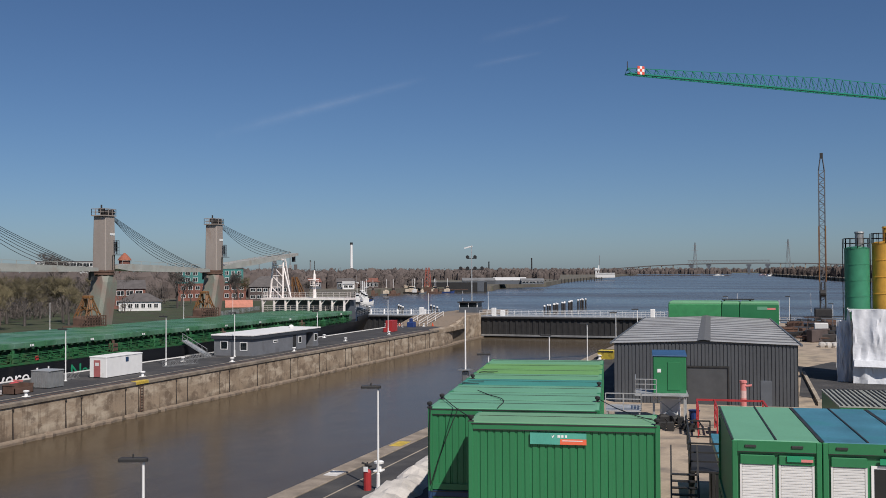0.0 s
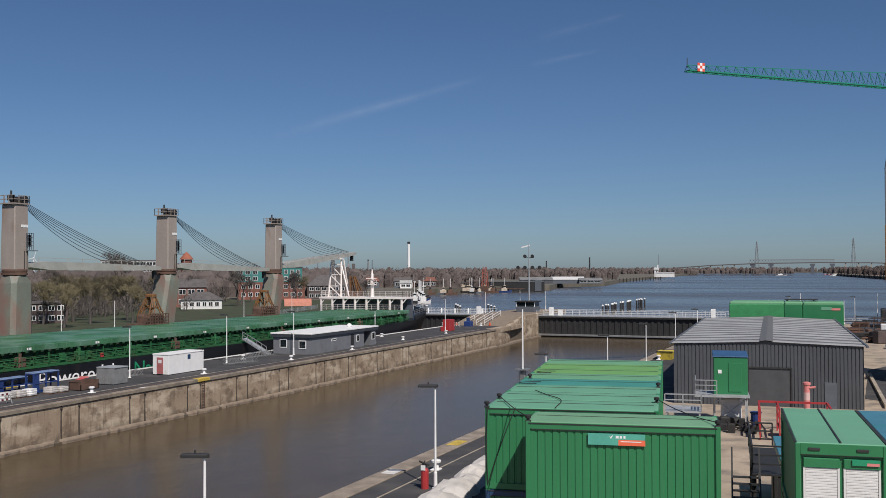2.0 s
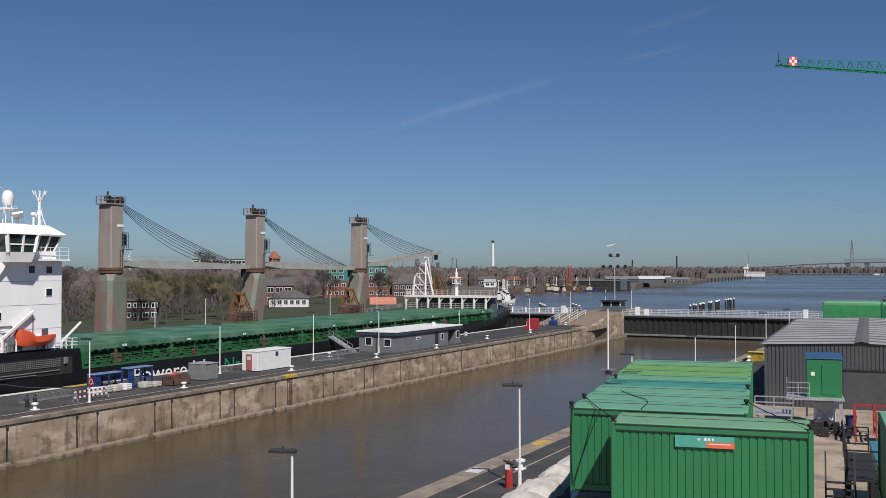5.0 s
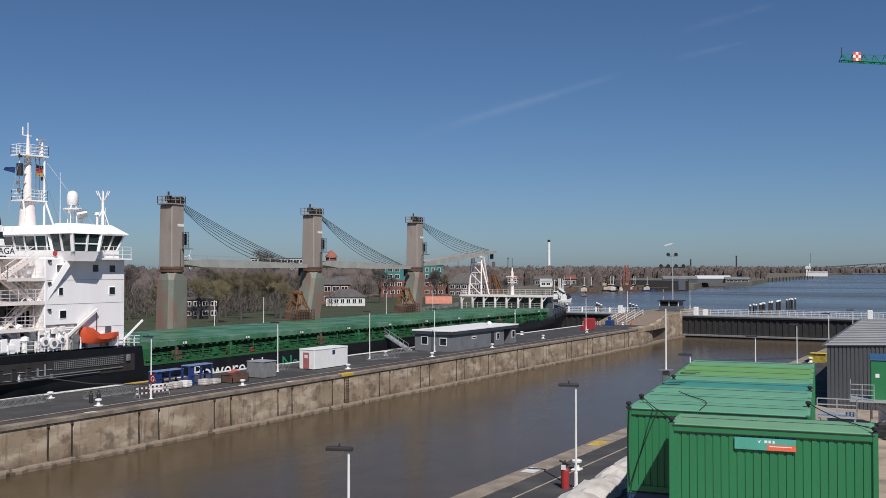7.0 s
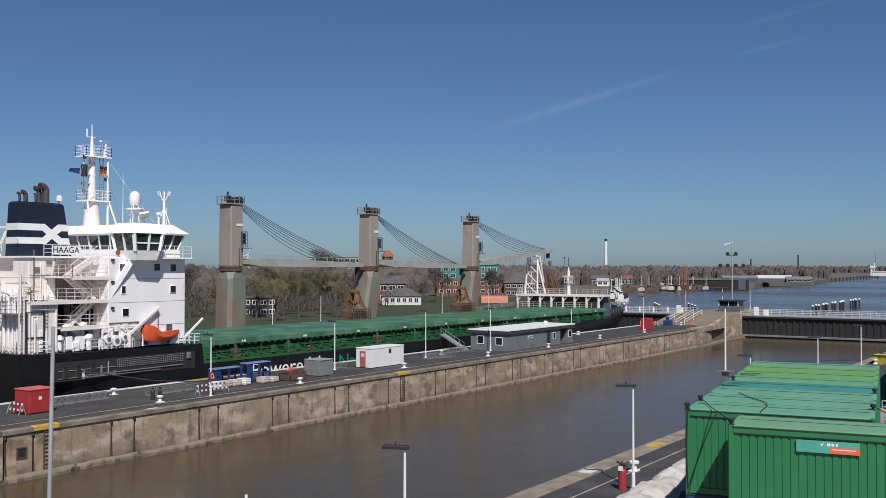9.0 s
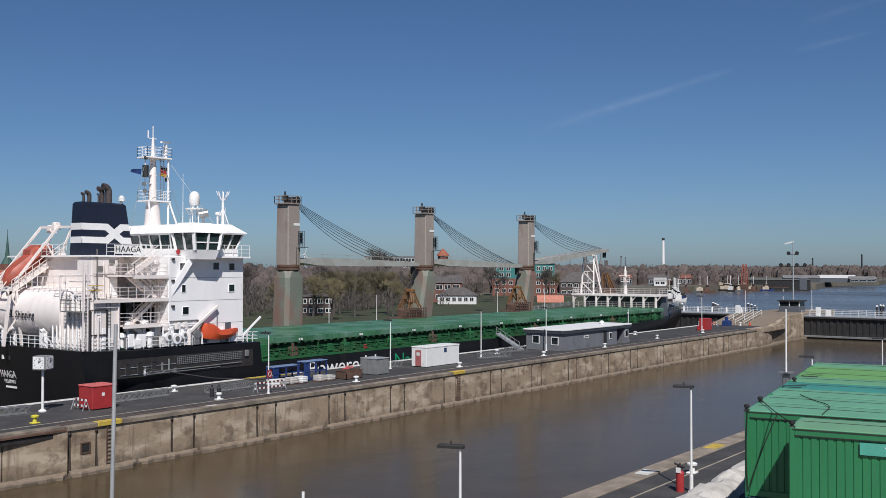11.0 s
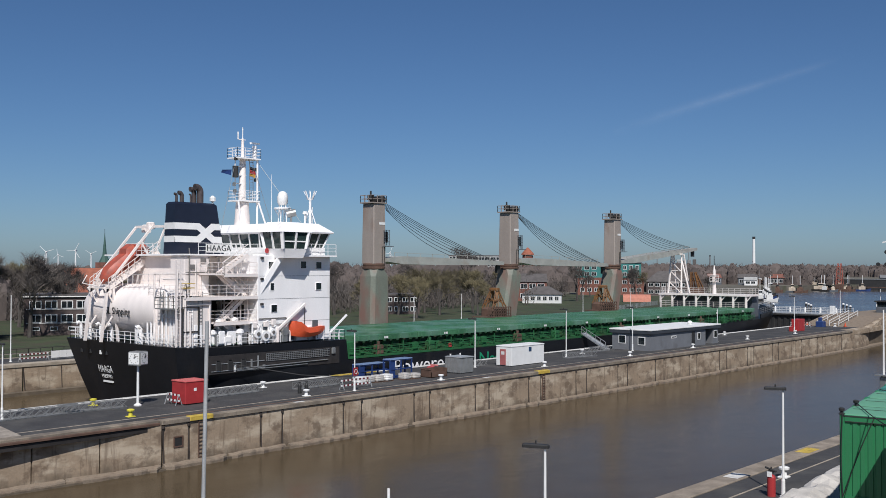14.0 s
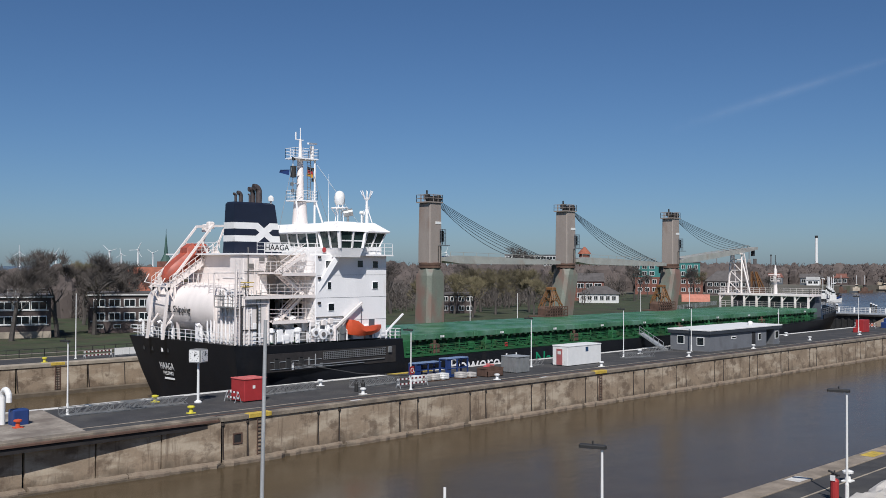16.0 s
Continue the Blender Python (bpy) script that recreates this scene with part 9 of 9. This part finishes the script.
for x in (-1.8, 1.8):
    for y in (-1.8, 1.8):
        g.beam((x, y, 2), (x * 0.5, y * 0.5, 16.5), 0.3)
for i in range(6):
    z = 2.2 + i * 2.35
    f = 1 - 0.5 * (z - 2) / 14.5
    g.beam((-1.8 * f, -1.8 * f, z), (1.8 * f, -1.8 * f, z + 2.3), 0.2).beam((1.8 * f, -1.8 * f, z), (-1.8 * f, -1.8 * f, z + 2.3), 0.2)
part("lattice", g, paint("crane_red", (0.34, 0.085, 0.05), 0.6), wk)
part("pontoon", Geo().bbox(-6, 6, -4, 4, -0.5, 1.4, 0.2), RUST, wk)
part("cabin", Geo().bbox(-2.2, 2.2, -2, 2, 1.6, 4.2, 0.2), RUST, wk)


HARBOUR_CREAM = paint("harbour_cream", (0.55, 0.47, 0.36), 0.6, vary=0.2, scale=0.4, dirt=(0.3, 0.22, 0.16), dirt_at=0.6)


def workboat(x, y, turn, s, label, hullm, housem):
    b = thing("boat", label, "boat", (x, y, WL), turn, group="boats in the outer harbour")
    h = Geo().rings([[(-s, -0.22 * s, 1.0), (-s, 0.22 * s, 1.0), (-s, 0.18 * s, -0.4), (-s, -0.18 * s, -0.4)], [(0.5 * s, -0.25 * s, 1.1), (0.5 * s, 0.25 * s, 1.1), (0.5 * s, 0.18 * s, -0.4), (0.5 * s, -0.18 * s, -0.4)], [(1.1 * s, -0.02, 1.8), (1.1 * s, 0.02, 1.8), (0.95 * s, 0.02, -0.4), (0.95 * s, -0.02, -0.4)]])
    part("hull", h, hullm, b)
    hs = part("deckhouse", Geo().bbox(-0.6 * s, 0.3 * s, -0.16 * s, 0.16 * s, 1.0, 2.8, 0.1).bbox(-0.3 * s, 0.1 * s, -0.12 * s, 0.12 * s, 2.8, 4.6, 0.1), housem, b)
    part("windows", Geo().box(-0.31 * s, 0.11 * s, -0.125 * s, 0.125 * s, 3.5, 4.2), GLASS, hs)
    part("mast", Geo().tube((-0.1 * s, 0, 4.6), (-0.1 * s, 0, 9.5), 0.12), PLAIN_WHITE, b)


workboat(-226, 598, 8, 8.5, "cream ferry-like workboat moored by the dock", DARK, HARBOUR_CREAM)
workboat(-241, 602, 15, 6, "pale workboat with a tall wheelhouse", DARK, HARBOUR_CREAM)
workboat(-206, 608, 10, 4, "white launch beside the floating dock", BLUE, HARBOUR_CREAM)
workboat(-212, 600, 10, 4, "small launch beside the floating dock", DARK, HARBOUR_CREAM)
workboat(-178, 402, 60, 4, "white motor cruiser in the marina", DARK, SHUTTER)
workboat(-190, 438, 50, 4, "white motor cruiser in the marina", DARK, SHUTTER)
workboat(-248, 575, 20, 6, "brown fishing boat in the marina", RUST, SHUTTER)
workboat(-205, 470, 40, 4.2, "small white yacht with a mast", DARK, SHUTTER)
workboat(-55, 2600, 80, 26, "distant red-hulled ship on the river", RED, PLAIN_WHITE)
workboat(-30, 2200, 20, 14, "distant white boat near the far shore", PLAIN_WHITE, PLAIN_WHITE)
workboat(-150, 2400, 10, 12, "distant white boat near the far shore", PLAIN_WHITE, SHUTTER)
pier = thing("jetty", "timber jetty on dark piles", "jetty", (-240, 606, WL), 8)
part("deck", Geo().box(0, 46, 0, 2.4, 2.2, 2.6), RUST, pier)
for i in range(16):
    part("pile", Geo().tube((i * 3, 0.2, -3), (i * 3, 0.2, 3.4), 0.22, n=7), DARK, pier)
random.seed(9)
for i in range(26):
    x, y = -300 + i * 3.6 + random.uniform(-2, 2), 560 + random.uniform(-10, 60)
    if i % 3 == 0 and x < -240:
        block("boat_house", "small pale hut among the moored boats", (x, y, 0), random.uniform(0, 60), random.uniform(5, 9), 6, random.uniform(3, 5.5), (PLAIN_WHITE, BRICK, SHUTTER)[i % 3], 1, 2, "gable", (CLAD_ROOF, SLATE)[i % 2], 1.8)
    elif x > -236:
        workboat(x, y - 12, random.uniform(0, 60), random.uniform(2.5, 4), "small moored boat in the marina", (HUT_GREY, RUST, DARK)[i % 3], (HARBOUR_CREAM, RUST, SHUTTER)[i % 3])
for i in range(5):
    workboat(-172 - i * 9, 398 + i * 19, 40 + i * 13, 3 + 0.5 * (i % 3), "small pleasure boat at the marina pontoon", (SHUTTER, BLUE, RUST)[i % 3], SHUTTER)
# sheds, stacks and masts crowding the shipyard's edge
random.seed(41)
yard_mats = (RUST, BRICK_DARK, HUT_GREY, HARBOUR_CREAM, DARK, SLATE, RUST, BRICK)
for i in range(70):
    f = i / 69
    x, y = -262 + 34 * f + random.uniform(-3, 3), 592 + 34 * f + random.uniform(-6, 20)
    w, h = random.uniform(1.2, 4.5), random.uniform(1.0, 3.4)
    solid("gear_crate", Geo().bbox(-w, w, -1.5, 1.5, -0.5, 3.0 + h, 0.1).bbox(-0.5 * w, 0.3 * w, -1.0, 1.0, 3.0 + h, 3.6 + h, 0.1), yard_mats[i % 8], "weathered stack of gear at the shipyard edge", "gear", group="shipyard gear", at=(x, y, WL))
for i in range(16):
    solid("yard_mast", Geo().tube((0, 0, 0), (0, 0, random.uniform(8, 13)), 0.1, 0.06).beam((-1.2, 0, 6.5), (1.2, 0, 6.5), 0.1), (GALV, RUST)[i % 2], "thin boat mast in the shipyard", "mast", group="shipyard masts", at=(-264 + i * 2.6, 594 + i * 2.2, WL))
for i in range(4):
    q = thing("pontoon", "low dark floating pontoon at the shipyard", "pontoon", (-262 + i * 15, 580 + i * 9, WL), 32)
    part("deck", Geo().bbox(0, 15, 0, 2.2, -0.3, 0.7, 0.1), RUST, q)
    for k in range(4):
        part("pile", Geo().tube((1 + k * 4, -0.3, -2), (1 + k * 4, -0.3, 2.4), 0.22, n=7), DARK, q)
# dolphins beyond the gate
random.seed(14)
for i in range(19):
    f = min(1, max(0, 0.34 + 0.66 * i / 18 + random.uniform(-0.03, 0.03)))
    x, y = -76.5 + 3.2 * f + random.uniform(-0.8, 0.8), 300 + 80 * f ** 1.2
    d = thing("mooring_pile", "dark timber pile with a white cap", "pile", (x, y, WL), 0, group="piles beyond the gate")
    part("shaft", Geo().tube((0, 0, -3), (0, 0, 2.3 + 0.9 * f), 0.3, n=9), BLACK_AND_SHADE, d)
    part("cap", Geo().lathe([(0.36, 2.3 + 0.9 * f), (0.36, 2.6 + 0.9 * f), (0.15, 2.8 + 0.9 * f)], 9), PLAIN_WHITE, d)
for i in range(7):
    x, y = -92 - i * 3.4, 262 + (i % 3) * 7
    d = thing("mooring_pile", "dark pile with a white cap before the far gate", "pile", (x, y, WL), 0, group="piles beyond the gate")
    part("shaft", Geo().tube((0, 0, -3), (0, 0, 4.2), 0.24, n=9), DARK, d)
    part("cap", Geo().lathe([(0.34, 4.2), (0.34, 4.4), (0.1, 4.55)], 9), PLAIN_WHITE, d)
for i in range(26):
    y = 860 + i * 22
    solid("shore_pile", Geo().tube((0, 0, -3), (0, 0, 4.4), 0.55, n=7), DARK, "dark bank pile along the far shore", "pile", group="bank piles", at=(-232 - (y - 860) * 0.03, y, WL))

ej = thing("long_jetty", "long pale jetty on dark piles along the opposite shore", "jetty", (0, 0, 0))
for i in range(16):
    fa, fb = i / 16, (i + 1) / 16
    part("deck", Geo().beam((64 - 100 * fa, 1236 + 1060 * fa, 0.6), (64 - 100 * fb, 1236 + 1060 * fb, 0.6), 4, 1.0), CONCRETE_LIGHT, ej)
for i in range(48):
    f = (i + 0.5) / 48
    part("pile", Geo().tube((62 - 100 * f, 1234 + 1060 * f, WL - 1), (62 - 100 * f, 1234 + 1060 * f, 2.2), 0.6, n=7), CONCRETE_LIGHT if i % 3 else DARK, ej)

# ---- far landmarks ----
def chimney(x, y, h, r, mat, label):
    c = thing("chimney", label, "chimney", (x, y, 0))
    part("shaft", Geo().lathe([(r * 1.3, 0), (r, h * 0.95)], 12), mat, c)
    part("crown", Geo().lathe([(r * 1.15, h * 0.94), (r * 1.2, h), (r * 0.7, h)], 12), DARK, c)


chimney(-616, 1368, 54, 1.8, PLAIN_WHITE, "tall pale industrial chimney with a dark top")
chimney(-372, 1500, 30, 1.0, DARK, "slim dark far chimney")
chimney(-700, 1400, 28, 1.0, STEEL, "slim grey far chimney")
chimney(-470, 1600, 26, 1.0, DARK, "slim dark far chimney")
ind = thing("industrial_plant", "distant chemical plant silhouette", "plant", (-790, 1380, 0), 30)
for i in range(9):
    part("unit", Geo().bbox(i * 8, i * 8 + 5, 0, 8, 0, 14 + (i * 37) % 9, 0.3), STEEL if i % 2 else SLATE, ind)
    if i % 3 == 1:
        part("stack", Geo().tube((i * 8 + 2, 3, 0), (i * 8 + 2, 3, 27 + i), 0.7, n=8), STEEL, ind)
rt = thing("radar_tower", "pale waterside radar tower", "tower", (-272, 1500, 0))
part("shaft", Geo().box(-1.2, 1.2, -1.2, 1.2, 0, 14).box(3, 4.4, -1, 1, 0, 18), PLAIN_WHITE, rt)
part("cabin", Geo().bbox(-2.5, 5, -2, 2, 10.5, 13.5, 0.5), SHUTTER, rt)
part("mast", Geo().beam((5, 0, 19), (5, 0, 33), 0.7), STEEL, rt)


def lattice_pylon(x, y, h):
    p = thing("power_pylon", "tall steel lattice power pylon", "pylon", (x, y, 0), 20)
    g = Geo()
    for sx, sy in ((-1, -1), (1, -1), (1, 1), (-1, 1)):
        g.beam((sx * h * 0.07, sy * h * 0.07, 0), (sx * 0.8, sy * 0.8, h), 0.8)
    for i in range(8):
        z0, z1 = h * i / 8, h * (i + 1) / 8
        a, b = h * 0.07 * (1 - i / 8) + 0.8, h * 0.07 * (1 - (i + 1) / 8) + 0.8
        g.beam((-a, -a, z0), (b, -b, z1), 0.6).beam((a, -a, z0), (-b, -b, z1), 0.6)
    for z, w in ((h * 0.82, 9), (h * 0.9, 7), (h * 0.74, 11)):
        g.beam((-w, 0, z), (w, 0, z), 0.8)
    part("lattice", g, STEEL, p)


lattice_pylon(-278, 3290, 98)
lattice_pylon(4, 3200, 102)
br = thing("high_bridge", "long distant high bridge with a truss main span", "bridge", (0, 0, 0))
YB = 3600.0
prof = [(-640, 12), (-460, 24.5), (-305, 30.5), (-100, 32.5), (60, 31), (190, 26), (420, 12)]
for (xa, za), (xb, zb) in zip(prof, prof[1:]):
    part("deck", Geo().beam((xa, YB, za), (xb, YB, zb), 12, 3.2), SLATE, br)
for i in range(26):
    x = -620 + i * 40
    if -345 < x < -45:
        continue
    z = float(np.interp(x, [p[0] for p in prof], [p[1] for p in prof]))
    part("pier", Geo().box(x - 1.6, x + 1.6, YB - 4, YB + 4, WL, z), CONCRETE_LIGHT, br)
for x in (-318, -258, -124, -62):
    part("pier", Geo().box(x - 4.5, x + 4.5, YB - 5, YB + 5, WL, 22).box(x - 8, x + 8, YB - 5, YB + 5, 22, 29), HUT_GREY, br, "broad grey concrete pier")
tr = Geo()
tr.beam((-330, YB, 43), (-54, YB, 43), 3, 1.8)
for i in range(28):
    x = -330 + i * 276 / 28
    tr.beam((x, YB, 31), (x + 4.9, YB, 42), 1.2).beam((x + 4.9, YB, 42), (x + 9.8, YB, 31), 1.2)
part("truss", tr, STEEL, br, "steel truss main span")
for i, (k, r) in enumerate(((2.44, 2900), (2.24, 3200), (1.98, 2600), (1.93, 3500), (1.86, 2500), (1.80, 3300), (1.16, 3000), (0.985, 2900))):
    y = r / math.hypot(1, k)
    t = thing("wind_turbine", "distant white wind turbine", "wind turbine", (-k * y, y, 0), 40, group="wind turbines")
    h = 40 + (i * 13) % 12
    part("tower", Geo().lathe([(2.2, 0), (1.4, h)], 10), PLAIN_WHITE, t)
    part("nacelle", Geo().bbox(-2, 2, -3, 5, h - 1.5, h + 2, 0.4), PLAIN_WHITE, t)
    for b in range(3):
        a = radians(b * 120 + i * 37)
        part("blade", Geo().beam((0, -3.5, h), (20 * math.sin(a), -3.5, h + 20 * math.cos(a)), 1.0, 0.8), PLAIN_WHITE, t)

# faint vapour trails, high over the far horizon
vm = bpy.data.materials.new("vapour")
vm.use_nodes = True
nt = vm.node_tree
nt.nodes.remove(nt.nodes["Principled BSDF"])
att = nt.nodes.new("ShaderNodeAttribute")
att.attribute_name = "thickness"
gp, nz, mul, cut = (nt.nodes.new("ShaderNode" + k) for k in ("NewGeometry", "TexNoise", "Math", "MapRange"))
nz.inputs["Scale"].default_value, nz.inputs["Detail"].default_value = 0.006, 6
nt.links.new(gp.outputs["Position"], nz.inputs["Vector"])
nt.links.new(nz.outputs["Fac"], cut.inputs[0])
cut.inputs[1].default_value, cut.inputs[2].default_value = 0.25, 0.75
mul.operation = "MULTIPLY"
nt.links.new(att.outputs["Fac"], mul.inputs[0])
nt.links.new(cut.outputs[0], mul.inputs[1])
clear, white, mixs = (nt.nodes.new("ShaderNode" + k) for k in ("BsdfTransparent", "BsdfDiffuse", "MixShader"))
white.inputs["Color"].default_value = (0.9, 0.9, 0.9, 1)
nt.links.new(mul.outputs[0], mixs.inputs[0])
nt.links.new(clear.outputs[0], mixs.inputs[1])
nt.links.new(white.outputs[0], mixs.inputs[2])
nt.links.new(mixs.outputs[0], nt.nodes["Material Output"].inputs[0])


def vapour_trail(a, b, width, strength):
    a, b = Vector(a), Vector(b)
    n = 24
    vs, fs, th = [], [], []
    for i in range(n + 1):
        f = i / n
        c = a + (b - a) * f
        for j in range(7):
            q = (j - 3) / 3
            vs.append(c + Vector((0, 0, q * width * (1.2 - 0.5 * f))))
            th.append(strength * (1 - abs(q)) ** 1.6 * math.sin(math.pi * min(1, f * 1.05 + 0.02)) ** 0.6)
    for i in range(n):
        for j in range(6):
            fs.append((i * 7 + j, (i + 1) * 7 + j, (i + 1) * 7 + j + 1, i * 7 + j + 1))
    ob = solid("vapour_trail", Geo().add(vs, fs), vm, "faint dispersing white vapour trail in the blue sky", "cloud", kind="structure", smooth=True)
    ob.data.attributes.new("thickness", "FLOAT", "POINT").data.foreach_set("value", th)


vapour_trail((-2110, 3396, 545), (-1320, 3775, 797), 30, 0.09)
vapour_trail((-1180, 3810, 830), (-900, 3895, 886), 18, 0.06)
vapour_trail((-1160, 3830, 938), (-790, 3925, 1030), 26, 0.05)
